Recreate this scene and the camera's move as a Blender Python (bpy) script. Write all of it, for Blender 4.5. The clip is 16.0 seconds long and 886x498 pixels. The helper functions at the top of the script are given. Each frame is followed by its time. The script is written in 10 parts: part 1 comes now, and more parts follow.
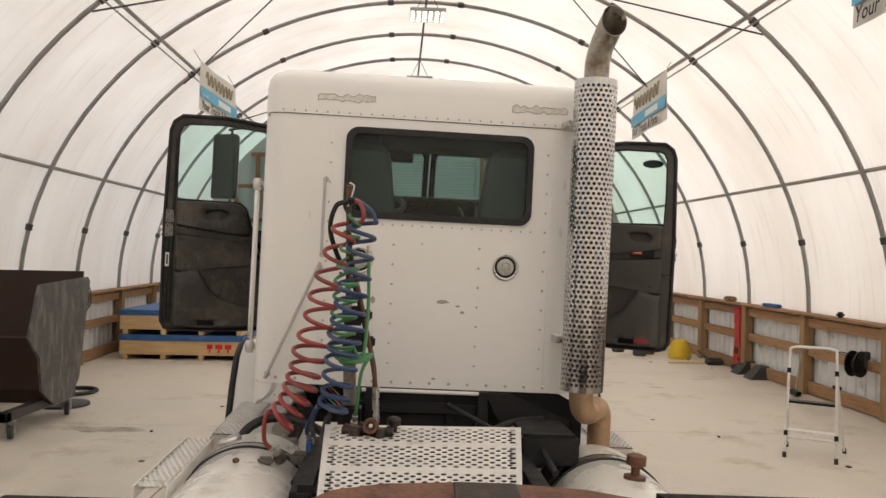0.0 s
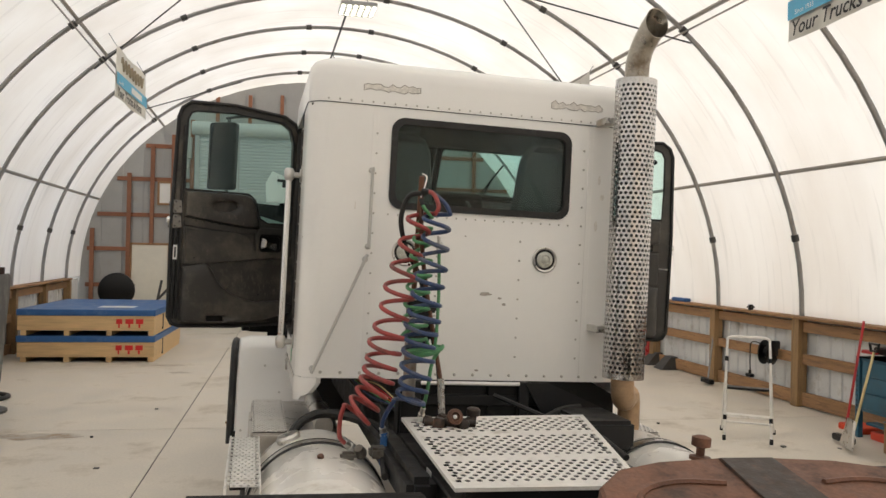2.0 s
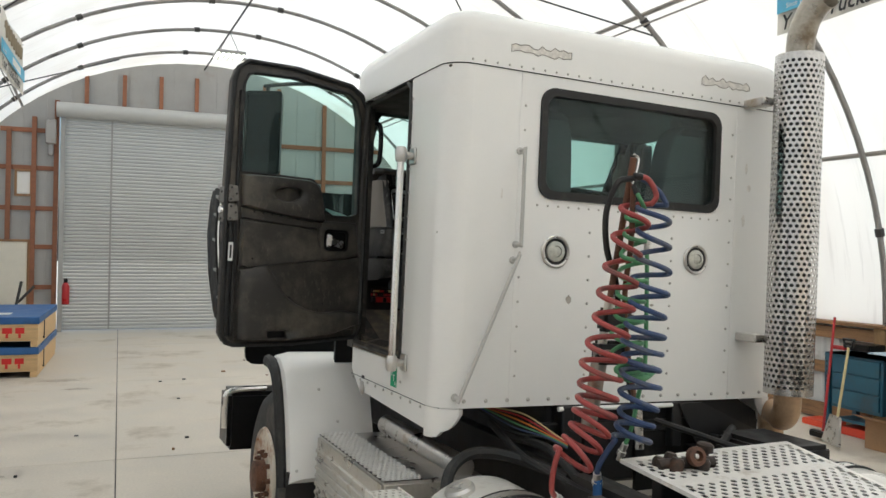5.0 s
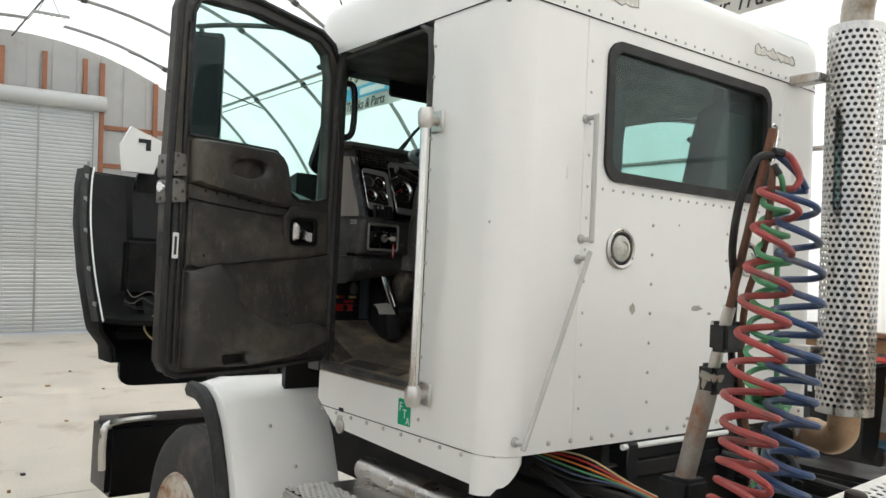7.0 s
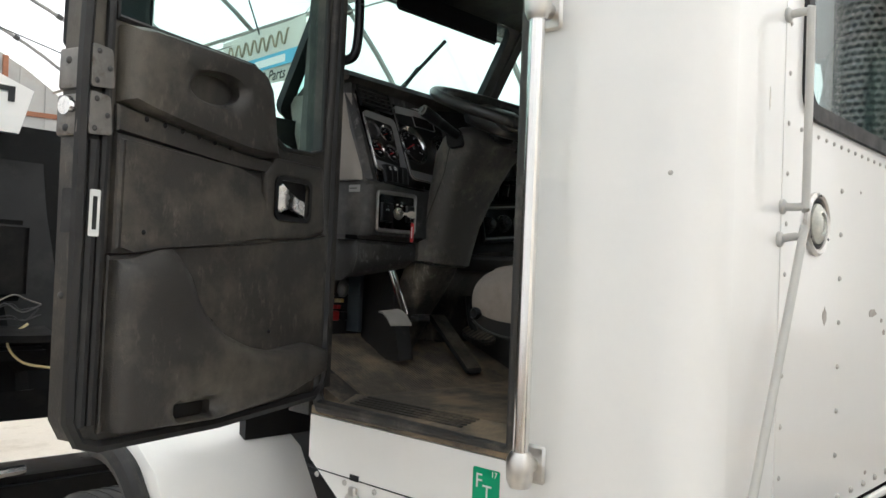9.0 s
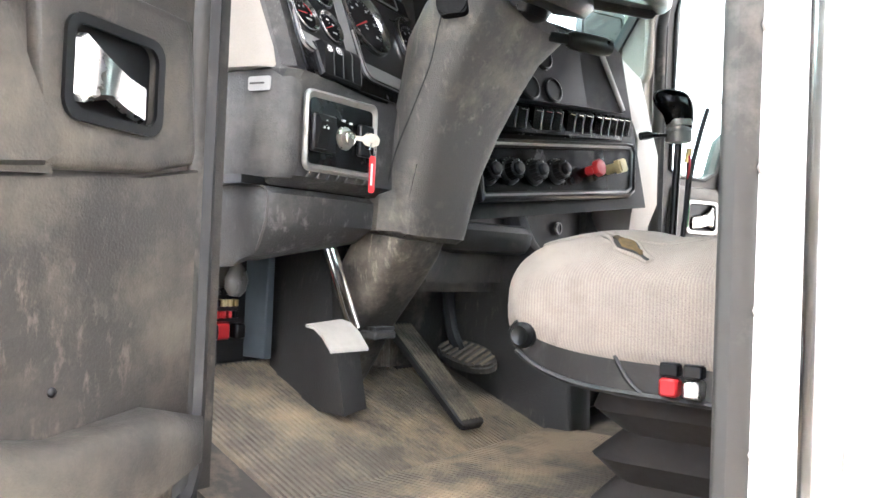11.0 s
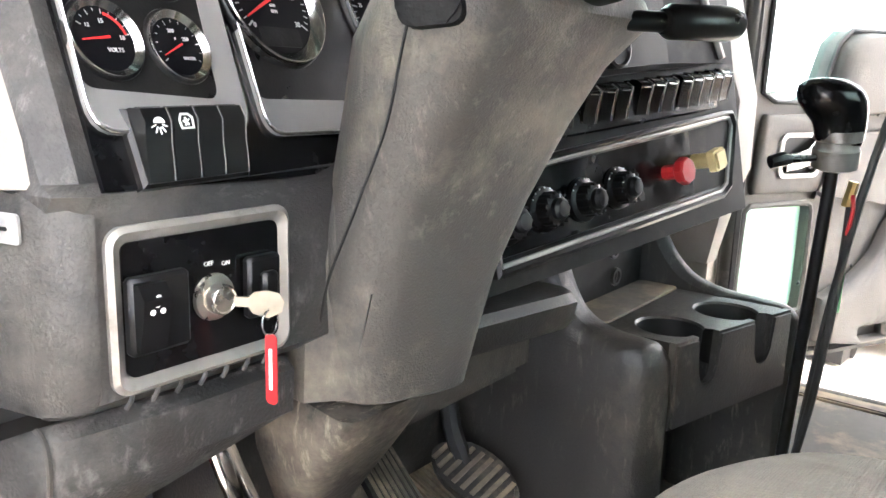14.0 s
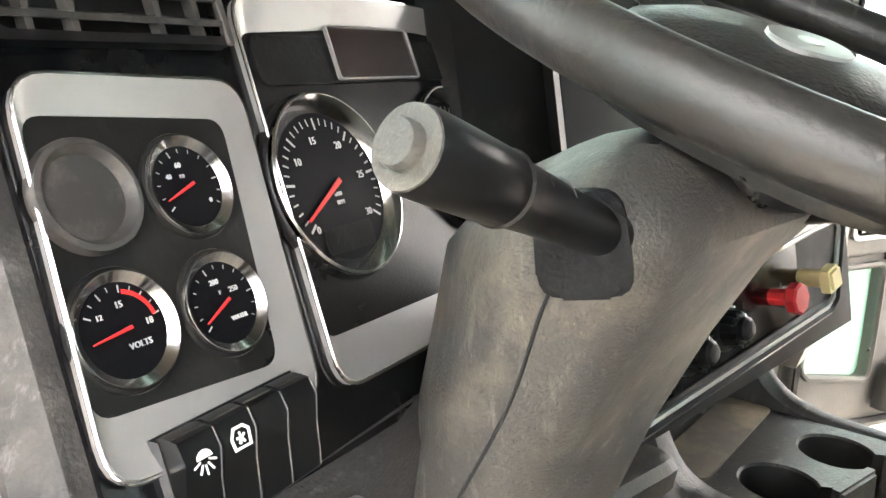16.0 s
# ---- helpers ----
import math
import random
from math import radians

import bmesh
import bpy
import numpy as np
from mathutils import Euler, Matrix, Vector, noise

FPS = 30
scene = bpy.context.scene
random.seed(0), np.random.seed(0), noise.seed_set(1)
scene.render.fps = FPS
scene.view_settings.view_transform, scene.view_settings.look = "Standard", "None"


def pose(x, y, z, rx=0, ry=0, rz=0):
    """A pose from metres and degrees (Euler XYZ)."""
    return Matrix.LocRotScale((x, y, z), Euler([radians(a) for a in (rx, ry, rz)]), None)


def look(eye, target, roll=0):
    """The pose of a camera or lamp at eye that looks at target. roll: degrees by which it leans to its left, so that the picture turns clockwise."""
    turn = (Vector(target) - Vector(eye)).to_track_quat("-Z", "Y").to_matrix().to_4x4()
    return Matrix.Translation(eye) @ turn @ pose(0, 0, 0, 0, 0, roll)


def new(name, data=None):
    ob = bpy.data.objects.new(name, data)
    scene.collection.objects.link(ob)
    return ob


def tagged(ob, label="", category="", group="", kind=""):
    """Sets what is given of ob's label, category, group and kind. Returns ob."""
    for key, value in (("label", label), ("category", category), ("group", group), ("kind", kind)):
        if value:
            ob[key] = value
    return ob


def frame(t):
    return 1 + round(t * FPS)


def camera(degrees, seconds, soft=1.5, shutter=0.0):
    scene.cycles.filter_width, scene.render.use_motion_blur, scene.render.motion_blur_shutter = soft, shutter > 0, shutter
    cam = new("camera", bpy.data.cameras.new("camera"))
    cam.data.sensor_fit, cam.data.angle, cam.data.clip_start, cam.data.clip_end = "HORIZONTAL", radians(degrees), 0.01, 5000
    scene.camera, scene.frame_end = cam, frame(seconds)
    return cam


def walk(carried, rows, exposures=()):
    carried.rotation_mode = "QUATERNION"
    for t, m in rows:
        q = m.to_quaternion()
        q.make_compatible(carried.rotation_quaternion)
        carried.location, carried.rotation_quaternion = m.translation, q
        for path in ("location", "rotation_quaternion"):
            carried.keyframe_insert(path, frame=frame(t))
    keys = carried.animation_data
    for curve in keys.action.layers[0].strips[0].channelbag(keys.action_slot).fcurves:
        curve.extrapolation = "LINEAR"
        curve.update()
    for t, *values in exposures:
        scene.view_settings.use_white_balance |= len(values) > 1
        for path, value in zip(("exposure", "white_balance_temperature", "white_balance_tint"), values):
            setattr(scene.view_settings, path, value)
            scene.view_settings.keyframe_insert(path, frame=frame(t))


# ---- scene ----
cam = camera(57.5, 16.0)
METRES, EYE, TILT, LEAN, TURN = 7.7, 2.012, 0.22, -1.08, 0.0
ROWS = [
    (0.0, 0.0, 0.0, 0.0, -0.0, 0.0, 0.0),
    (0.5, -0.0303, -0.0162, -0.0039, -3.35, 0.05, -0.08),
    (1.0, -0.063, -0.0173, -0.0061, -4.04, -0.05, -0.06),
    (1.5, -0.0954, -0.0045, -0.0053, -4.89, -0.11, -0.1),
    (2.0, -0.1249, 0.007, -0.0042, -9.3, -0.12, -0.15),
    (2.5, -0.1601, 0.012, -0.0015, -13.28, -0.14, -0.29),
    (3.0, -0.1937, 0.0256, -0.0019, -15.8, -0.27, -0.3),
    (3.5, -0.2224, 0.0643, -0.0056, -16.21, -0.39, -0.31),
    (4.0, -0.2454, 0.094, -0.0052, -16.36, -0.33, -0.2),
    (6.5, -0.3288, 0.2705, -0.0014, -31.51, -0.53, -0.65),
    (7.0, -0.3338, 0.3102, -0.0053, -33.73, -0.56, -0.62),
    (7.5, -0.3279, 0.3573, -0.0061, -35.05, -0.64, -0.61),
    (8.0, -0.3281, 0.3981, -0.0101, -37.18, -0.57, -0.65),
    (8.5, -0.3233, 0.4353, -0.0109, -40.3, -0.55, -0.76),
    (9.0, -0.3053, 0.473, -0.0143, -42.89, -0.6, -0.76),
    (11.5, -0.2004, 0.6105, -0.0223, -50.91, -1.92, -0.85),
    (12.0, -0.1864, 0.6209, -0.0211, -51.0, -2.42, -0.84),
    (12.5, -0.1712, 0.6363, -0.0147, -51.03, -2.78, -0.88),
    (13.0, -0.1614, 0.6435, -0.007, -50.96, -5.38, -0.91),
    (13.5, -0.1532, 0.6469, 0.0076, -51.02, -10.84, -0.7),
    (14.0, -0.1459, 0.6481, 0.0218, -48.51, -15.02, -0.32),
    (14.5, -0.142, 0.6523, 0.032, -47.95, -16.78, -0.33),
    (15.0, -0.1368, 0.6584, 0.0402, -47.96, -16.92, -0.33),
    (15.5, -0.133, 0.6642, 0.0443, -48.15, -16.83, -0.21),
    (16.0, -0.1313, 0.6752, 0.0409, -48.2, -16.42, -0.25),
]
EXPOSURES = [(0.0, 0.52, 6640, 8), (3.0, 0.58, 6180, 2), (4.2, 0.60, 5950, 0), (6.3, 0.98, 5750, 0), (9.2, 1.48, 5720, 2), (10.2, 2.6, 5700, 4), (11.3, 4.5, 5600, 8), (12.0, 4.05, 5600, 8), (12.5, 4.12, 5600, 8), (13.5, 4.49, 5600, 8), (14.5, 4.60, 6050, 8), (15.5, 4.64, 6350, 7), (16.0, 4.58, 6050, 6)]
walk(cam, [(t, pose(0, 0, EYE, TILT, LEAN, TURN) @ pose(METRES * x, METRES * y, METRES * z, 90 + pitch, roll, yaw)) for t, x, y, z, yaw, pitch, roll in ROWS],
     exposures=EXPOSURES)

# the truck stands a little turned and leaning on its springs
TRUCK = pose(0, 0, 0, 0.3726, -1.7823, -3.9215).inverted() @ Matrix.Translation((0.202, 4.4356, 0))
HALL = pose(-0.02, 0, 0, 0, 0, 3.2)      # the hoops' line
END = pose(-0.02, 0, 0, 0, 0, 1.2)       # the floor and the far end wall

# ---- light ----
world = bpy.data.worlds.new("sky")
scene.world = world
world.use_nodes = True
wn = world.node_tree.nodes
sky = wn.new("ShaderNodeTexSky")
sky.sky_type = "NISHITA"
sky.sun_disc = False
sky.sun_elevation = radians(70)
sky.sun_rotation = radians(130)
sky.air_density, sky.dust_density, sky.ozone_density = 1.0, 6.0, 0.6
world.node_tree.links.new(sky.outputs[0], wn["Background"].inputs[0])
wn["Background"].inputs[1].default_value = 0.15
sun = new("sun", bpy.data.lights.new("sun", "SUN"))
sun.data.energy, sun.data.angle, sun.data.color = 1.5, radians(25), (1.0, 0.93, 0.84)
sun.matrix_world = look((1.0, -8, 20), (0, 6, 0))

# ---- tools ----
def box(bm, a, b, bev=0.0, seg=1):
    vs = [bm.verts.new((x, y, z)) for z in (a[2], b[2]) for y in (a[1], b[1]) for x in (a[0], b[0])]
    fs = [bm.faces.new([vs[i] for i in q]) for q in ((0, 2, 3, 1), (4, 5, 7, 6), (0, 1, 5, 4), (2, 6, 7, 3), (0, 4, 6, 2), (1, 3, 7, 5))]
    if bev:
        es = list({e for f in fs for e in f.edges})
        bmesh.ops.bevel(bm, geom=es, offset=bev, segments=seg, affect="EDGES", clamp_overlap=True)
    return vs


def prism(bm, pts, o, u, v, n, d, bev=0.0, seg=1):
    """A polygon in the plane of u and v at o, made d thick along n."""
    o, u, v, n = Vector(o), Vector(u), Vector(v), Vector(n)
    lo = [bm.verts.new(o + u * p[0] + v * p[1]) for p in pts]
    hi = [bm.verts.new(o + u * p[0] + v * p[1] + n * d) for p in pts]
    k = len(pts)
    fs = [bm.faces.new(lo[::-1]), bm.faces.new(hi)]
    fs += [bm.faces.new((lo[i], lo[(i + 1) % k], hi[(i + 1) % k], hi[i])) for i in range(k)]
    if bev:
        bmesh.ops.bevel(bm, geom=list(fs[1].edges), offset=bev, segments=seg, affect="EDGES", clamp_overlap=True)
    return fs


def ring(bm, outer, inner, o, u, v, n, d):
    """A flat ring between two outlines of as many points, d thick along n."""
    o, u, v, n = Vector(o), Vector(u), Vector(v), Vector(n)
    rows = [[bm.verts.new(o + u * p[0] + v * p[1] + n * h) for p in pts] for pts, h in ((outer, 0), (outer, d), (inner, d), (inner, 0))]
    k = len(outer)
    for a in range(4):
        b = (a + 1) % 4
        for i in range(k):
            j = (i + 1) % k
            bm.faces.new((rows[a][i], rows[a][j], rows[b][j], rows[b][i]))


def loft(bm, rows, closed=True, caps=True):
    """Skin between rows of as many points."""
    vs = [[bm.verts.new(p) for p in r] for r in rows]
    k = len(rows[0])
    for a, b in zip(vs, vs[1:]):
        for i in range(k if closed else k - 1):
            j = (i + 1) % k
            bm.faces.new((a[i], a[j], b[j], b[i]))
    if caps and closed:
        bm.faces.new(vs[0][::-1])
        bm.faces.new(vs[-1])
    return vs


def rrect(x0, y0, x1, y1, r, seg=4):
    rs = r if isinstance(r, (tuple, list)) else (r,) * 4
    out = []
    for (cx, cy, a), q in zip(((x1, y0, -90), (x1, y1, 0), (x0, y1, 90), (x0, y0, 180)), (rs[0], rs[1], rs[2], rs[3])):
        sx, sy = (1 if cx == x1 else -1), (1 if cy == y1 else -1)
        for i in range(seg + 1):
            t = radians(a + 90 * i / seg)
            out.append((cx - sx * q + q * math.cos(t), cy - sy * q + q * math.sin(t)))
    return out


def rpoly(pts, r, seg=4):
    """A polygon with rounded corners; r: one radius, or one for each corner."""
    out = []
    n = len(pts)
    for i, p in enumerate(pts):
        q = r[i] if isinstance(r, (tuple, list)) else r
        p, a, b = Vector(p), Vector(pts[i - 1]), Vector(pts[(i + 1) % n])
        u, v = (a - p).normalized(), (b - p).normalized()
        for k in range(seg + 1):
            f = k / seg
            out.append(tuple(p + u * (q * (1 - f) ** 2) + v * (q * f ** 2)))
    return out


def smooth(pts, n=6):
    """A soft curve through the points."""
    ps = [Vector(p) for p in pts]
    out = []
    for i in range(len(ps) - 1):
        a, b, c, d = ps[max(i - 1, 0)], ps[i], ps[i + 1], ps[min(i + 2, len(ps) - 1)]
        for k in range(n):
            t = k / n
            out.append(0.5 * ((2 * b) + (c - a) * t + (2 * a - 5 * b + 4 * c - d) * t * t + (3 * b - a - 3 * c + d) * t ** 3))
    return out + [ps[-1]]


def tube(bm, pts, r, seg=8, closed=False, caps=True, flat=1.0):
    ps = [Vector(p) for p in pts]
    n = len(ps)
    rs = r if isinstance(r, (list, tuple)) else [r] * n
    tang = [((ps[(i + 1) % n] if closed or i < n - 1 else ps[i]) - (ps[i - 1] if closed or i else ps[i])).normalized() for i in range(n)]
    side = tang[0].cross(Vector((0, 0, 1)))
    if side.length < 0.05:
        side = tang[0].cross(Vector((1, 0, 0)))
    side.normalize()
    rows = []
    for i in range(n):
        side = (side - tang[i] * side.dot(tang[i])).normalized()
        up = tang[i].cross(side)
        rows.append([bm.verts.new(ps[i] + (side * math.cos(2 * math.pi * k / seg) + up * flat * math.sin(2 * math.pi * k / seg)) * rs[i]) for k in range(seg)])
    for a, b in zip(rows, rows[1:] + (rows[:1] if closed else [])):
        for k in range(seg):
            bm.faces.new((a[k], a[(k + 1) % seg], b[(k + 1) % seg], b[k]))
    if caps and not closed:
        bm.faces.new(rows[0][::-1])
        bm.faces.new(rows[-1])


def lathe(bm, prof, o, axis, seg=24, caps=True):
    """prof: radius and height along the axis."""
    o, ax = Vector(o), Vector(axis).normalized()
    s = ax.orthogonal().normalized()
    t = ax.cross(s)
    rows = [[o + ax * h + (s * math.cos(2 * math.pi * k / seg) + t * math.sin(2 * math.pi * k / seg)) * max(r, 0.0004) for k in range(seg)] for r, h in prof]
    loft(bm, rows, True, caps)


def rod(bm, a, b, r, seg=10):
    a, b = Vector(a), Vector(b)
    lathe(bm, [(r, 0), (r, (b - a).length)], a, b - a, seg)


def dome(bm, o, n, r, h=None):
    """A rivet's or a bolt's round head."""
    h = h or r * 0.6
    lathe(bm, [(r, 0), (r * 0.8, h * 0.65), (r * 0.35, h)], o, n, 8)


def holes(bm, place, nu, nv, ratio, d, wide=1.0):
    """A sheet of nu by nv cells with a round hole in each; place(u, v, h) gives the point, d is the thickness."""
    q = [(-0.5, -0.5), (0, -0.5), (0.5, -0.5), (0.5, 0), (0.5, 0.5), (0, 0.5), (-0.5, 0.5), (-0.5, 0)]
    c = [(wide * ratio / 2 * math.cos(radians(a)), ratio / 2 * math.sin(radians(a))) for a in (225, 270, 315, 0, 45, 90, 135, 180)]
    for j in range(nv):
        for i in range(nu):
            u, v = i + 0.5 + (0.5 if j % 2 else 0), j + 0.5
            rows = [[bm.verts.new(place(u + p[0], v + p[1], h)) for p in pts] for pts, h in ((q, 0), (c, 0), (c, d), (q, d))]
            for a, b in zip(rows, rows[1:]):
                for k in range(8):
                    bm.faces.new((a[k], a[(k + 1) % 8], b[(k + 1) % 8], b[k]))


def thing(name, at, label, category, group="", base=None, kind=""):
    """An Empty at a thing's base; its parts are its children. base: the pose of the frame in which it is built."""
    ob = new(name)
    ob.empty_display_size = 0.1
    ob.matrix_world = (base or TRUCK) @ Matrix.Translation(at)
    ob["_at"] = list(at)
    return tagged(ob, label, category, group, kind)


def part(name, bm, material, parent, label="", flat=False):
    """Links a bmesh, built in the coordinates of the truck or the hall, as one part of a thing or of a part."""
    top = parent
    while top.parent:
        top = top.parent
    at = Vector(top["_at"])
    bmesh.ops.translate(bm, verts=bm.verts, vec=-at)
    bmesh.ops.recalc_face_normals(bm, faces=bm.faces)
    me = bpy.data.meshes.new(name)
    bm.to_mesh(me)
    bm.free()
    if not flat:
        me.polygons.foreach_set("use_smooth", [True] * len(me.polygons))
        me.set_sharp_from_angle(angle=radians(38))
    me.materials.append(material)
    ob = new(name, me)
    ob.parent = parent
    return tagged(ob, label) if label else ob


def single(name, bm, material, label, category, group="", base=None, kind="", flat=False):
    """A thing, or a piece of the setting, that is one mesh."""
    bmesh.ops.recalc_face_normals(bm, faces=bm.faces)
    me = bpy.data.meshes.new(name)
    bm.to_mesh(me)
    bm.free()
    if not flat:
        me.polygons.foreach_set("use_smooth", [True] * len(me.polygons))
        me.set_sharp_from_angle(angle=radians(38))
    me.materials.append(material)
    ob = new(name, me)
    ob.matrix_world = base if base is not None else TRUCK
    ob["_at"] = [0, 0, 0]
    return tagged(ob, label, category, group, kind)


def structure(name, bm, material, label, category, flat=False, base=None):
    return single(name, bm, material, label, category, "", base or HALL, "structure", flat)


def B():
    return bmesh.new()


def words(name, body, size, m, o, u, v, parent, label="", mid=True):
    """A line of letters on a surface: o its middle (or start), u along it, v up."""
    cu = bpy.data.curves.new(name, "FONT")
    cu.body, cu.size, cu.extrude, cu.resolution_u = body, size, 0.0004, 2
    cu.offset, cu.shear = (0.012 * size if size > 0.1 else 0), (0.25 if size > 0.1 else 0)
    cu.align_x, cu.align_y = ("CENTER" if mid else "LEFT"), "CENTER"
    tmp = bpy.data.objects.new(name, cu)
    me = bpy.data.meshes.new_from_object(tmp)
    bpy.data.objects.remove(tmp)
    bpy.data.curves.remove(cu)
    u, v = Vector(u).normalized(), Vector(v).normalized()
    w = u.cross(v).normalized()
    v = w.cross(u)
    top = parent
    while top.parent:
        top = top.parent
    mm = Matrix((u, v, w)).transposed().to_4x4()
    mm.translation = Vector(o) - Vector(top["_at"])
    me.transform(mm)
    me.materials.clear()
    me.materials.append(m)
    ob = new(name, me)
    ob.parent = parent
    return tagged(ob, label) if label else ob

# ---- materials ----
def mat(name, color, rough=0.5, metal=0.0, var=0.12, scale=6.0, bump=0.0, bscale=60.0, dirt=None, dirt_amount=0.35, dirt_scale=2.5, coat=0.0, rvar=0.12, island=0.0, stretch=None, scuff=None):
    """A surface with grain and stains at two sizes; dirt: the colour of its stains."""
    m = bpy.data.materials.new(name)
    m.use_nodes = True
    nt = m.node_tree
    nd, ln = nt.nodes, nt.links
    bs = nd["Principled BSDF"]
    tc = nd.new("ShaderNodeTexCoord")
    mp = nd.new("ShaderNodeMapping")
    ln.new(tc.outputs["Object"], mp.inputs[0])
    if stretch:
        mp.inputs["Scale"].default_value = stretch
    n1 = nd.new("ShaderNodeTexNoise")
    n1.inputs["Scale"].default_value, n1.inputs["Detail"].default_value, n1.inputs["Roughness"].default_value = scale, 6, 0.6
    n2 = nd.new("ShaderNodeTexNoise")
    n2.inputs["Scale"].default_value, n2.inputs["Detail"].default_value = bscale, 4
    ln.new(mp.outputs[0], n1.inputs[0])
    ln.new(mp.outputs[0], n2.inputs[0])
    hsv = nd.new("ShaderNodeHueSaturation")
    hsv.inputs["Color"].default_value = (*color, 1)
    mr = nd.new("ShaderNodeMapRange")
    mr.inputs["From Min"].default_value, mr.inputs["From Max"].default_value = 0.3, 0.7
    mr.inputs["To Min"].default_value, mr.inputs["To Max"].default_value = 1 - var, 1 + var
    mx = nd.new("ShaderNodeMath")
    mx.operation = "MULTIPLY_ADD"
    mx.inputs[1].default_value, mx.inputs[2].default_value = 0.35, 0.0
    add = nd.new("ShaderNodeMath")
    add.operation = "MULTIPLY_ADD"
    add.inputs[1].default_value = 0.65
    ln.new(n2.outputs[0], mx.inputs[0])
    ln.new(n1.outputs[0], add.inputs[0])
    ln.new(mx.outputs[0], add.inputs[2])
    ln.new(add.outputs[0], mr.inputs[0])
    if island:
        gi = nd.new("ShaderNodeObjectInfo")
        ml = nd.new("ShaderNodeMath")
        ml.operation = "MULTIPLY_ADD"
        ml.inputs[1].default_value, ml.inputs[2].default_value = island, -island / 2
        ad = nd.new("ShaderNodeMath")
        ln.new(gi.outputs["Random"], ml.inputs[0])
        ln.new(ml.outputs[0], ad.inputs[0])
        ln.new(mr.outputs[0], ad.inputs[1])
        ln.new(ad.outputs[0], hsv.inputs["Value"])
    else:
        ln.new(mr.outputs[0], hsv.inputs["Value"])
    colour = hsv.outputs[0]
    if dirt:
        n3 = nd.new("ShaderNodeTexNoise")
        n3.inputs["Scale"].default_value, n3.inputs["Detail"].default_value, n3.inputs["Roughness"].default_value = dirt_scale, 8, 0.68
        ln.new(mp.outputs[0], n3.inputs[0])
        cr = nd.new("ShaderNodeMapRange")
        cr.inputs["From Min"].default_value, cr.inputs["From Max"].default_value = 0.66 - 0.35 * dirt_amount, 0.80 - 0.3 * dirt_amount
        mix = nd.new("ShaderNodeMixRGB")
        mix.inputs[2].default_value = (*dirt, 1)
        ln.new(n3.outputs[0], cr.inputs[0])
        ln.new(cr.outputs[0], mix.inputs[0])
        ln.new(colour, mix.inputs[1])
        colour = mix.outputs[0]
    if scuff:
        # thin pale scratches and rubbed spots
        m2 = nd.new("ShaderNodeMapping")
        m2.inputs["Scale"].default_value, m2.inputs["Rotation"].default_value = (3, 7, 1.6), (0.5, 0.3, 0.7)
        n4, n5 = nd.new("ShaderNodeTexNoise"), nd.new("ShaderNodeTexNoise")
        n4.inputs["Scale"].default_value, n4.inputs["Detail"].default_value, n4.inputs["Roughness"].default_value = 13, 9, 0.72
        n5.inputs["Scale"].default_value, n5.inputs["Detail"].default_value = 5.5, 3
        ln.new(tc.outputs["Object"], m2.inputs[0])
        ln.new(m2.outputs[0], n4.inputs[0])
        ln.new(tc.outputs["Object"], n5.inputs[0])
        c4, c5, mu, mix2 = nd.new("ShaderNodeMapRange"), nd.new("ShaderNodeMapRange"), nd.new("ShaderNodeMath"), nd.new("ShaderNodeMixRGB")
        c4.inputs["From Min"].default_value, c4.inputs["From Max"].default_value = 0.54, 0.70
        c5.inputs["From Min"].default_value, c5.inputs["From Max"].default_value = 0.42, 0.62
        mu.operation = "MULTIPLY"
        ln.new(n4.outputs[0], c4.inputs[0])
        ln.new(n5.outputs[0], c5.inputs[0])
        ln.new(c4.outputs[0], mu.inputs[0])
        ln.new(c5.outputs[0], mu.inputs[1])
        ln.new(mu.outputs[0], mix2.inputs[0])
        ln.new(colour, mix2.inputs[1])
        mix2.inputs[2].default_value = (*scuff, 1)
        colour = mix2.outputs[0]
    ln.new(colour, bs.inputs["Base Color"])
    rr = nd.new("ShaderNodeMapRange")
    rr.inputs["From Min"].default_value, rr.inputs["From Max"].default_value = 0.3, 0.7
    rr.inputs["To Min"].default_value, rr.inputs["To Max"].default_value = max(rough - rvar, 0.02), min(rough + rvar, 1)
    ln.new(n1.outputs[0], rr.inputs[0])
    ln.new(rr.outputs[0], bs.inputs["Roughness"])
    bs.inputs["Metallic"].default_value = metal
    bs.inputs["Coat Weight"].default_value = coat
    if bump:
        bp = nd.new("ShaderNodeBump")
        bp.inputs["Strength"].default_value, bp.inputs["Distance"].default_value = bump, 0.002
        ln.new(n2.outputs[0], bp.inputs["Height"])
        ln.new(bp.outputs[0], bs.inputs["Normal"])
    return m


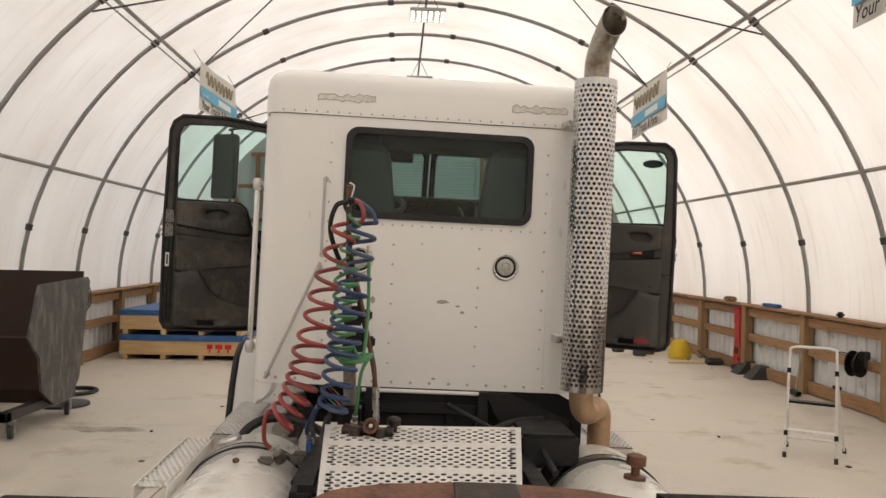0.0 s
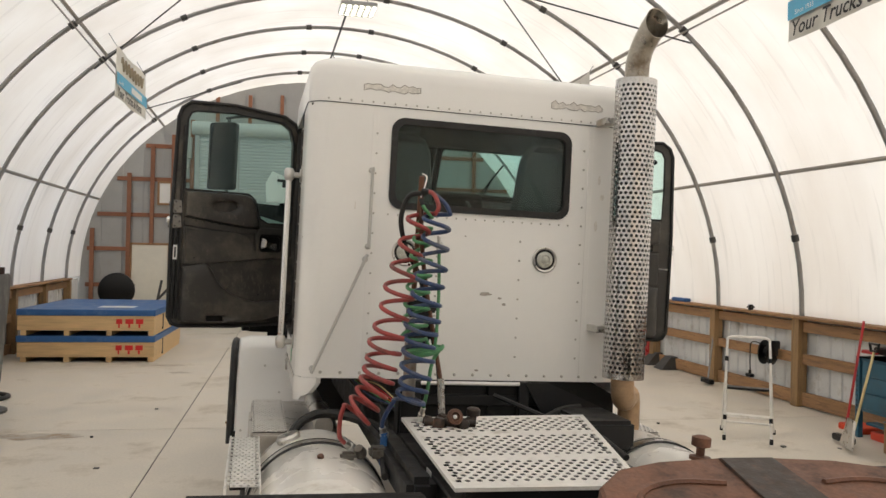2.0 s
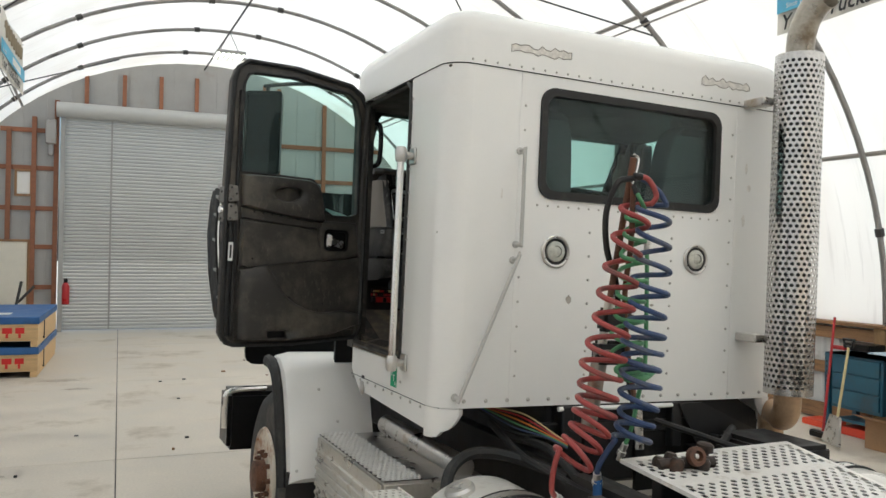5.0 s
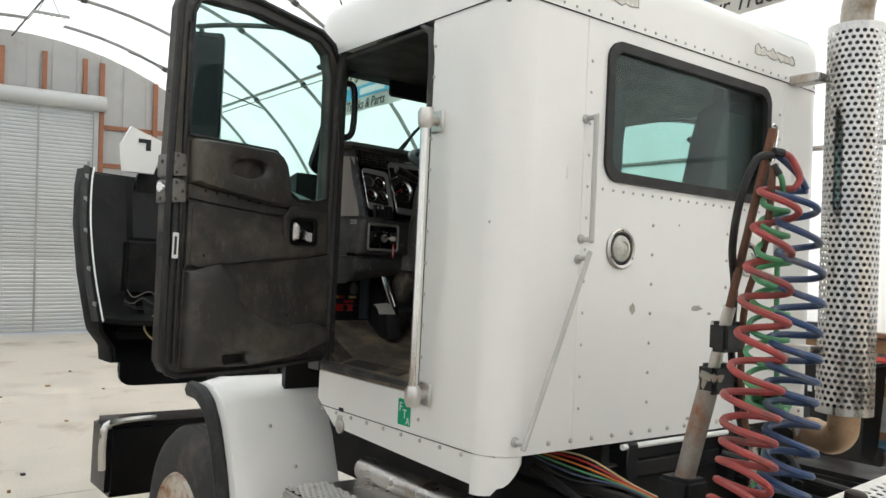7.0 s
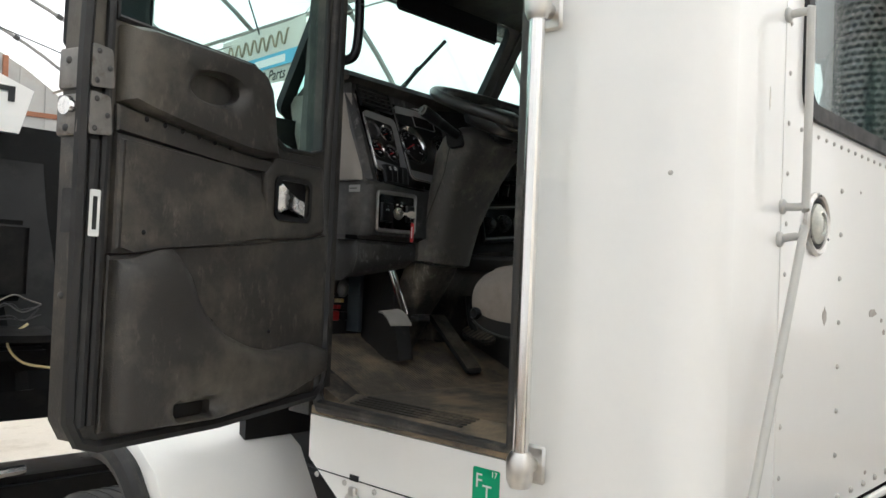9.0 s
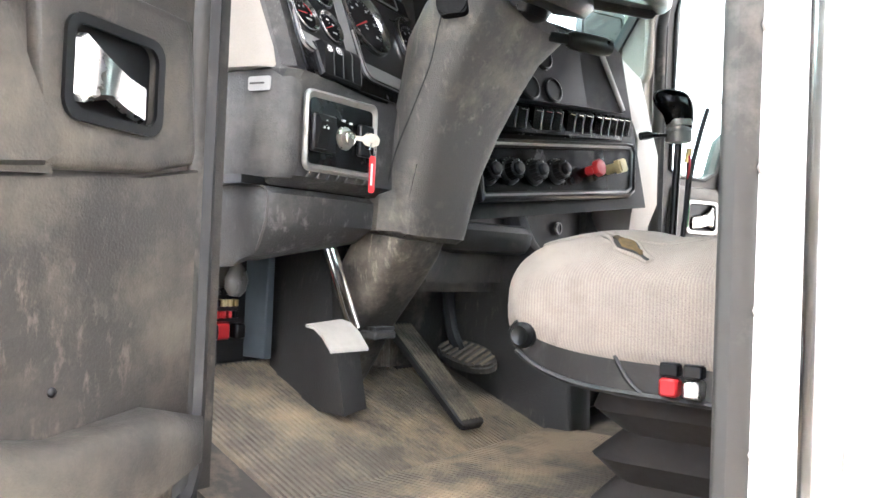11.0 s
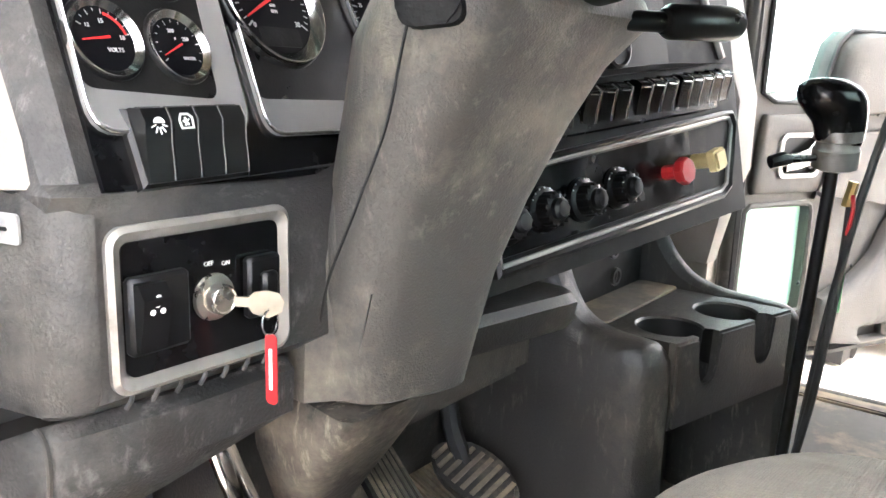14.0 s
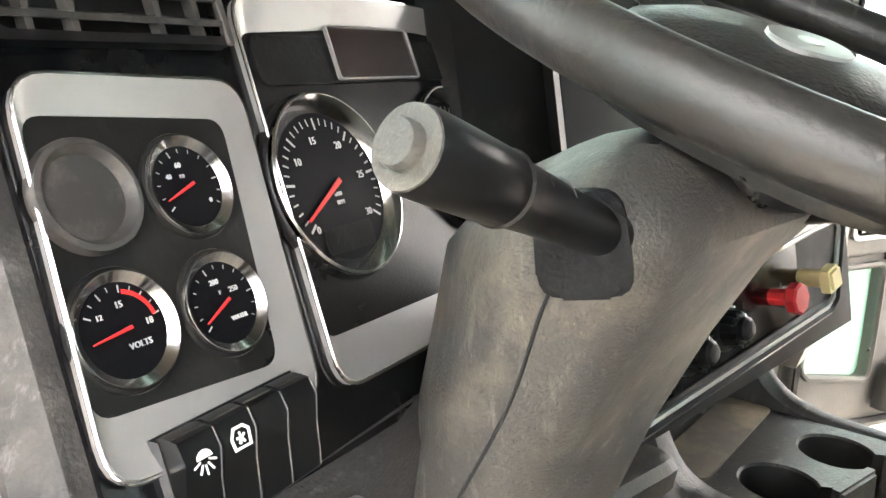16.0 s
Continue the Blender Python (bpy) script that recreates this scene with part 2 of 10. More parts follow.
def fabric_cover():
    m = bpy.data.materials.new("hall cover")
    m.use_nodes = True
    nd, ln = m.node_tree.nodes, m.node_tree.links
    out = nd["Material Output"]
    nd.remove(nd["Principled BSDF"])
    tc = nd.new("ShaderNodeTexCoord")
    n1 = nd.new("ShaderNodeTexNoise")
    n1.inputs["Scale"].default_value, n1.inputs["Detail"].default_value = 0.7, 7
    mp = nd.new("ShaderNodeMapping")
    mp.inputs["Scale"].default_value = (1, 1, 0.25)
    ln.new(tc.outputs["Object"], mp.inputs[0])
    ln.new(mp.outputs[0], n1.inputs[0])
    cr = nd.new("ShaderNodeValToRGB")
    cr.color_ramp.elements[0].position, cr.color_ramp.elements[0].color = 0.3, (0.78, 0.73, 0.66, 1)
    cr.color_ramp.elements[1].position, cr.color_ramp.elements[1].color = 0.62, (0.9, 0.87, 0.82, 1)
    ln.new(n1.outputs[0], cr.inputs[0])
    tr, df, mix = nd.new("ShaderNodeBsdfTranslucent"), nd.new("ShaderNodeBsdfDiffuse"), nd.new("ShaderNodeMixShader")
    # grey rain streaks running down the cloth
    mp2, n2, r2, mc = nd.new("ShaderNodeMapping"), nd.new("ShaderNodeTexNoise"), nd.new("ShaderNodeMapRange"), nd.new("ShaderNodeMixRGB")
    mp2.inputs["Scale"].default_value = (0.5, 9, 0.55)
    n2.inputs["Scale"].default_value, n2.inputs["Detail"].default_value, n2.inputs["Roughness"].default_value = 1.0, 6, 0.65
    r2.inputs["From Min"].default_value, r2.inputs["From Max"].default_value, r2.inputs["To Max"].default_value = 0.56, 0.80, 0.75
    ln.new(tc.outputs["Object"], mp2.inputs[0])
    ln.new(mp2.outputs[0], n2.inputs[0])
    ln.new(n2.outputs[0], r2.inputs[0])
    ln.new(r2.outputs[0], mc.inputs[0])
    ln.new(cr.outputs[0], mc.inputs[1])
    mc.inputs[2].default_value = (0.60, 0.57, 0.52, 1)
    ln.new(mc.outputs[0], tr.inputs[0])
    ln.new(mc.outputs[0], df.inputs[0])
    mix.inputs[0].default_value = 0.45
    ln.new(tr.outputs[0], mix.inputs[1])
    ln.new(df.outputs[0], mix.inputs[2])
    ln.new(mix.outputs[0], out.inputs[0])
    return m


def glass(name, tint, rough=0.0):
    """A thin tinted pane: part clear, part mirror."""
    m = bpy.data.materials.new(name)
    m.use_nodes = True
    nd, ln = m.node_tree.nodes, m.node_tree.links
    nd.remove(nd["Principled BSDF"])
    tr, gl, mix, lw = nd.new("ShaderNodeBsdfTransparent"), nd.new("ShaderNodeBsdfGlossy"), nd.new("ShaderNodeMixShader"), nd.new("ShaderNodeLayerWeight")
    pw, fr = nd.new("ShaderNodeMath"), nd.new("ShaderNodeMath")
    pw.operation, fr.operation = "POWER", "MULTIPLY_ADD"
    pw.inputs[1].default_value, fr.inputs[1].default_value, fr.inputs[2].default_value = 4.0, 0.6, 0.025
    lw.inputs[0].default_value = 0.5
    ln.new(lw.outputs["Facing"], pw.inputs[0])
    ln.new(pw.outputs[0], fr.inputs[0])
    tr.inputs[0].default_value = (*tint, 1)
    gl.inputs["Roughness"].default_value = rough
    ln.new(fr.outputs[0], mix.inputs[0])
    ln.new(tr.outputs[0], mix.inputs[1])
    ln.new(gl.outputs[0], mix.inputs[2])
    ln.new(mix.outputs[0], nd["Material Output"].inputs[0])
    return m


def glow(name, color, strength):
    m = bpy.data.materials.new(name)
    m.use_nodes = True
    bs = m.node_tree.nodes["Principled BSDF"]
    bs.inputs["Base Color"].default_value = (*color, 1)
    bs.inputs["Emission Color"].default_value = (*color, 1)
    bs.inputs["Emission Strength"].default_value = strength
    return m


def corded(m, gap, axis):
    """Adds fine cords to a cloth, one every gap metres along an axis."""
    nd, ln = m.node_tree.nodes, m.node_tree.links
    tc = nd.new("ShaderNodeTexCoord")
    wv = nd.new("ShaderNodeTexWave")
    wv.bands_direction = axis
    wv.inputs["Scale"].default_value = 0.314 / gap
    wv.inputs["Distortion"].default_value = 0.25
    wv.inputs["Detail"].default_value = 2
    ln.new(tc.outputs["Object"], wv.inputs[0])
    bp = nd.new("ShaderNodeBump")
    bp.inputs["Strength"].default_value, bp.inputs["Distance"].default_value = 0.45, 0.0015
    ln.new(wv.outputs["Fac"], bp.inputs["Height"])
    old = [n for n in nd if n.type == "BUMP" and n != bp][0]
    ln.new(old.outputs[0], bp.inputs["Normal"])
    ln.new(bp.outputs[0], nd["Principled BSDF"].inputs["Normal"])
    return m


COVER = fabric_cover()
CONCRETE = mat("concrete", (0.60, 0.55, 0.47), 0.5, var=0.17, scale=1.6, bump=0.25, bscale=45, dirt=(0.38, 0.33, 0.26), dirt_amount=0.34, dirt_scale=0.8, rvar=0.2)
STEEL = mat("galvanised steel", (0.30, 0.29, 0.28), 0.5, 0.6, var=0.2, scale=8, dirt=(0.16, 0.14, 0.12), dirt_amount=0.3)
DARKSTEEL = mat("dark steel", (0.07, 0.068, 0.065), 0.5, 0.5, var=0.25, scale=12)
TIMBER = mat("timber", (0.30, 0.17, 0.082), 0.75, var=0.35, scale=3, bump=0.3, bscale=40, stretch=(8, 0.8, 8), island=0.4, dirt=(0.15, 0.09, 0.05), dirt_amount=0.35, dirt_scale=4)
POST = mat("timber post", (0.29, 0.18, 0.085), 0.75, var=0.35, scale=3, bump=0.3, bscale=40, stretch=(8, 8, 0.8), island=0.35, dirt=(0.15, 0.10, 0.06), dirt_amount=0.35, dirt_scale=4)
REDTIMBER = mat("reddish timber", (0.25, 0.105, 0.055), 0.7, var=0.25, scale=3, bump=0.2, stretch=(0.8, 8, 8), island=0.3)
SIDING = mat("white steel siding", (0.66, 0.67, 0.67), 0.4, 0.0, var=0.08, scale=2, dirt=(0.42, 0.40, 0.36), dirt_amount=0.3)
GREYSIDING = mat("grey steel siding", (0.37, 0.37, 0.36), 0.45, 0.1, var=0.1, scale=2, dirt=(0.35, 0.33, 0.3), dirt_amount=0.25)
ROLLDOOR = mat("roll door steel", (0.47, 0.48, 0.47), 0.45, 0.1, var=0.06, scale=2)
PLANK = mat("pale crate board", (0.62, 0.43, 0.22), 0.7, var=0.25, scale=2.5, bump=0.2, stretch=(0.8, 8, 8), island=0.25)
BLUEPAINT = mat("blue painted board", (0.03, 0.11, 0.30), 0.5, var=0.25, scale=5, dirt=(0.12, 0.2, 0.36), dirt_amount=0.3)
WHITE = mat("white truck paint", (0.85, 0.84, 0.81), 0.30, var=0.012, scale=14, coat=0.4, rvar=0.02)
TANKWHITE = mat("white tank paint", (0.78, 0.755, 0.70), 0.3, var=0.05, scale=3, dirt=(0.5, 0.45, 0.38), dirt_amount=0.22, dirt_scale=5, coat=0.3)
CHROME = mat("chrome", (0.82, 0.81, 0.79), 0.16, 1.0, var=0.05, scale=12, rvar=0.08)
WORNSTEEL = mat("worn stainless", (0.62, 0.60, 0.57), 0.33, 1.0, var=0.12, scale=9, dirt=(0.42, 0.34, 0.25), dirt_amount=0.25, dirt_scale=6)
ALU = mat("aluminium tread", (0.80, 0.78, 0.74), 0.5, 0.35, var=0.10, scale=12, dirt=(0.5, 0.45, 0.37), dirt_amount=0.25, dirt_scale=9)
RUST = mat("rusty steel", (0.175, 0.082, 0.05), 0.6, 0.35, var=0.45, scale=14, bump=0.5, bscale=90, dirt=(0.07, 0.042, 0.032), dirt_amount=0.55, dirt_scale=7, scuff=(0.27, 0.13, 0.075))
GREASE = mat("black grease", (0.018, 0.016, 0.015), 0.45, var=0.6, scale=30, bump=0.9, bscale=70, dirt=(0.06, 0.04, 0.03), dirt_amount=0.3, dirt_scale=20)
HEATPIPE = mat("heat-tanned pipe", (0.48, 0.33, 0.20), 0.5, 0.5, var=0.2, scale=9, dirt=(0.30, 0.16, 0.07), dirt_amount=0.3, dirt_scale=8)
RUBBER = mat("black rubber", (0.013, 0.0125, 0.012), 0.6, var=0.3, scale=14, dirt=(0.045, 0.041, 0.036), dirt_amount=0.3, dirt_scale=9)
TYRE = mat("tyre rubber", (0.03, 0.029, 0.028), 0.75, var=0.3, scale=14, bump=0.3, dirt=(0.10, 0.085, 0.07), dirt_amount=0.4)
BLACK = mat("black chassis paint", (0.006, 0.006, 0.0065), 0.55, var=0.4, scale=10, dirt=(0.022, 0.018, 0.014), dirt_amount=0.4, dirt_scale=5)
TRIM = mat("dusty black door trim", (0.031, 0.028, 0.0245), 0.5, var=0.25, scale=7, bump=0.4, bscale=300, dirt=(0.085, 0.075, 0.059), dirt_amount=0.52, dirt_scale=4.2, scuff=(0.12, 0.105, 0.083))
BOOT = mat("dusty cracked boot", (0.019, 0.0175, 0.0155), 0.6, var=0.35, scale=9, bump=0.6, bscale=120, dirt=(0.135, 0.115, 0.088), dirt_amount=0.6, dirt_scale=6, scuff=(0.30, 0.27, 0.21))
SHIELD = mat("polished perforated steel", (0.56, 0.55, 0.53), 0.18, 1.0, var=0.12, scale=9, rvar=0.1, dirt=(0.34, 0.30, 0.25), dirt_amount=0.2, dirt_scale=7)
TAILPIPE = mat("heat-stained tail pipe", (0.34, 0.31, 0.26), 0.32, 0.9, var=0.25, scale=7, dirt=(0.17, 0.13, 0.09), dirt_amount=0.4, dirt_scale=6)
DASH = mat("dusty dark grey dash plastic", (0.029, 0.028, 0.027), 0.5, var=0.25, scale=9, bump=0.5, bscale=330, dirt=(0.092, 0.087, 0.078), dirt_amount=0.4, dirt_scale=4.5, scuff=(0.17, 0.165, 0.155))
COLUMN = mat("worn column plastic", (0.062, 0.059, 0.053), 0.50, var=0.18, scale=7, bump=0.5, bscale=420, dirt=(0.175, 0.155, 0.12), dirt_amount=0.44, dirt_scale=5, scuff=(0.24, 0.22, 0.185))
BEIGE = mat("grey beige plastic", (0.2856, 0.2618, 0.2312), 0.55, var=0.08, scale=6, bump=0.4, bscale=300, dirt=(0.1904, 0.1632, 0.136), dirt_amount=0.25)
GLOSSBLACK = mat("gloss black panel", (0.003, 0.003, 0.0034), 0.22, var=0.3, scale=18, dirt=(0.03, 0.028, 0.025), dirt_amount=0.12, dirt_scale=12)
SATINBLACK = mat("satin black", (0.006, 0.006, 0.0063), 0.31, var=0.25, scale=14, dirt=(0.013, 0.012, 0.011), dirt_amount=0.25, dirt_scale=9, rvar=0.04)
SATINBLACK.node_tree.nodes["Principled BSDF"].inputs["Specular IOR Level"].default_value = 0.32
SILVER = mat("silver bezel paint", (0.34, 0.335, 0.325), 0.38, 0.5, var=0.06, scale=6, dirt=(0.2964, 0.273, 0.2418), dirt_amount=0.25, dirt_scale=8)
GAUGEFACE = mat("grey gauge panel", (0.010, 0.0098, 0.0096), 0.30, var=0.18, scale=8, bump=0.12, bscale=400, dirt=(0.020, 0.0195, 0.018), dirt_amount=0.3, dirt_scale=6, rvar=0.04)
GLOSSBLACK.node_tree.nodes["Principled BSDF"].inputs["Specular IOR Level"].default_value = 0.3
GAUGEFACE.node_tree.nodes["Principled BSDF"].inputs["Specular IOR Level"].default_value = 0.22
ROCKERBLACK = mat("shiny switch black", (0.004, 0.004, 0.0042), 0.14, var=0.2, scale=20, rvar=0.04)
ROCKERBLACK.node_tree.nodes["Principled BSDF"].inputs["Specular IOR Level"].default_value = 0.4
DEADBLACK = mat("dead black rubber", (0.008, 0.0078, 0.0075), 0.7, var=0.3, scale=30, bump=0.5, bscale=200)
DEADBLACK.node_tree.nodes["Principled BSDF"].inputs["Specular IOR Level"].default_value = 0.2
PEDALDUST = mat("dusty pedal rubber", (0.045, 0.040, 0.031), 0.75, var=0.35, scale=16, dirt=(0.16, 0.135, 0.095), dirt_amount=0.6, dirt_scale=9)
DULLBLACK = mat("dusty dull black", (0.010, 0.0097, 0.0092), 0.55, var=0.3, scale=14, dirt=(0.035, 0.032, 0.027), dirt_amount=0.35, dirt_scale=9)
DULLBLACK.node_tree.nodes["Principled BSDF"].inputs["Specular IOR Level"].default_value = 0.25
DIAL = mat("black dial", (0.004, 0.004, 0.0048), 0.5, var=0.1)
DIAL.node_tree.nodes["Principled BSDF"].inputs["Specular IOR Level"].default_value = 0.08
CLOTH = mat("seat cloth", (0.2856, 0.2448, 0.2108), 0.95, var=0.16, scale=30, bump=0.8, bscale=420, dirt=(0.204, 0.17, 0.1428), dirt_amount=0.35, dirt_scale=5)


def weave(m, pitch, depth):
    """Upright woven ribs over a cloth."""
    nd, ln = m.node_tree.nodes, m.node_tree.links
    bs = nd["Principled BSDF"]
    tc, sp, ad, mu, sn = nd.new("ShaderNodeTexCoord"), nd.new("ShaderNodeSeparateXYZ"), nd.new("ShaderNodeMath"), nd.new("ShaderNodeMath"), nd.new("ShaderNodeMath")
    mu.operation, sn.operation = "MULTIPLY", "SINE"
    mu.inputs[1].default_value = 2 * math.pi / pitch
    ln.new(tc.outputs["Object"], sp.inputs[0])
    ln.new(sp.outputs["X"], ad.inputs[0])
    ln.new(sp.outputs["Y"], ad.inputs[1])
    ln.new(ad.outputs[0], mu.inputs[0])
    ln.new(mu.outputs[0], sn.inputs[0])
    mr, hs = nd.new("ShaderNodeMapRange"), nd.new("ShaderNodeHueSaturation")
    mr.inputs["From Min"].default_value, mr.inputs["To Min"].default_value, mr.inputs["To Max"].default_value = -1, 1 - depth, 1 + 0.4 * depth
    ln.new(sn.outputs[0], mr.inputs[0])
    ln.new(mr.outputs[0], hs.inputs["Value"])
    ln.new(bs.inputs["Base Color"].links[0].from_socket, hs.inputs["Color"])
    ln.new(hs.outputs[0], bs.inputs["Base Color"])
    bp = nd.new("ShaderNodeBump")
    bp.inputs["Strength"].default_value, bp.inputs["Distance"].default_value = 0.5, 0.001
    ln.new(sn.outputs[0], bp.inputs["Height"])
    ln.new(bs.inputs["Normal"].links[0].from_socket, bp.inputs["Normal"])
    ln.new(bp.outputs[0], bs.inputs["Normal"])


weave(CLOTH, 0.0042, 0.13)
corded(CLOTH, 0.0026, "Y")
DARKCLOTH = mat("grey seat cloth", (0.1612, 0.155, 0.1519), 0.95, var=0.2, scale=40, bump=1.0, bscale=420)
MATFLOOR = mat("dusty rubber floor mat", (0.115, 0.098, 0.076), 0.8, var=0.35, scale=7, bump=0.5, dirt=(0.29, 0.225, 0.145), dirt_amount=0.60, dirt_scale=3.5)
MATGROOVE = mat("dark floor mat", (0.040, 0.036, 0.031), 0.8, var=0.3, scale=7, dirt=(0.20, 0.16, 0.11), dirt_amount=0.5, dirt_scale=3.5)
RED = mat("red plastic", (0.4125, 0.01875, 0.0225), 0.35, var=0.1)
YELLOW = mat("cream yellow plastic", (0.576, 0.48, 0.24), 0.45, var=0.1)
REDHOSE = mat("red nylon hose", (0.33, 0.055, 0.05), 0.42, var=0.2, scale=9, dirt=(0.16, 0.06, 0.052), dirt_amount=0.5, dirt_scale=7)
BLUEHOSE = mat("blue nylon hose", (0.032, 0.06, 0.15), 0.42, var=0.2, scale=9, dirt=(0.10, 0.11, 0.14), dirt_amount=0.5, dirt_scale=7)
GREENHOSE = mat("green nylon hose", (0.10, 0.30, 0.13), 0.45, var=0.2, scale=9, dirt=(0.16, 0.25, 0.14), dirt_amount=0.3, dirt_scale=7)
PAPER = mat("white label", (0.75, 0.75, 0.73), 0.6, var=0.05)
INK = mat("black ink", (0.015, 0.015, 0.015), 0.6)
WHITEINK = mat("white print", (0.75, 0.75, 0.73), 0.5)
DIALINK = mat("greyed dial print", (0.42, 0.42, 0.41), 0.5)
REDINK = mat("red print", (0.6, 0.02, 0.02), 0.5)
GREEN = mat("green tag", (0.0, 0.32, 0.14), 0.5, var=0.1)
BLUESTEEL = mat("blue painted steel", (0.025, 0.105, 0.165), 0.45, var=0.2, scale=6, dirt=(0.05, 0.08, 0.1), dirt_amount=0.3)
CARTON = mat("carton", (0.36, 0.22, 0.12), 0.8, var=0.15)
SKYBLUE = mat("sign blue", (0.12, 0.42, 0.62), 0.6)
CLEARGLASS = glass("door glass", (0.80, 0.93, 0.91))
DARKGLASS = glass("tinted glass", (0.68, 0.78, 0.77))
LENS = mat("clear lamp lens", (0.50, 0.50, 0.44), 0.15, var=0.2, scale=30, coat=0.5)
BRASS = mat("brass", (0.55, 0.40, 0.16), 0.35, 0.9, var=0.15)
LAMPGLOW = glow("lamp tubes", (1.0, 0.97, 0.80), 4.0)

# ---- the hall: a fabric cover on steel hoops over a low timber wall ----
XC, HALF, BASE, RISE, Y0, Y1 = 0.42, 5.75, 1.2, 5.08, -9.0, 21.4
XN, HN = -0.28, 5.85      # the arch where it meets the far end wall
STEP = 2.05
HOOPS = [13.8 + STEP * k for k in range(-11, 4)]


def arch(a, grow=0.0):
    """A point of the arch; a from 0 at the right foot to 180 at the left one."""
    t = radians(a)
    return XC + (HALF + grow) * math.cos(t), BASE + (RISE + grow) * math.sin(t)


def build_hall():
    bm = B()
    box(bm, (-90, -90, -0.4), (90, 110, -0.012))
    structure("ground", bm, CONCRETE, "plain ground round and under the hall", "ground", base=END)
    # slabs of the floor, with open joints between them
    bm = B()
    box(bm, (-6.3, -9.2, -0.011), (6.0, 21.6, -0.008))
    floor = structure("floor", bm, DARKSTEEL, "dusty pale concrete floor slabs with stains and open joints", "floor", base=END)
    xs, ys = [-6.3, -2.15, 1.9, 6.0], [-9.2, -4.6, 0.0, 4.6, 9.2, 13.8, 18.4, 21.6]
    for x0, x1 in zip(xs, xs[1:]):
        for y0, y1 in zip(ys, ys[1:]):
            bm = B()
            box(bm, (x0 + 0.005, y0 + 0.005, -0.14), (x1 - 0.005, y1 - 0.005, 0.0), 0.003)
            part("slab", bm, CONCRETE, floor)
    # the cover
    bm = B()
    rows = [[(*(lambda p: (p[0], y, p[1]))(arch(a, 0.05)),) for a in range(0, 181, 4)] for y in [Y0 + (Y1 + 0.7 - Y0) * k / 28 for k in range(29)]]
    loft(bm, rows, False)
    structure("ceiling", bm, COVER, "white translucent fabric cover over the hoops", "roof cover")
    # hoops
    bm = B()
    tube(bm, [(XC, Y0, arch(90)[1] - 0.06), (XC, Y1, arch(90)[1] - 0.06)], 0.02, 6)
    hoop = structure("hoop_frame", bm, DARKSTEEL, "dark grey steel tube hoops carrying the cover", "frame")
    for y in HOOPS:
        bm = B()
        tube(bm, [(arch(a)[0], y, arch(a)[1]) for a in range(0, 181, 4)], 0.033, 8)
        one = part("hoop", bm, STEEL, hoop)
        for a in (12, 47, 62, 84, 96, 118, 133, 168):
            bm = B()
            p, q = arch(a - 0.5), arch(a + 0.5)
            tube(bm, [(p[0], y, p[1]), (q[0], y, q[1])], 0.05, 8)
            part("clamp", bm, DARKSTEEL, one)
    # long straps and purlins under the cover
    for a in (22, 48, 132, 158):
        x, z = arch(a, 0.03)
        bm = B()
        tube(bm, [(x, Y0, z), (x, Y1, z)], 0.028, 6)
        part("strap", bm, BEIGE, hoop, "beige webbing strap along the cover")
    # slanting braces between the hoops
    for k, y in enumerate(HOOPS[:-1]):
        for a0, a1 in ((45, 70), (135, 110)) if k % 2 else ((70, 45), (110, 135)):
            p, q = arch(a0, -0.04), arch(a1, -0.04)
            if k in (3, 6, 9, 10, 13):
                bm = B()
                rod(bm, (p[0], y, p[1]), (q[0], y + STEP, q[1]), 0.012, 6)
                part("brace", bm, DARKSTEEL, hoop)
    # long wire stays through the hoops' clamps
    for a in (47, 133):
        x, z = arch(a, -0.05)
        bm = B()
        tube(bm, [(x, HOOPS[0], z), (x, HOOPS[-1], z)], 0.012, 6)
        part("wire_stay", bm, BEIGE, hoop)
    # low walls on both sides
    for side, name in ((1, "wall_east"), (-1, "wall_west")):
        xin = XC + side * (HALF - 0.02)
        bm = B()
        n = int((Y1 - Y0) / 0.23)
        row = []
        for i in range(n + 1):
            y = Y0 + (Y1 - Y0) * i / n
            for dy, dx in ((0.0, 0), (0.02, 0.018), (0.05, 0.018), (0.07, 0)):
                row.append((xin + side * (0.09 - dx), y + dy, 0))
        rows = [[(x, y, z) for x, y, _ in row] for z in (0.0, 1.16)] + [[(x + side * 0.04, y, z) for x, y, _ in row] for z in (1.16, 0.0)]
        loft(bm, rows, False)
        w = structure(name, bm, SIDING, "low wall of white ribbed steel siding behind timber posts", "wall")
        for y in HOOPS:
            bm = B()
            box(bm, (min(xin - side * 0.085, xin + side * 0.06), y - 0.075, 0), (max(xin - side * 0.085, xin + side * 0.06), y + 0.075, 1.17), 0.006)
            part("post", bm, POST, w)
        for z0, z1, d in ((0.02, 0.20, 0.02), (0.57, 0.71, 0.02), (1.0, 1.14, 0.02)):
            for y in HOOPS[:-1]:
                bm = B()
                box(bm, (min(xin - side * d, xin + side * 0.03), y + 0.08, z0), (max(xin - side * d, xin + side * 0.03), y + STEP - 0.08, z1), 0.004)
                part("girt", bm, TIMBER, w)
        for y in HOOPS[:-1]:
            bm = B()
            box(bm, (min(xin - side * 0.12, xin + side * 0.13), y + 0.002, 1.172), (max(xin - side * 0.12, xin + side * 0.13), y + STEP - 0.002, 1.21), 0.004)
            part("top_plate", bm, TIMBER, w)
    # unseen end wall behind the camera, assumed translucent to light the cab's back
    bm = B()
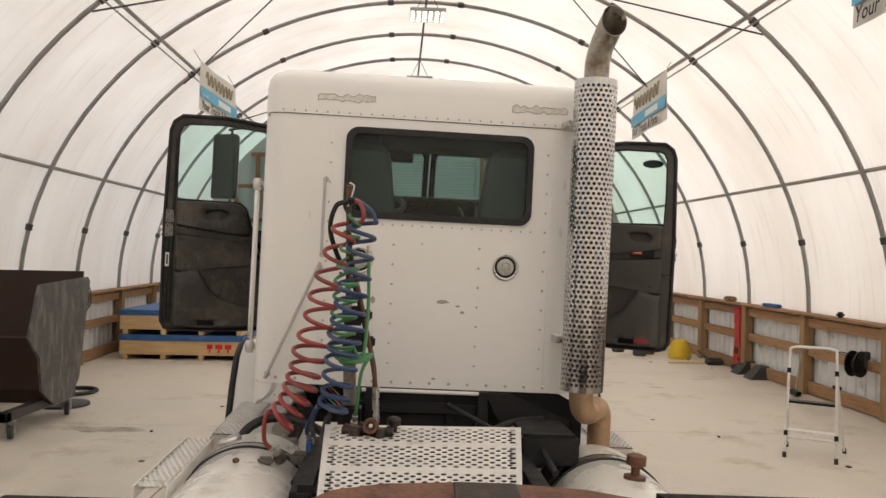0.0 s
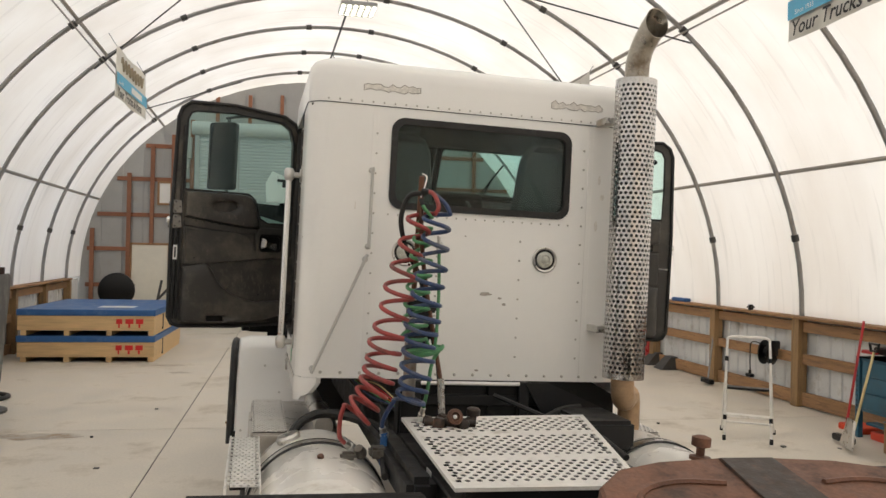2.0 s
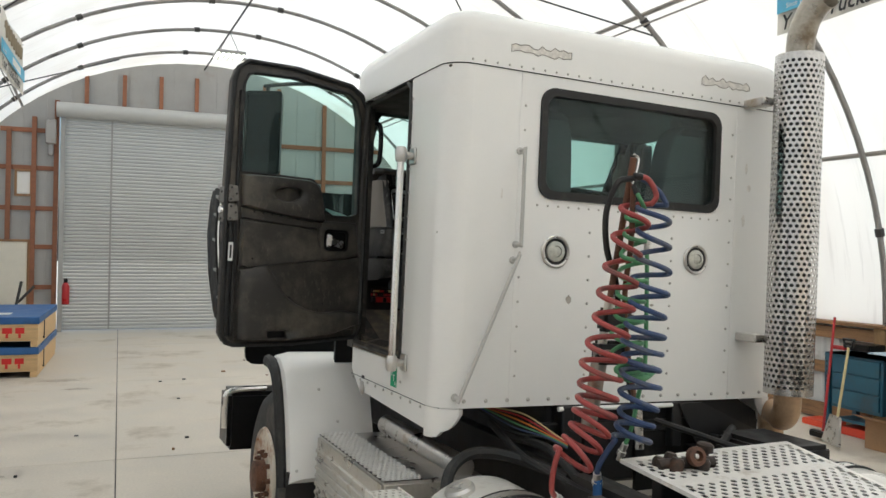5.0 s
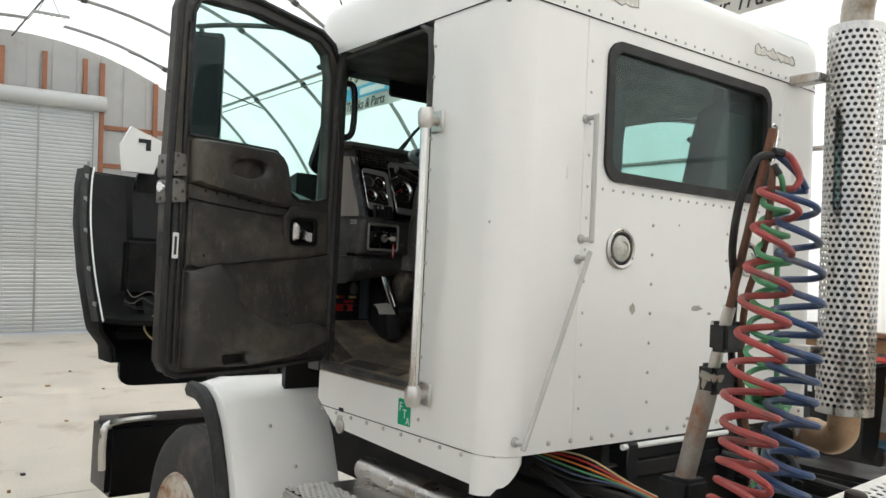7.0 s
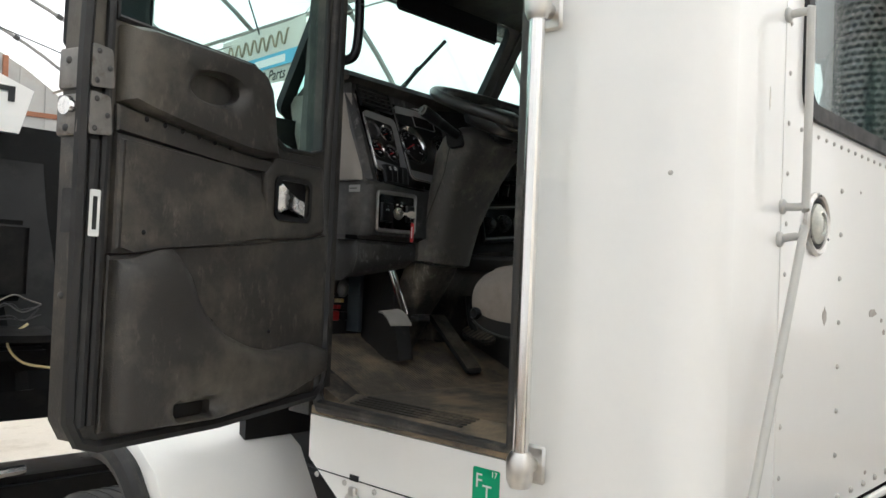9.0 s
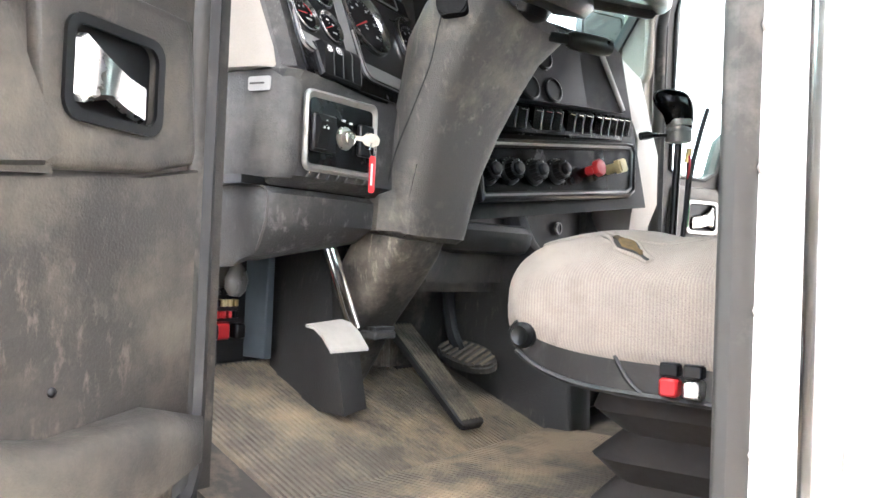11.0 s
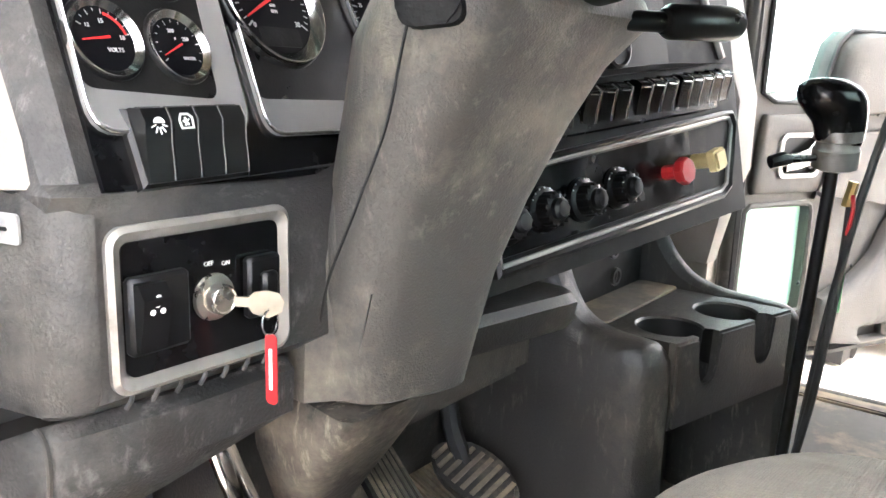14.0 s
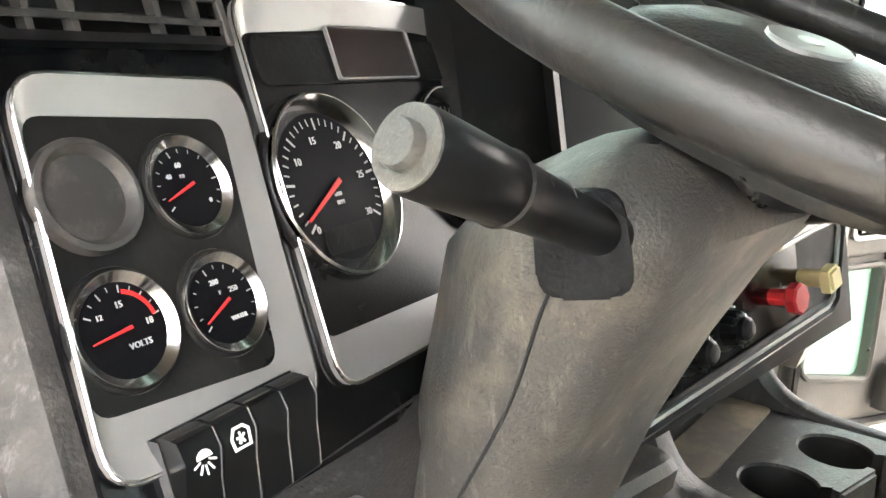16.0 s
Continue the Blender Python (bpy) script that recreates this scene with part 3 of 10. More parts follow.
    prism(bm, [arch(a, 0.05) for a in range(0, 181, 4)] + [(XC - HALF, 0), (XC + HALF, 0)], (0, Y0 - 0.1, 0), (1, 0, 0), (0, 0, 1), (0, -1, 0), 0.1)
    structure("wall_south", bm, COVER, "assumed white translucent fabric end wall, out of view", "wall")
    # far end wall with a roll-up door and a side door
    bm = B()
    y = Y1
    n = 52
    for i in range(n):
        x0, x1 = XN - (HN + 0.5) + 2 * (HN + 0.5) * i / n, XN - (HN + 0.5) + 2 * (HN + 0.5) * (i + 1) / n
        if -3.35 < (x0 + x1) / 2 < 1.32:
            zb = 4.85
        elif -4.9 < (x0 + x1) / 2 < -4.02:
            zb = 2.0
        else:
            zb = 0.0
        t = max(0.0, 1 - (((x0 + x1) / 2 - XN) / (HN + 0.55)) ** 2)
        zt = BASE + (RISE + 0.5) * math.sqrt(t)
        if zt > zb:
            off = 0.0 if i % 2 else 0.02
            box(bm, (x0, y + off, zb), (x1, y + 0.09 + off, zt))
    w = structure("wall_north", bm, GREYSIDING, "end wall of grey ribbed steel siding on reddish timber", "wall", base=END)
    for z in (0.12, 1.0, 1.9, 2.76, 3.66, 4.5):
        for x0, x1 in ((-6.0, -5.0), (-3.98, -3.5), (1.45, 5.4)) if z < 2.1 else ((-6.0, -3.5), (1.45, 5.4)):
            t = math.asin(min(max((z - BASE) / RISE, 0), 1))
            lim = HN * math.cos(t) - 0.1
            a, b = max(x0, XN - lim), min(x1, XN + lim)
            if b - a > 0.2:
                bm = B()
                box(bm, (a, y - 0.045, z - 0.05), (b, y - 0.002, z + 0.05), 0.004)
                part("girt", bm, REDTIMBER, w)
    for x, z0, z1 in ((-5.85, 0, 2.4), (-5.0, 0, 3.8), (-4.45, 2.05, 4.5), (-3.95, 0, 4.8), (-3.5, 0, 5.2), (1.45, 0, 5.9), (2.6, 0, 5.6), (3.8, 0, 4.8), (4.9, 0, 3.6)):
        bm = B()
        box(bm, (x - 0.05, y - 0.10, z0), (x + 0.05, y - 0.047, z1), 0.004)
        part("stud", bm, REDTIMBER, w)
    bm = B()
    for x in (-2.9, -2.1, -1.3, -0.5, 0.3, 1.1):
        box(bm, (x - 0.045, y - 0.10, 5.02), (x + 0.045, y - 0.03, 6.0 - 0.05 * abs(x)), 0.004)
    part("header_stud", bm, REDTIMBER, w)
    # roll-up door
    d = B()
    box(d, (-3.42, y - 0.16, 0), (-3.32, y - 0.05, 4.9), 0.004)
    box(d, (1.28, y - 0.16, 0), (1.38, y - 0.05, 4.9), 0.004)
    door = structure("door_1", d, GREYSIDING, "tall closed roll-up door of pale grey slats", "door", base=END)
    for k in range(60):
        bm = B()
        z = 0.03 + k * 0.08
        loft(bm, [[(x, y - 0.09, z + 0.002), (x, y - 0.105, z + 0.02), (x, y - 0.105, z + 0.06), (x, y - 0.09, z + 0.078), (x, y - 0.08, z + 0.04)] for x in (-3.32, 1.28)])
        part("slat", bm, ROLLDOOR, door)
    bm = B()
    rod(bm, (-3.5, y - 0.2, 4.98), (1.5, y - 0.2, 4.98), 0.17, 20)
    part("barrel", bm, ROLLDOOR, door, "round cover of the rolled door")
    for x in (-2.35, 0.2):
        bm = B()
        box(bm, (x - 0.02, y - 0.118, 0.05), (x + 0.02, y - 0.106, 4.8))
        part("wind_lock", bm, SILVER, door)
    bm = B()
    box(bm, (-3.72, y - 0.25, 4.2), (-3.5, y - 0.11, 4.75), 0.02)
    box(bm, (-3.66, y - 0.2, 3.95), (-3.56, y - 0.11, 4.2), 0.01)
    part("motor_box", bm, SILVER, door, "grey door operator box with conduit")
    # side door
    bm = B()
    ring(bm, rrect(-4.97, 0, -4.0, 2.06, 0.002, 1), rrect(-4.92, 0.003, -4.05, 2.01, 0.002, 1), (0, y - 0.05, 0), (1, 0, 0), (0, 0, 1), (0, 1, 0), 0.1)
    door2 = structure("door_2", bm, TIMBER, "closed cream side door in a timber frame", "door", base=END)
    bm = B()
    box(bm, (-4.915, y - 0.03, 0.01), (-4.055, y + 0.02, 2.005), 0.004)
    part("door_leaf", bm, mat("cream door paint", (0.72, 0.69, 0.60), 0.5, var=0.05), door2)
    bm = B()
    lathe(bm, [(0.02, 0), (0.012, 0.03), (0.03, 0.05), (0.025, 0.08)], (-4.83, y - 0.03, 1.0), (0, -1, 0), 12)
    part("knob", bm, CHROME, door2)
    # small pane over the door
    bm = B()
    ring(bm, rrect(-4.33, 3.02, -3.97, 3.62, 0.004, 1), rrect(-4.28, 3.07, -4.02, 3.57, 0.004, 1), (0, y - 0.06, 0), (1, 0, 0), (0, 0, 1), (0, 1, 0), 0.05)
    win = structure("window_1", bm, TIMBER, "small bright light panel in a timber frame", "window", base=END)
    bm = B()
    box(bm, (-4.28, y - 0.03, 3.07), (-4.02, y - 0.02, 3.57))
    part("pane", bm, PAPER, win)


build_hall()


def ceiling_lamp(y, z):
    x = XC
    lamp = thing("ceiling_lamp", (x, y, z), "lit square grid lamp hung from the ridge on chains", "lamp", "lamps along the ridge", HALL)
    bm = B()
    box(bm, (x - 0.28, y - 0.28, z), (x + 0.28, y + 0.28, z + 0.06), 0.01)
    part("housing", bm, SILVER, lamp)
    for k in range(6):
        bm = B()
        xx = x - 0.24 + k * 0.096
        box(bm, (xx - 0.022, y - 0.25, z - 0.03), (xx + 0.022, y + 0.25, z - 0.002), 0.006)
        part("tube", bm, LAMPGLOW, lamp, "glowing lamp tube")
    for k in range(5):
        bm = B()
        yy = y - 0.2 + k * 0.1
        box(bm, (x - 0.27, yy - 0.006, z - 0.045), (x + 0.27, yy + 0.006, z - 0.031))
        part("grid_wire", bm, SILVER, lamp)
    top = arch(90)[1]
    for s in (-1, 1):
        bm = B()
        rod(bm, (x + s * 0.2, y, z + 0.06), (x, y, top - 0.05), 0.006, 5)
        part("chain", bm, DARKSTEEL, lamp)


for y_ in (3.0, 7.9, 12.8, 17.7):
    ceiling_lamp(y_, 5.75)

# ---- the truck, built in its own axes: the cab's back is y = 0, ahead is +y, the ground z = 0 ----
truck = thing("truck", (0, 0.5, 0), "white day-cab tractor truck with both doors open and hood tilted", "truck")
SKIN = 0.97     # half the cab's width
FLOORZ = 1.47
ROOFSEAM, ROOFTOP = 2.757, 3.03


def cab_outline(h, y0, y1, r0, r1, seg=6):
    return rrect(-h, y0, h, y1, (r0, r1, r1, r0), seg)


# hood lining's black, also on the sheets that paint shade below pierced plates
DEEPBLACK = mat("deep black hood lining and hole shade", (0.006, 0.006, 0.006), 0.6, var=0.3, scale=9, dirt=(0.02, 0.018, 0.016), dirt_amount=0.3)
DEEPBLACK.node_tree.nodes["Principled BSDF"].inputs["Specular IOR Level"].default_value = 0.2


def build_cab():
    # back wall with its window opening
    bm = B()
    outer = rrect(-0.86, 1.285, 0.86, ROOFSEAM, 0.004, 6)
    inner = rrect(-0.505, 2.225, 0.505, 2.685, 0.055, 6)
    ring(bm, outer, inner, (0, 0, 0), (1, 0, 0), (0, 0, 1), (0, 1, 0), 0.035)
    back = part("back_wall", bm, WHITE, truck)
    bm = B()
    for s in (-1, 1):
        # round corner posts
        pts = [(s * (SKIN - 0.11 + 0.11 * math.sin(radians(a))), 0.11 - 0.11 * math.cos(radians(a))) for a in range(0, 91, 10)]
        pts += [(s * SKIN, 0.42), (s * (SKIN - 0.035), 0.42)]
        pts += [(s * (SKIN - 0.11 + 0.075 * math.sin(radians(a))), 0.11 - 0.075 * math.cos(radians(a))) for a in range(90, -1, -10)]
        prism(bm, pts, (0, 0, 1.285), (1, 0, 0), (0, 1, 0), (0, 0, 1), ROOFSEAM - 1.285)
        part("corner_panel", bm, WHITE, truck)
        bm = B()
    # skirt below the doors
    for s in (-1, 1):
        bm = B()
        pts = [(0.42, 1.283), (0.42, 1.425), (1.12, 1.425), (1.12, 1.31), (0.98, 1.215), (0.42, 1.195), (0.11, 1.185), (0.11, 1.283)]
        prism(bm, pts, (s * SKIN, 0, 0), (0, 1, 0), (0, 0, 1), (-s, 0, 0), 0.03)
        rows = []
        for a in range(0, 91, 10):
            x, y = s * (SKIN - 0.11 + 0.112 * math.sin(radians(a))), 0.11 - 0.112 * math.cos(radians(a))
            zb = 1.185 - 0.03 * math.sin(radians(a)) if a > 40 else 1.185 + 0.07 * (1 - a / 40) ** 2
            rows.append([(x, y, 1.283), (x, y, zb), (x * 0.97, y + 0.02, zb), (x * 0.97, y + 0.02, 1.283)])
        loft(bm, rows)
        part("skirt", bm, WHITE, truck)
    # roof cap
    bm = B()
    rows = []
    for z, d in ((ROOFSEAM + 0.002, 0.0), (2.90, 0.0), (2.95, 0.008), (2.985, 0.03), (3.008, 0.07), (3.02, 0.12), (3.035, 0.3), (3.045, 0.55)):
        rows.append([(x, y, z) for x, y in cab_outline(SKIN + 0.004 - d, -0.004 + d, 1.42 - d * 0.9, max(0.115 - d * 0.2, 0.05), 0.25, 6)])
    loft(bm, rows)
    roof = part("roof", bm, WHITE, truck)
    # front of the cab: pillars, cowl, windscreen with a middle bar
    bm = B()
    for s in (-1, 1):
        f, g = (0.0, 0.0) if s < 0 else (0.12, 0.045)
        loft(bm, [[(s * (x - g), y + f, z) for x, y in ((0.97, 1.13), (0.97, 1.13 + w), (0.90, 1.13 + w), (0.90, 1.13))] for z, w in ((1.42, 0.09), (2.2, 0.10), (ROOFSEAM + 0.02, 0.07))])
        part("door_pillar", bm, TRIM if s < 0 else BEIGE, truck, "door pillar with seal")
        bm = B()
    bm = B()
    loft(bm, [[(-0.97, 1.43, 1.3), (0.97, 1.43, 1.3), (0.97, 1.46, 1.3), (-0.97, 1.46, 1.3)], [(-0.97, 1.42, 2.28), (0.97, 1.42, 2.28), (0.97, 1.50, 2.26), (-0.97, 1.50, 2.26)]])
    part("firewall", bm, BLACK, truck)
    bm = B()
    u = Vector((0, -0.28, 0.46)).normalized()
    o = (0, 1.48, 2.29)
    for x0, x1 in ((-0.86, -0.025), (0.025, 0.86)):
        ring(bm, rrect(x0 - 0.02, 0, x1 + 0.02, 0.56, 0.05, 5), rrect(x0 + 0.02, 0.04, x1 - 0.02, 0.52, 0.05, 5), o, (1, 0, 0), u, (0, u.z, -u.y), 0.03)
    ws = part("windscreen_frame", bm, RUBBER, truck)
    for x0, x1 in ((-0.86, -0.025), (0.025, 0.86)):
        bm = B()
        prism(bm, rrect(x0 + 0.01, 0.03, x1 - 0.01, 0.53, 0.05, 5), Vector(o) + Vector((0, 0.01, 0.01)), (1, 0, 0), u, (0, u.z, -u.y), 0.006)
        g = part("windscreen_pane", bm, CLEARGLASS, ws)
        g.visible_shadow = False
    # floor, headlining and inner back
    bm = B()
    box(bm, (-0.84, 0.03, 1.36), (0.84, 1.05, FLOORZ), 0.004)
    part("cab_floor", bm, MATGROOVE, truck, "dusty brown rubber cab floor mat")
    bm = B()
    box(bm, (-0.955, 0.04, 2.735), (0.955, 1.32, 2.756), 0.008)
    part("headlining", bm, TRIM, truck, "black headlining")
    bm = B()
    ring(bm, rrect(-0.86, 1.44, 0.86, 2.75, 0.004, 6), rrect(-0.49, 2.24, 0.49, 2.67, 0.055, 6), (0, 0.037, 0), (1, 0, 0), (0, 0, 1), (0, 1, 0), 0.02)
    part("back_lining", bm, TRIM, truck)
    # back window
    bm = B()
    ring(bm, rrect(-0.522, 2.205, 0.518, 2.703, 0.07, 6), rrect(-0.488, 2.242, 0.486, 2.668, 0.05, 6), (0, -0.012, 0), (1, 0, 0), (0, 0, 1), (0, 1, 0), 0.05)
    bw = part("back_window", bm, RUBBER, truck, "black rubber gasket of the back window")
    bm = B()
    prism(bm, rrect(-0.495, 2.235, 0.493, 2.675, 0.05, 6), (0, 0.006, 0), (1, 0, 0), (0, 0, 1), (0, 1, 0), 0.006)
    g = part("pane", bm, DARKGLASS, bw, "dark tinted window pane")
    g.visible_shadow = False
    # round lamps on the back
    for x in (-0.417, 0.388):
        bm = B()
        lathe(bm, [(0.058, 0.0), (0.073, 0.0), (0.074, 0.008), (0.068, 0.013), (0.060, 0.010), (0.058, 0.002)], (x, 0, 1.973), (0, -1, 0), 32)
        lm = part("back_lamp", bm, WORNSTEEL, truck, "round clear lamp in a dull metal ring")
        bm = B()
        lathe(bm, [(0.059, 0.0), (0.058, 0.007), (0.052, 0.008), (0.050, 0.003), (0.047, 0.003)], (x, 0, 1.973), (0, -1, 0), 32, False)
        part("gasket", bm, RUBBER, lm)
        bm = B()
        lathe(bm, [(0.048, 0.002), (0.046, 0.010), (0.034, 0.018), (0.026, 0.019), (0.024, 0.013), (0.018, 0.017), (0.0, 0.019)], (x, 0, 1.973), (0, -1, 0), 28)
        part("lens", bm, LENS, lm)
        for k in range(3):
            bm = B()
            a = radians(90 + 120 * k)
            dome(bm, (x + 0.065 * math.cos(a), -0.012, 1.973 + 0.065 * math.sin(a)), (0, -1, 0), 0.004)
            part("screw", bm, DARKSTEEL, lm)
    return back, roof


back_wall, roof = build_cab()


RIVET = mat("dulled rivet", (0.50, 0.48, 0.44), 0.4, 0.2, var=0.2, scale=40)


def rivet(x, y, z, n, r=0.007, to=None, m=None):
    bm = B()
    dome(bm, (x, y, z), n, r * 1.15, r * 0.95)
    return part("rivet", bm, m or RIVET, to or back_wall)


def build_rivets():
    for k in range(17):
        rivet(-0.84 + 1.68 * k / 16, -0.0, 1.315, (0, -1, 0), 0.008)
    for k in range(30):
        rivet(-0.87 + 1.74 * k / 29, -0.004, 2.775, (0, -1, 0), 0.005, roof)
    for x in (-0.60, -0.235, 0.24, 0.60):
        for k in range(12):
            z = 1.42 + 0.108 * k
            if abs(x) > 0.52 or z < 2.17:
                rivet(x, 0, z, (0, -1, 0), 0.006)
    for k in range(20):
        rivet(-0.52 + 1.04 * k / 19, 0, 2.175, (0, -1, 0), 0.005)
    for k in range(13):
        rivet(-SKIN, 0.405, 1.34 + 0.11 * k, (-1, 0, 0), 0.006)
    for k in range(3):
        rivet(-SKIN + 0.01, 0.08 + 0.1 * k, 2.03, (-1, 0, 0), 0.007)
    for k in range(9):
        rivet(-SKIN, 0.16 + 0.115 * k, 1.27, (-1, 0, 0), 0.007)


build_rivets()


RAILGREY = mat("weathered pale rail", (0.50, 0.49, 0.46), 0.38, 0.0, var=0.05, scale=12, rvar=0.05)


def build_grabs():
    # slim white hand rails on the back wall
    for pts in ([(-0.62, 0, 2.405), (-0.62, -0.045, 2.405), (-0.622, -0.05, 2.38), (-0.622, -0.05, 2.02), (-0.621, -0.045, 1.995), (-0.621, 0, 1.995)],
                [(-0.632, 0, 1.925), (-0.635, -0.045, 1.93), (-0.645, -0.05, 1.905), (-0.872, -0.045, 1.36), (-0.882, -0.04, 1.337), (-0.885, 0, 1.333)]):
        bm = B()
        tube(bm, smooth(pts, 4), 0.0088, 10)
        g = part("grab_rail", bm, RAILGREY, truck, "slim weathered grab rail on the back wall")
        for p in (pts[0], pts[-1]):
            bm = B()
            lathe(bm, [(0.017, 0), (0.016, 0.006), (0.010, 0.010)], p, (0, -1, 0), 12)
            part("rail_foot", bm, RAILGREY, g)
    for s in (-1, 1):
        bm = B()
        x = s * 1.043
        rod(bm, (x, 0.345, 1.42), (x, 0.345, 2.39), 0.0165, 14)
        g = part("door_rail", bm, CHROME, truck, "polished grab rail beside the door opening")
        for z in (1.435, 2.385):
            bm = B()
            lathe(bm, [(0.02, -0.035), (0.027, -0.02), (0.029, 0.02), (0.02, 0.036)], (x, 0.345, z), (0, 0, 1), 14)
            rod(bm, (x, 0.345, z), (s * SKIN, 0.365, z), 0.017, 10)
            box(bm, (min(s * SKIN, s * (SKIN + 0.012)), 0.33, z - 0.04), (max(s * SKIN, s * (SKIN + 0.012)), 0.40, z + 0.04), 0.006)
            part("rail_bracket", bm, WORNSTEEL, g)


build_grabs()


# passenger door's copy of TRIM, coloured lighter for the stronger light on it
LITTRIM = mat("worn door trim, lit copy", (0.072, 0.067, 0.061), 0.6, var=0.15, scale=7, bump=0.5, bscale=260, dirt=(0.115, 0.104, 0.088), dirt_amount=0.3, dirt_scale=4)
SEALGREY = mat("worn grey door seal", (0.034, 0.032, 0.029), 0.6, var=0.2, scale=9, dirt=(0.12, 0.11, 0.095), dirt_amount=0.4, dirt_scale=7)
GREENGLASS = glass("pale green glass", (0.84, 0.95, 0.88))
gn, gl_ = GREENGLASS.node_tree.nodes, GREENGLASS.node_tree.links
haze, veil = gn.new("ShaderNodeBsdfTranslucent"), gn.new("ShaderNodeMixShader")
haze.inputs[0].default_value, veil.inputs[0].default_value = (0.36, 0.50, 0.42, 1), 0.55
gl_.new(gn["Mix Shader"].outputs[0], veil.inputs[1])
gl_.new(haze.outputs[0], veil.inputs[2])
gl_.new(veil.outputs[0], gn["Material Output"].inputs[0])
MIRROR = mat("mirror", (0.75, 0.78, 0.78), 0.04, 1.0, var=0.0, rvar=0.0)


def pierced(bm, outline, hole, c, o, u, v, n, d):
    """A swollen pad with a hole: both outlines are cut by rays from c."""
    def cut(poly, a):
        e, best = (math.cos(a), math.sin(a)), 0.0
        for (x0, y0), (x1, y1) in zip(poly, poly[1:] + poly[:1]):
            p, q = (x0 - c[0], y0 - c[1]), (x1 - x0, y1 - y0)
            det = q[0] * e[1] - q[1] * e[0]
            if abs(det) > 1e-9:
                t = (q[0] * p[1] - q[1] * p[0]) / det
                w = (e[0] * p[1] - e[1] * p[0]) / det
                if t > best and -1e-6 <= w <= 1 + 1e-6:
                    best = t
        return best
    o, u, v, n = Vector(o), Vector(u), Vector(v), Vector(n)
    angles = [2 * math.pi * k / 64 for k in range(64)]
    far, near = [cut(outline, a) for a in angles], [cut(hole, a) for a in angles]
    rows = []
    for f, h in ((0.0, 0.0), (0.0, 0.45), (0.04, 0.75), (0.12, 0.95), (0.3, 1.0), (0.7, 1.0), (0.9, 0.9), (1.0, 0.6), (1.0, 0.0)):
        rows.append([o + u * (c[0] + (q + (p - q) * f) * math.cos(a)) + v * (c[1] + (q + (p - q) * f) * math.sin(a)) + n * (d * h) for a, q, p in zip(angles, far, near)])
    loft(bm, rows, True, False)


LATCHSTEEL = mat("dull latch steel", (0.21, 0.20, 0.185), 0.45, 0.7, var=0.25, scale=25, dirt=(0.12, 0.10, 0.08), dirt_amount=0.4, dirt_scale=18)


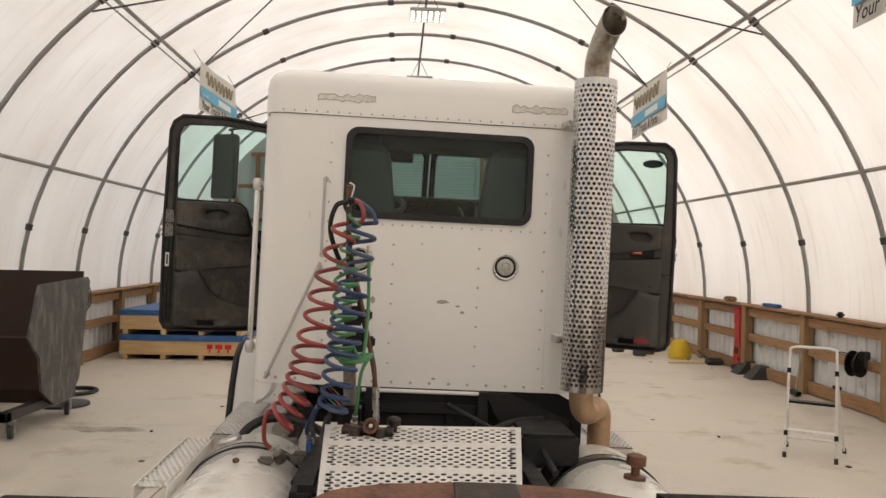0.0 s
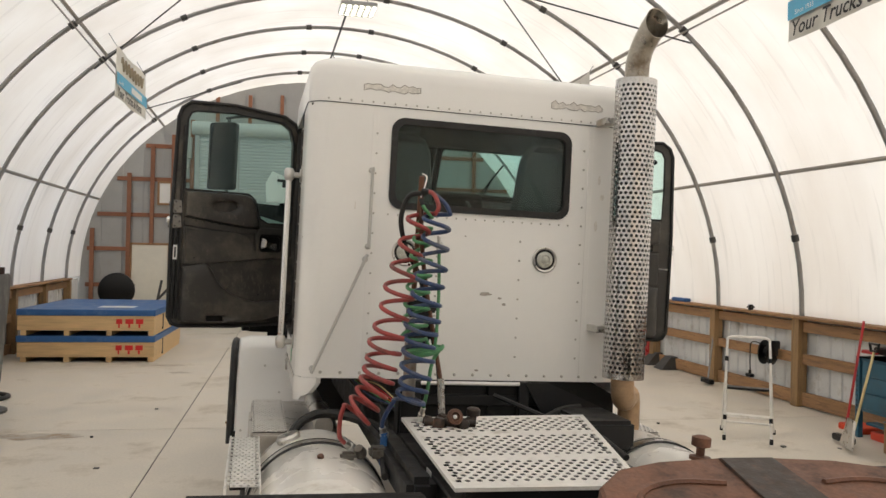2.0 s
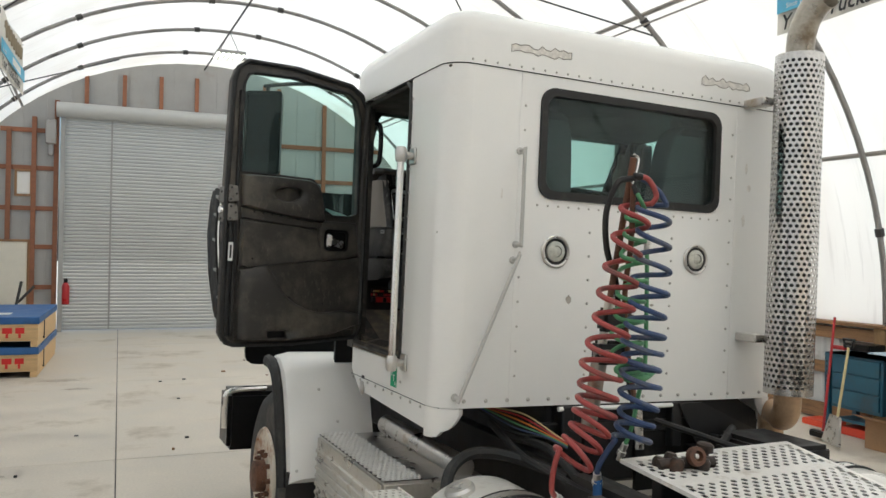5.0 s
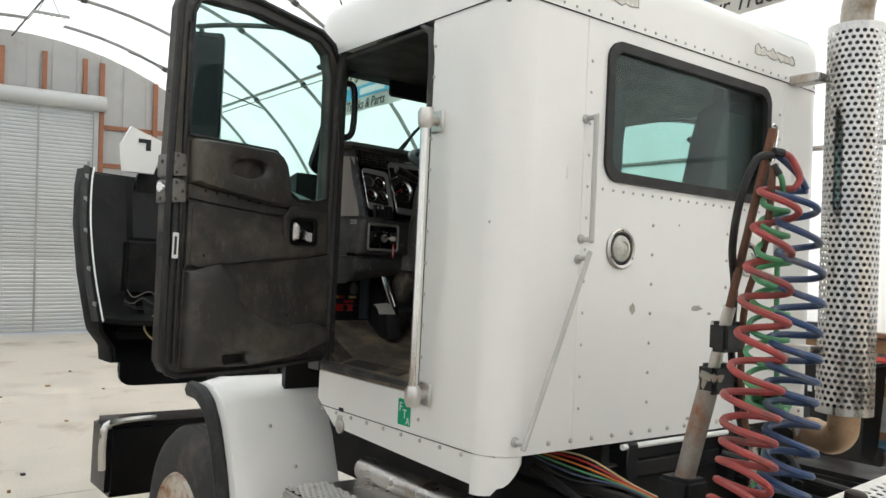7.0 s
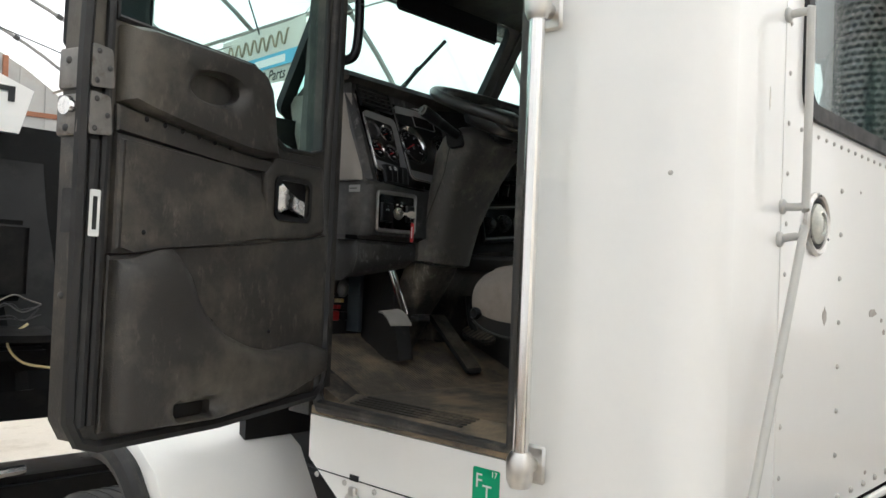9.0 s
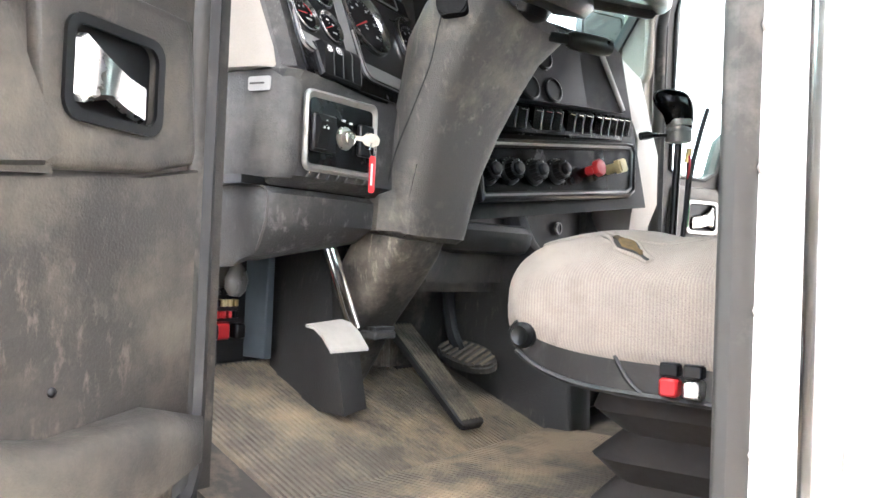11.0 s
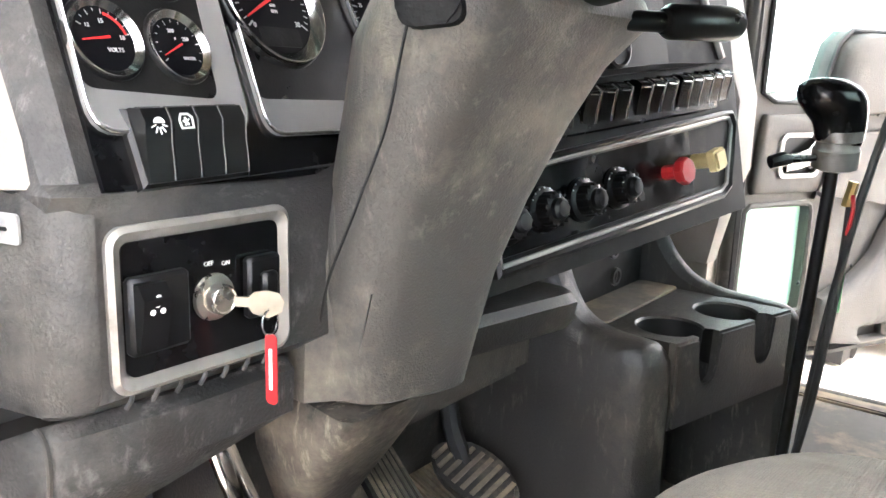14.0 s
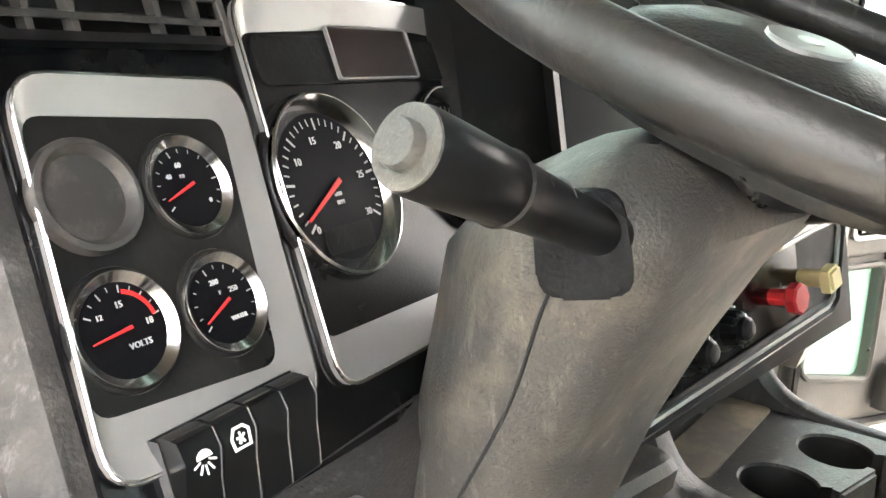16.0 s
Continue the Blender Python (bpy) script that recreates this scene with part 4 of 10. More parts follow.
def build_door(s):
    """A door swung open; s = -1 for the driver's side."""
    ang = radians(15 if s < 0 else 26)
    hinge = Vector((-0.945, 1.115, 0)) if s < 0 else Vector((0.93, 1.22, 0))
    u = Vector((s * math.cos(ang), -math.sin(ang), 0))       # from the hinge to the free edge
    n = Vector((s * math.sin(ang), math.cos(ang), 0))        # to the outside
    z = Vector((0, 0, 1))
    W = 0.80
    lining = TRIM if s < 0 else LITTRIM
    outer = [(0.0, 1.53), (0.012, 1.50), (0.04, 1.478), (0.4, 1.455), (W - 0.07, 1.455), (W - 0.03, 1.468), (W - 0.006, 1.51), (W + 0.002, 2.2), (W - 0.01, 2.75), (W - 0.03, 2.81), (W - 0.08, 2.85), (0.45, 2.862), (0.12, 2.83), (0.05, 2.79), (0.0, 2.70), (0.0, 2.1)]
    hole = [(0.045, 2.145), (0.09, 2.125), (0.20, 2.122), (0.25, 2.15), (0.272, 2.22), (0.29, 2.27), (0.33, 2.303), (W - 0.07, 2.305), (W - 0.062, 2.5), (W - 0.065, 2.74), (W - 0.085, 2.785), (W - 0.12, 2.80), (0.45, 2.815), (0.13, 2.79), (0.075, 2.75), (0.05, 2.66)]
    bm = B()
    if s < 0:
        ring(bm, outer, hole, hinge, u, z, n, 0.055)
    else:
        # the far door also has a peep pane low by its hinge, so its frame is built in two rings
        low = [(0.0, 1.53), (0.012, 1.50), (0.04, 1.478), (0.4, 1.455), (W - 0.07, 1.455), (W - 0.03, 1.468), (W - 0.006, 1.51), (W - 0.003, 1.95), (W - 0.1, 1.96), (0.3, 1.96), (0.1, 1.96), (0.0, 1.96)]
        peep = [(0.02, 1.65), (0.028, 1.63), (0.045, 1.615), (0.245, 1.58), (0.258, 1.585), (0.264, 1.60), (0.266, 1.68), (0.262, 1.85), (0.255, 1.866), (0.24, 1.872), (0.045, 1.87), (0.026, 1.855)]
        ring(bm, low, peep, hinge, u, z, n, 0.055)
        up = [(0.0, 1.962), (0.1, 1.962), (0.25, 1.962), (0.4, 1.962), (0.6, 1.962), (0.7, 1.962), (W - 0.002, 1.962)] + outer[7:15]
        ring(bm, up, hole[:7] + hole[7:15], hinge, u, z, n, 0.055)
    d = part("door", bm, TRIM if s < 0 else LITTRIM, truck, "open cab door, dusty black inner trim" if s < 0 else "open passenger door with worn trim lightened for its light")
    bm = B()
    if s < 0:
        prism(bm, [(0.0, 1.48), (W - 0.06, 1.475), (W - 0.035, 1.54), (W - 0.035, 2.29), (0.0, 2.12)], hinge + n * 0.056, u, z, n, 0.012)
    else:
        prism(bm, [(0.275, 1.47), (W - 0.04, 1.462), (W - 0.005, 1.53), (W - 0.005, 2.29), (0.30, 2.15), (0.275, 2.1)], hinge + n * 0.056, u, z, n, 0.012)
    part("outer_skin", bm, WHITE, d)
    bm = B()
    prism(bm, hole, hinge + n * 0.03, u, z, n, 0.005)
    g = part("pane", bm, CLEARGLASS, d)
    g.visible_shadow = False
    if s > 0:
        bm = B()
        prism(bm, peep, hinge + n * 0.03, u, z, n, 0.005)
        g = part("peep_pane", bm, GREENGLASS, d, "pale green peep pane low in the door")
        g.visible_shadow = False
        bm = B()
        tube(bm, [hinge + u * a + z * b - n * 0.002 for a, b in peep], 0.008, 6, closed=True)
        part("glass_seal", bm, LITTRIM, d)
    # rubber seal along the rim
    bm = B()
    tube(bm, [hinge + u * a + z * b - n * 0.004 for a, b in outer], 0.013, 6, closed=True)
    part("seal", bm, RUBBER, d)
    bm = B()
    tube(bm, [hinge + u * a + z * b - n * 0.002 for a, b in hole], 0.007, 6, closed=True)
    part("glass_seal", bm, RUBBER, d)
    # swollen upper pad with the pull opening
    o = hinge - n * 0.001
    pc = 0.479 if s < 0 else 0.58
    bm = B()
    top = [(0.725, 2.135), (0.727, 2.29), (0.70, 2.296), (0.50, 2.298), (0.36, 2.298), (0.315, 2.285), (0.288, 2.25), (0.275, 2.20), (0.262, 2.13), (0.25, 2.085), (0.37, 2.088), (0.55, 2.11)]
    slot = [(pc + 0.080 * math.cos(radians(q)) * (1 if abs(math.cos(radians(q))) < 0.9 else 0.97), 2.213 + 0.034 * math.sin(radians(q)) + 0.014 * math.cos(radians(q)) * -0.4) for q in range(0, 360, 12)]
    pierced(bm, top, slot, (pc, 2.213), o, u, z, -n, 0.042)
    part("upper_pad", bm, lining, d, "swollen upper pad with a pull opening")
    # screw strip under it
    bm = B()
    prism(bm, [(0.727, 2.132), (0.725, 2.078), (0.40, 2.055), (0.245, 2.05), (0.245, 2.082), (0.37, 2.085), (0.55, 2.107)], o, u, z, -n, 0.012, 0.004, 1)
    part("screw_strip", bm, lining, d)
    for k in range(6):
        bm = B()
        f = k / 5
        dome(bm, o + u * (0.655 - 0.245 * f) + z * (2.113 - 0.02 * f) - n * 0.012, -n, 0.0065)
        part("screw", bm, SATINBLACK, d)
    # smooth middle panel
    bm = B()
    prism(bm, [(0.727, 1.835), (0.727, 2.073), (0.40, 2.05), (0.32, 2.04), (0.29, 1.99), (0.265, 1.90), (0.255, 1.882), (0.55, 1.856), (0.60, 1.852), (0.68, 1.838)], o, u, z, -n, 0.026, 0.012, 3)
    part("middle_panel", bm, lining, d)
    bm = B()
    cup = rrect(0.112, 1.945, 0.246, 2.045, 0.018, 4)
    if s < 0:
        pierced(bm, [(0.27, 1.885), (0.285, 2.05), (0.25, 2.095), (0.05, 2.095), (0.03, 1.92), (0.12, 1.897)], cup, (0.179, 1.995), o, u, z, -n, 0.016)
    else:
        pierced(bm, [(0.27, 1.90), (0.285, 2.05), (0.25, 2.095), (0.05, 2.095), (0.03, 1.90), (0.12, 1.90)], cup, (0.179, 1.995), o, u, z, -n, 0.016)
    part("handle_panel", bm, lining, d)
    # chrome lever in its cup
    bm = B()
    ring(bm, rrect(0.106, 1.939, 0.252, 2.051, 0.022, 4), rrect(0.117, 1.95, 0.241, 2.040, 0.016, 4), o - n * 0.016, u, z, -n, 0.005)
    h = part("inner_handle", bm, SATINBLACK if s < 0 else SILVER, d, "chrome inner door handle in a moulded cup")
    bm = B()
    rows = []
    for a, dz, dn in ((0.240, 0.0, 0.006), (0.225, 0.0, 0.020), (0.20, -0.004, 0.024), (0.17, -0.010, 0.018), (0.135, -0.014, 0.012)):
        w = 0.036 if a > 0.2 else 0.022
        rows.append([o + u * a + z * (1.995 + dz * 1.5 + e * w) - n * (dn + f) for e, f in ((-1, 0.0), (-0.8, 0.008), (0.8, 0.008), (1, 0.0), (0.8, -0.006), (-0.8, -0.006))])
    loft(bm, rows)
    part("lever", bm, mat("worn chrome lever", (0.42, 0.41, 0.40), 0.25, 1.0, var=0.25, scale=18), h)
    bm = B()
    prism(bm, rrect(0.112, 1.945, 0.246, 2.045, 0.018, 4), o - n * 0.0, u, z, -n, 0.003)
    part("cup_back", bm, SATINBLACK, h)
    # lower part with the swollen map pocket
    if s < 0:
        bm = B()
        prism(bm, [(0.05, 1.52), (0.73, 1.48), (0.73, 1.832), (0.68, 1.834), (0.60, 1.848), (0.255, 1.878), (0.12, 1.892), (0.02, 1.915), (0.02, 1.55)], o, u, z, -n, 0.010, 0.004, 1)
        part("lower_panel", bm, lining, d)
    low = [(0.727, 1.826), (0.68, 1.826), (0.62, 1.846), (0.585, 1.85), (0.558, 1.838), (0.53, 1.77), (0.49, 1.715), (0.42, 1.663), (0.34, 1.63), (0.25, 1.614), (0.12, 1.626), (0.02, 1.628), (0.02, 1.54), (0.10, 1.512), (0.45, 1.478), (0.727, 1.484)]
    if s > 0:
        low = low[:8] + [(0.34, 1.63), (0.29, 1.615), (0.285, 1.50), (0.45, 1.478), (0.727, 1.484)]
    bm = B()
    slot = rrect(0.462, 1.486, 0.568, 1.522, 0.006, 2)
    pierced(bm, low, slot, (0.515, 1.504), o - n * 0.008, u, z, -n, 0.05)
    part("map_pocket", bm, lining, d, "swollen map pocket with a pull cup")
    bm = B()
    prism(bm, rrect(0.455, 1.482, 0.575, 1.526, 0.006, 2), o - n * 0.012, u, z, -n, 0.004)
    part("pull_cup", bm, SATINBLACK, d)
    for a, b in ((0.44, 1.69), (0.24, 1.66), (0.66, 1.88)):
        bm = B()
        dome(bm, o + u * a + z * b - n * (0.026 if b > 1.8 else 0.010), -n, 0.006)
        part("screw", bm, SATINBLACK, d)
    # latch on the free edge
    bm = B()
    prism(bm, rrect(W - 0.012, 2.055, W + 0.012, 2.135, 0.006, 2), hinge - n * 0.004, u, z, n, 0.062, 0.004, 1)
    lt = part("latch", bm, LATCHSTEEL, d)
    bm = B()
    prism(bm, rrect(W - 0.012, 2.145, W + 0.012, 2.225, 0.006, 2), hinge - n * 0.004, u, z, n, 0.062, 0.004, 1)
    part("latch_plate", bm, LATCHSTEEL, lt)
    bm = B()
    lathe(bm, [(0.02, 0), (0.018, 0.012), (0.008, 0.014)], hinge + u * (W + 0.012) + z * 2.11 + n * 0.02, u, 12)
    part("latch_bolt", bm, CHROME, lt)
    for b in (2.07, 2.20, 1.75, 2.45):
        bm = B()
        dome(bm, hinge + u * (W + (0.012 if b in (2.07, 2.20) else 0.001)) + z * b + n * 0.028, u, 0.008)
        part("screw", bm, DARKSTEEL, d)
    bm = B()
    prism(bm, rrect(0.008, 1.87, 0.036, 1.955, 0.004, 2), hinge + u * (W + 0.003), n, z, u, 0.002)
    part("edge_plug", bm, RUBBER, d)
    if s > 0:
        # red and white label, black trim plate and red reflector
        bm = B()
        prism(bm, rrect(0.52, 2.08, 0.68, 2.13, 0.006, 2), o - n * 0.026, u, z, -n, 0.004)
        pl = part("name_plate", bm, SATINBLACK, d)
        bm = B()
        prism(bm, rrect(0.53, 2.096, 0.60, 2.12, 0.002, 1), o - n * 0.0302, u, z, -n, 0.001)
        part("red_label", bm, REDINK, pl, "red label with white print")
        bm = B()
        prism(bm, rrect(0.545, 2.104, 0.594, 2.112, 0.001, 1), o - n * 0.0313, u, z, -n, 0.0005)
        part("print_bar", bm, WHITEINK, pl)
        bm = B()
        prism(bm, rrect(0.58, 1.50, 0.66, 1.525, 0.004, 2), o - n * 0.058, u, z, -n, 0.003)
        part("reflector", bm, RED, d, "small red door reflector")
    if s < 0:
        # steel latch plates on the inner face beside the free edge
        for z0, z1 in ((2.150, 2.235), (2.058, 2.143)):
            bm = B()
            prism(bm, rpoly([(W - 0.058, z0 + 0.006), (W - 0.004, z0), (W - 0.004, z1), (W - 0.050, z1 - 0.004)], 0.008, 3), hinge - n * 0.014, u, z, -n, 0.005, 0.001, 1)
            pl = part("latch_cover", bm, LATCHSTEEL, lt, "dull steel latch plate")
            for a, b in ((W - 0.016, z0 + 0.014), (W - 0.018, z1 - 0.014), (W - 0.044, (z0 + z1) / 2)):
                bm = B()
                dome(bm, hinge + u * a + z * b - n * 0.019, -n, 0.006)
                part("screw", bm, DARKSTEEL, d)
        bm = B()
        prism(bm, rrect(W - 0.038, 1.865, W - 0.014, 1.955, 0.003, 2), hinge - n * 0.0185, u, z, -n, 0.001)
        st = part("sticker", bm, PAPER, d, "white printed sticker beside the door edge")
        bm = B()
        prism(bm, rrect(W - 0.031, 1.878, W - 0.021, 1.942, 0.001, 1), hinge - n * 0.0197, u, z, -n, 0.0004)
        part("print_bar", bm, INK, st)
        bm = B()
        tube(bm, [hinge + u * (W - 0.026) + z * b - n * 0.006 for b in (1.50, 1.8, 2.05)], 0.0125, 8)
        tube(bm, [hinge + u * (W - 0.052) + z * b - n * 0.004 for b in (1.50, 1.8, 2.28, 2.7)], 0.010, 8)
        part("seal_strip", bm, RUBBER, d)
    # side mirror beyond the glass; its black rear face paints a dark reflection
    if s < 0:
        e = Vector((-0.853, 0.522, 0)).normalized()          # along the mirror, away from the cab
        c = Vector((-1.463, 1.395, 0))
    else:
        e, c = u, hinge + u * 0.12 + n * 0.46
    m = Vector((-e.y, e.x, 0)) * (1 if s > 0 else -1)
    if m.y < 0:
        m = -m
    bm = B()
    prism(bm, rrect(-0.105, 2.35, 0.105, 2.81, 0.02, 4), c, e, z, m, 0.05, 0.02, 2)
    mi = part("side_mirror", bm, SATINBLACK, d, "black side mirror on a tube frame, rear face painted as dark reflection")
    bm = B()
    prism(bm, rrect(-0.095, 2.36, 0.095, 2.80, 0.015, 4), c + m * 0.0505, e, z, m, 0.003)
    part("mirror_glass", bm, MIRROR, mi)
    bm = B()
    ring(bm, rrect(-0.098, 2.357, 0.098, 2.803, 0.018, 4), rrect(-0.088, 2.42, 0.088, 2.79, 0.015, 4), c - m * 0.006, e, z, m, 0.006)
    part("housing_rim", bm, RUBBER, mi)
    bm = B()
    tube(bm, smooth([hinge + u * 0.10 + n * 0.06 + z * 2.84, hinge + u * 0.25 + n * 0.20 + z * 2.85, c + m * 0.06 + z * 2.85, c + m * 0.08 + z * 2.80, c + m * 0.08 + z * 2.28, c + m * 0.05 + z * 2.21, hinge + u * 0.25 + n * 0.15 + z * 2.16, hinge + u * 0.13 + n * 0.07 + z * 2.14], 4), 0.011, 8)
    part("mirror_arm", bm, CHROME if s > 0 else DARKSTEEL, mi)
    if s > 0:
        bm = B()
        prism(bm, [(0.07 * math.cos(radians(q)), 0.028 * math.sin(radians(q)) + 2.735) for q in range(0, 360, 20)], hinge + u * 0.62 + n * 0.14, u, z, n, 0.03, 0.01, 2)
        part("look_down_mirror", bm, SATINBLACK, mi)
    return d


build_door(-1)
build_door(1)


def build_stack():
    x, y = 0.793, -0.226
    bm = B()
    R = 0.113
    nu, nv = 26, 62

    def place(u, v, h):
        a = 2 * math.pi * u / nu
        r = R - h
        return Vector((x + r * math.cos(a), y + r * math.sin(a), 1.37 + v * (2.955 - 1.37) / nv))
    holes(bm, place, nu, nv, 0.68, 0.002)
    for z0, z1 in ((1.345, 1.37), (2.955, 2.985)):
        loft(bm, [[(x + r * math.cos(2 * math.pi * k / 40), y + r * math.sin(2 * math.pi * k / 40), z) for k in range(40)] for r, z in ((R, z0), (R, z1), (R - 0.002, z1), (R - 0.002, z0), (R, z0))], True, False)
    st = part("heat_shield", bm, SHIELD, truck, "chrome perforated heat shield round the exhaust stack")
    bm = B()
    rod(bm, (x, y, 1.375), (x, y, 2.96), 0.082, 24)
    part("muffler", bm, DARKSTEEL, st)
    bm = B()
    rows = []
    for cx, cy, cz, tip, long in ((0, 0, 2.94, 0, 1), (0, 0, 3.03, 0, 1), (0.0, -0.004, 3.08, 8, 1), (0.008, -0.016, 3.14, 18, 1), (0.022, -0.040, 3.20, 34, 1.02), (0.040, -0.075, 3.255, 56, 1.12), (0.054, -0.105, 3.285, 78, 1.36), (0.0535, -0.1045, 3.2845, 78, 1.28), (0.039, -0.07, 3.25, 56, 1.05), (0.0, 0, 3.10, 8, 0.92)):
        e = Vector((0, -math.cos(radians(tip)), -math.sin(radians(tip)))) * -1
        thick = 0.066 if long > 1.0 or cz < 3.2 and long == 1 else 0.061
        rows.append([Vector((x + cx, y + cy, cz)) + Vector((1, 0, 0)) * (thick * math.cos(2 * math.pi * k / 28)) + e * (thick * long * math.sin(2 * math.pi * k / 28)) for k in range(28)])
    loft(bm, rows, True, False)
    part("tail_pipe", bm, TAILPIPE, st, "curved bare steel tail pipe, heat stained")
    bm = B()
    tube(bm, smooth([(x, y, 1.40), (x, y, 1.31), (x + 0.012, y + 0.016, 1.255), (x + 0.05, y + 0.075, 1.215), (x + 0.10, y + 0.15, 1.215), (x + 0.145, y + 0.215, 1.215), (x + 0.172, y + 0.258, 1.17), (x + 0.175, y + 0.262, 1.09), (x + 0.175, y + 0.262, 0.9), (x + 0.175, y + 0.262, 0.6)], 6), 0.064, 20)
    part("exhaust_elbow", bm, HEATPIPE, st, "tan heat-stained exhaust elbow")
    for z in (2.77, 1.6):
        bm = B()
        box(bm, (x - 0.13, y + 0.09, z - 0.02), (x - 0.06, 0.0, z + 0.02), 0.004)
        part("stack_bracket", bm, WORNSTEEL, st)


build_stack()


def build_chassis():
    for s in (-1, 1):
        bm = B()
        box(bm, (s * 0.43 - 0.04, -5.2, 0.80), (s * 0.43 + 0.04, 3.6, 1.07), 0.006)
        part("frame_rail", bm, BLACK, truck, "black chassis rail")
    for y in (-4.6, -3.3, -2.0, -0.7, 1.2, 2.6):
        bm = B()
        box(bm, (-0.389, y - 0.05, 0.84), (0.389, y + 0.05, 1.03), 0.004)
        part("cross_member", bm, BLACK, truck)
    bm = B()
    box(bm, (-0.389, 0.05, 0.9), (0.389, 1.14, 1.30), 0.02)
    part("gearbox", bm, BLACK, truck)
    # engine block ahead, under the tilted hood
    bm = B()
    box(bm, (-0.32, 1.32, 0.9), (0.32, 2.6, 1.75), 0.05, 2)
    box(bm, (-0.42, 2.6, 0.9), (0.42, 2.75, 1.9), 0.02, 2)
    part("engine", bm, BLACK, truck, "dark engine and radiator")
    # perforated deck plate, sagging towards its back edge
    corner = [Vector(p) for p in ((-0.515, -0.655, 1.207), (0.42, -0.565, 1.207), (-0.475, -1.53, 1.128), (0.27, -1.53, 1.128))]

    def deck(u, v, h):
        a, b = corner[0].lerp(corner[1], u), corner[2].lerp(corner[3], u)
        return a.lerp(b, v) - Vector((0, 0, h))

    def slab(bm, u0, u1, v0, v1, h0, h1):
        rows = [[deck(u, v, h) for u, v in ((u0, v0), (u1, v0), (u1, v1), (u0, v1))] for h in (h0, h1)]
        loft(bm, rows)
    bm = B()
    nu, nv = 15, 29
    for a, b in ((0, 7), (9, 18), (20, 28)):
        def place(u, v, h, a=a):
            return deck(0.03 + u * 0.94 / (nu + 0.5), 0.035 + (v + a) * 0.93 / nv, h)
        holes(bm, place, nu, b - a, 0.92, 0.003, 0.56)
    for a, b in ((7, 9), (18, 20), (28, 29)):
        slab(bm, 0.02, 0.98, 0.035 + a * 0.93 / nv, 0.035 + b * 0.93 / nv, 0.0, 0.004)
    for u0, u1, v0, v1 in ((0, 0.03, 0, 1), (0.97, 1, 0, 1), (0.03, 0.97, 0, 0.035), (0.03, 0.97, 0.965, 1)):
        slab(bm, u0, u1, v0, v1, -0.0006, 0.014)
    part("deck_plate", bm, ALU, truck, "perforated aluminium deck plate over the chassis")
    for y, z in ((-0.75, 1.178), (-1.10, 1.149), (-1.46, 1.118)):
        bm = B()
        box(bm, (-0.42, y - 0.03, 1.07), (0.28, y + 0.03, z), 0.004)
        part("deck_support", bm, BLACK, truck)
    # black sheet added to paint the dark seen through the deck's holes
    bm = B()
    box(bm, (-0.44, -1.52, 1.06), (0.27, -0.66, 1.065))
    part("deck_hole_shade", bm, DEEPBLACK, truck)
    # greasy couplings on the deck
    GREASE = mat("greasy rusted iron", (0.035, 0.024, 0.018), 0.5, 0.3, var=0.5, scale=30, bump=0.5, bscale=120, dirt=(0.10, 0.05, 0.03), dirt_amount=0.4, dirt_scale=14)
    bm = B()
    rod(bm, (-0.43, -0.76, 1.205), (-0.20, -0.79, 1.21), 0.022, 10)
    for x, y, r, h in ((-0.41, -0.74, 0.024, 0.03), (-0.37, -0.79, 0.028, 0.034), (-0.26, -0.80, 0.03, 0.03), (-0.22, -0.76, 0.022, 0.03), (-0.34, -0.72, 0.026, 0.036)):
        lathe(bm, [(r, -0.02), (r, h * 0.6), (r * 0.7, h), (0.0, h * 1.02)], (x, y, 1.20), (0.15, -0.1, 1), 10)
    vb = part("valve_block", bm, GREASE, truck, "greasy rusted couplings on the deck plate")
    bm = B()
    lathe(bm, [(0.018, 0.0), (0.034, 0.0), (0.037, 0.012), (0.034, 0.028), (0.020, 0.030), (0.017, 0.012)], (-0.30, -0.80, 1.238), (-0.1, -1, 0.25), 18)
    part("coupling_ring", bm, RUST, vb)
    bm = B()
    lathe(bm, [(0.009, 0.0), (0.009, 0.022), (0.0, 0.024)], (-0.30, -0.80, 1.238), (-0.1, -1, 0.25), 10)
    part("coupling_pin", bm, WORNSTEEL, vb)
    bm = B()
    lathe(bm, [(0.018, 0.0), (0.018, 0.03), (0.032, 0.034), (0.032, 0.06), (0.024, 0.066), (0.0, 0.066)], (-0.20, -0.74, 1.205), (0.05, -0.1, 1), 12)
    part("coupling_cap", bm, GREASE, vb)
    # fuel tanks
    for s in (-1, 1):
        bm = B()
        cx, cz, r = s * 0.87, 0.735, 0.325
        lathe(bm, [(r - 0.06, 0.0), (r - 0.02, 0.015), (r, 0.05), (r, 1.55), (r - 0.02, 1.585), (r - 0.06, 1.6)], (cx, -0.17, cz), (0, -1, 0), 48)
        tk = part("fuel_tank", bm, TANKWHITE, truck, "white cylindrical fuel tank with steel straps")
        for y in (-0.50, -1.45):
            bm = B()
            pts = [(cx + (r + 0.004) * math.cos(radians(a)), y, cz + (r + 0.004) * math.sin(radians(a))) for a in range(-60, 241, 6)]
            rows = [[Vector(p) + Vector((0, d, 0)) + (Vector(p) - Vector((cx, y, cz))).normalized() * h for d, h in ((-0.028, 0), (0.028, 0), (0.028, 0.004), (-0.028, 0.004))] for p in pts]
            loft(bm, rows)
            part("tank_strap", bm, WORNSTEEL, tk)
            bm = B()
            for d in (-0.034, 0.034):
                tube(bm, [Vector(p) + Vector((0, d, 0)) for p in pts], 0.007, 6)
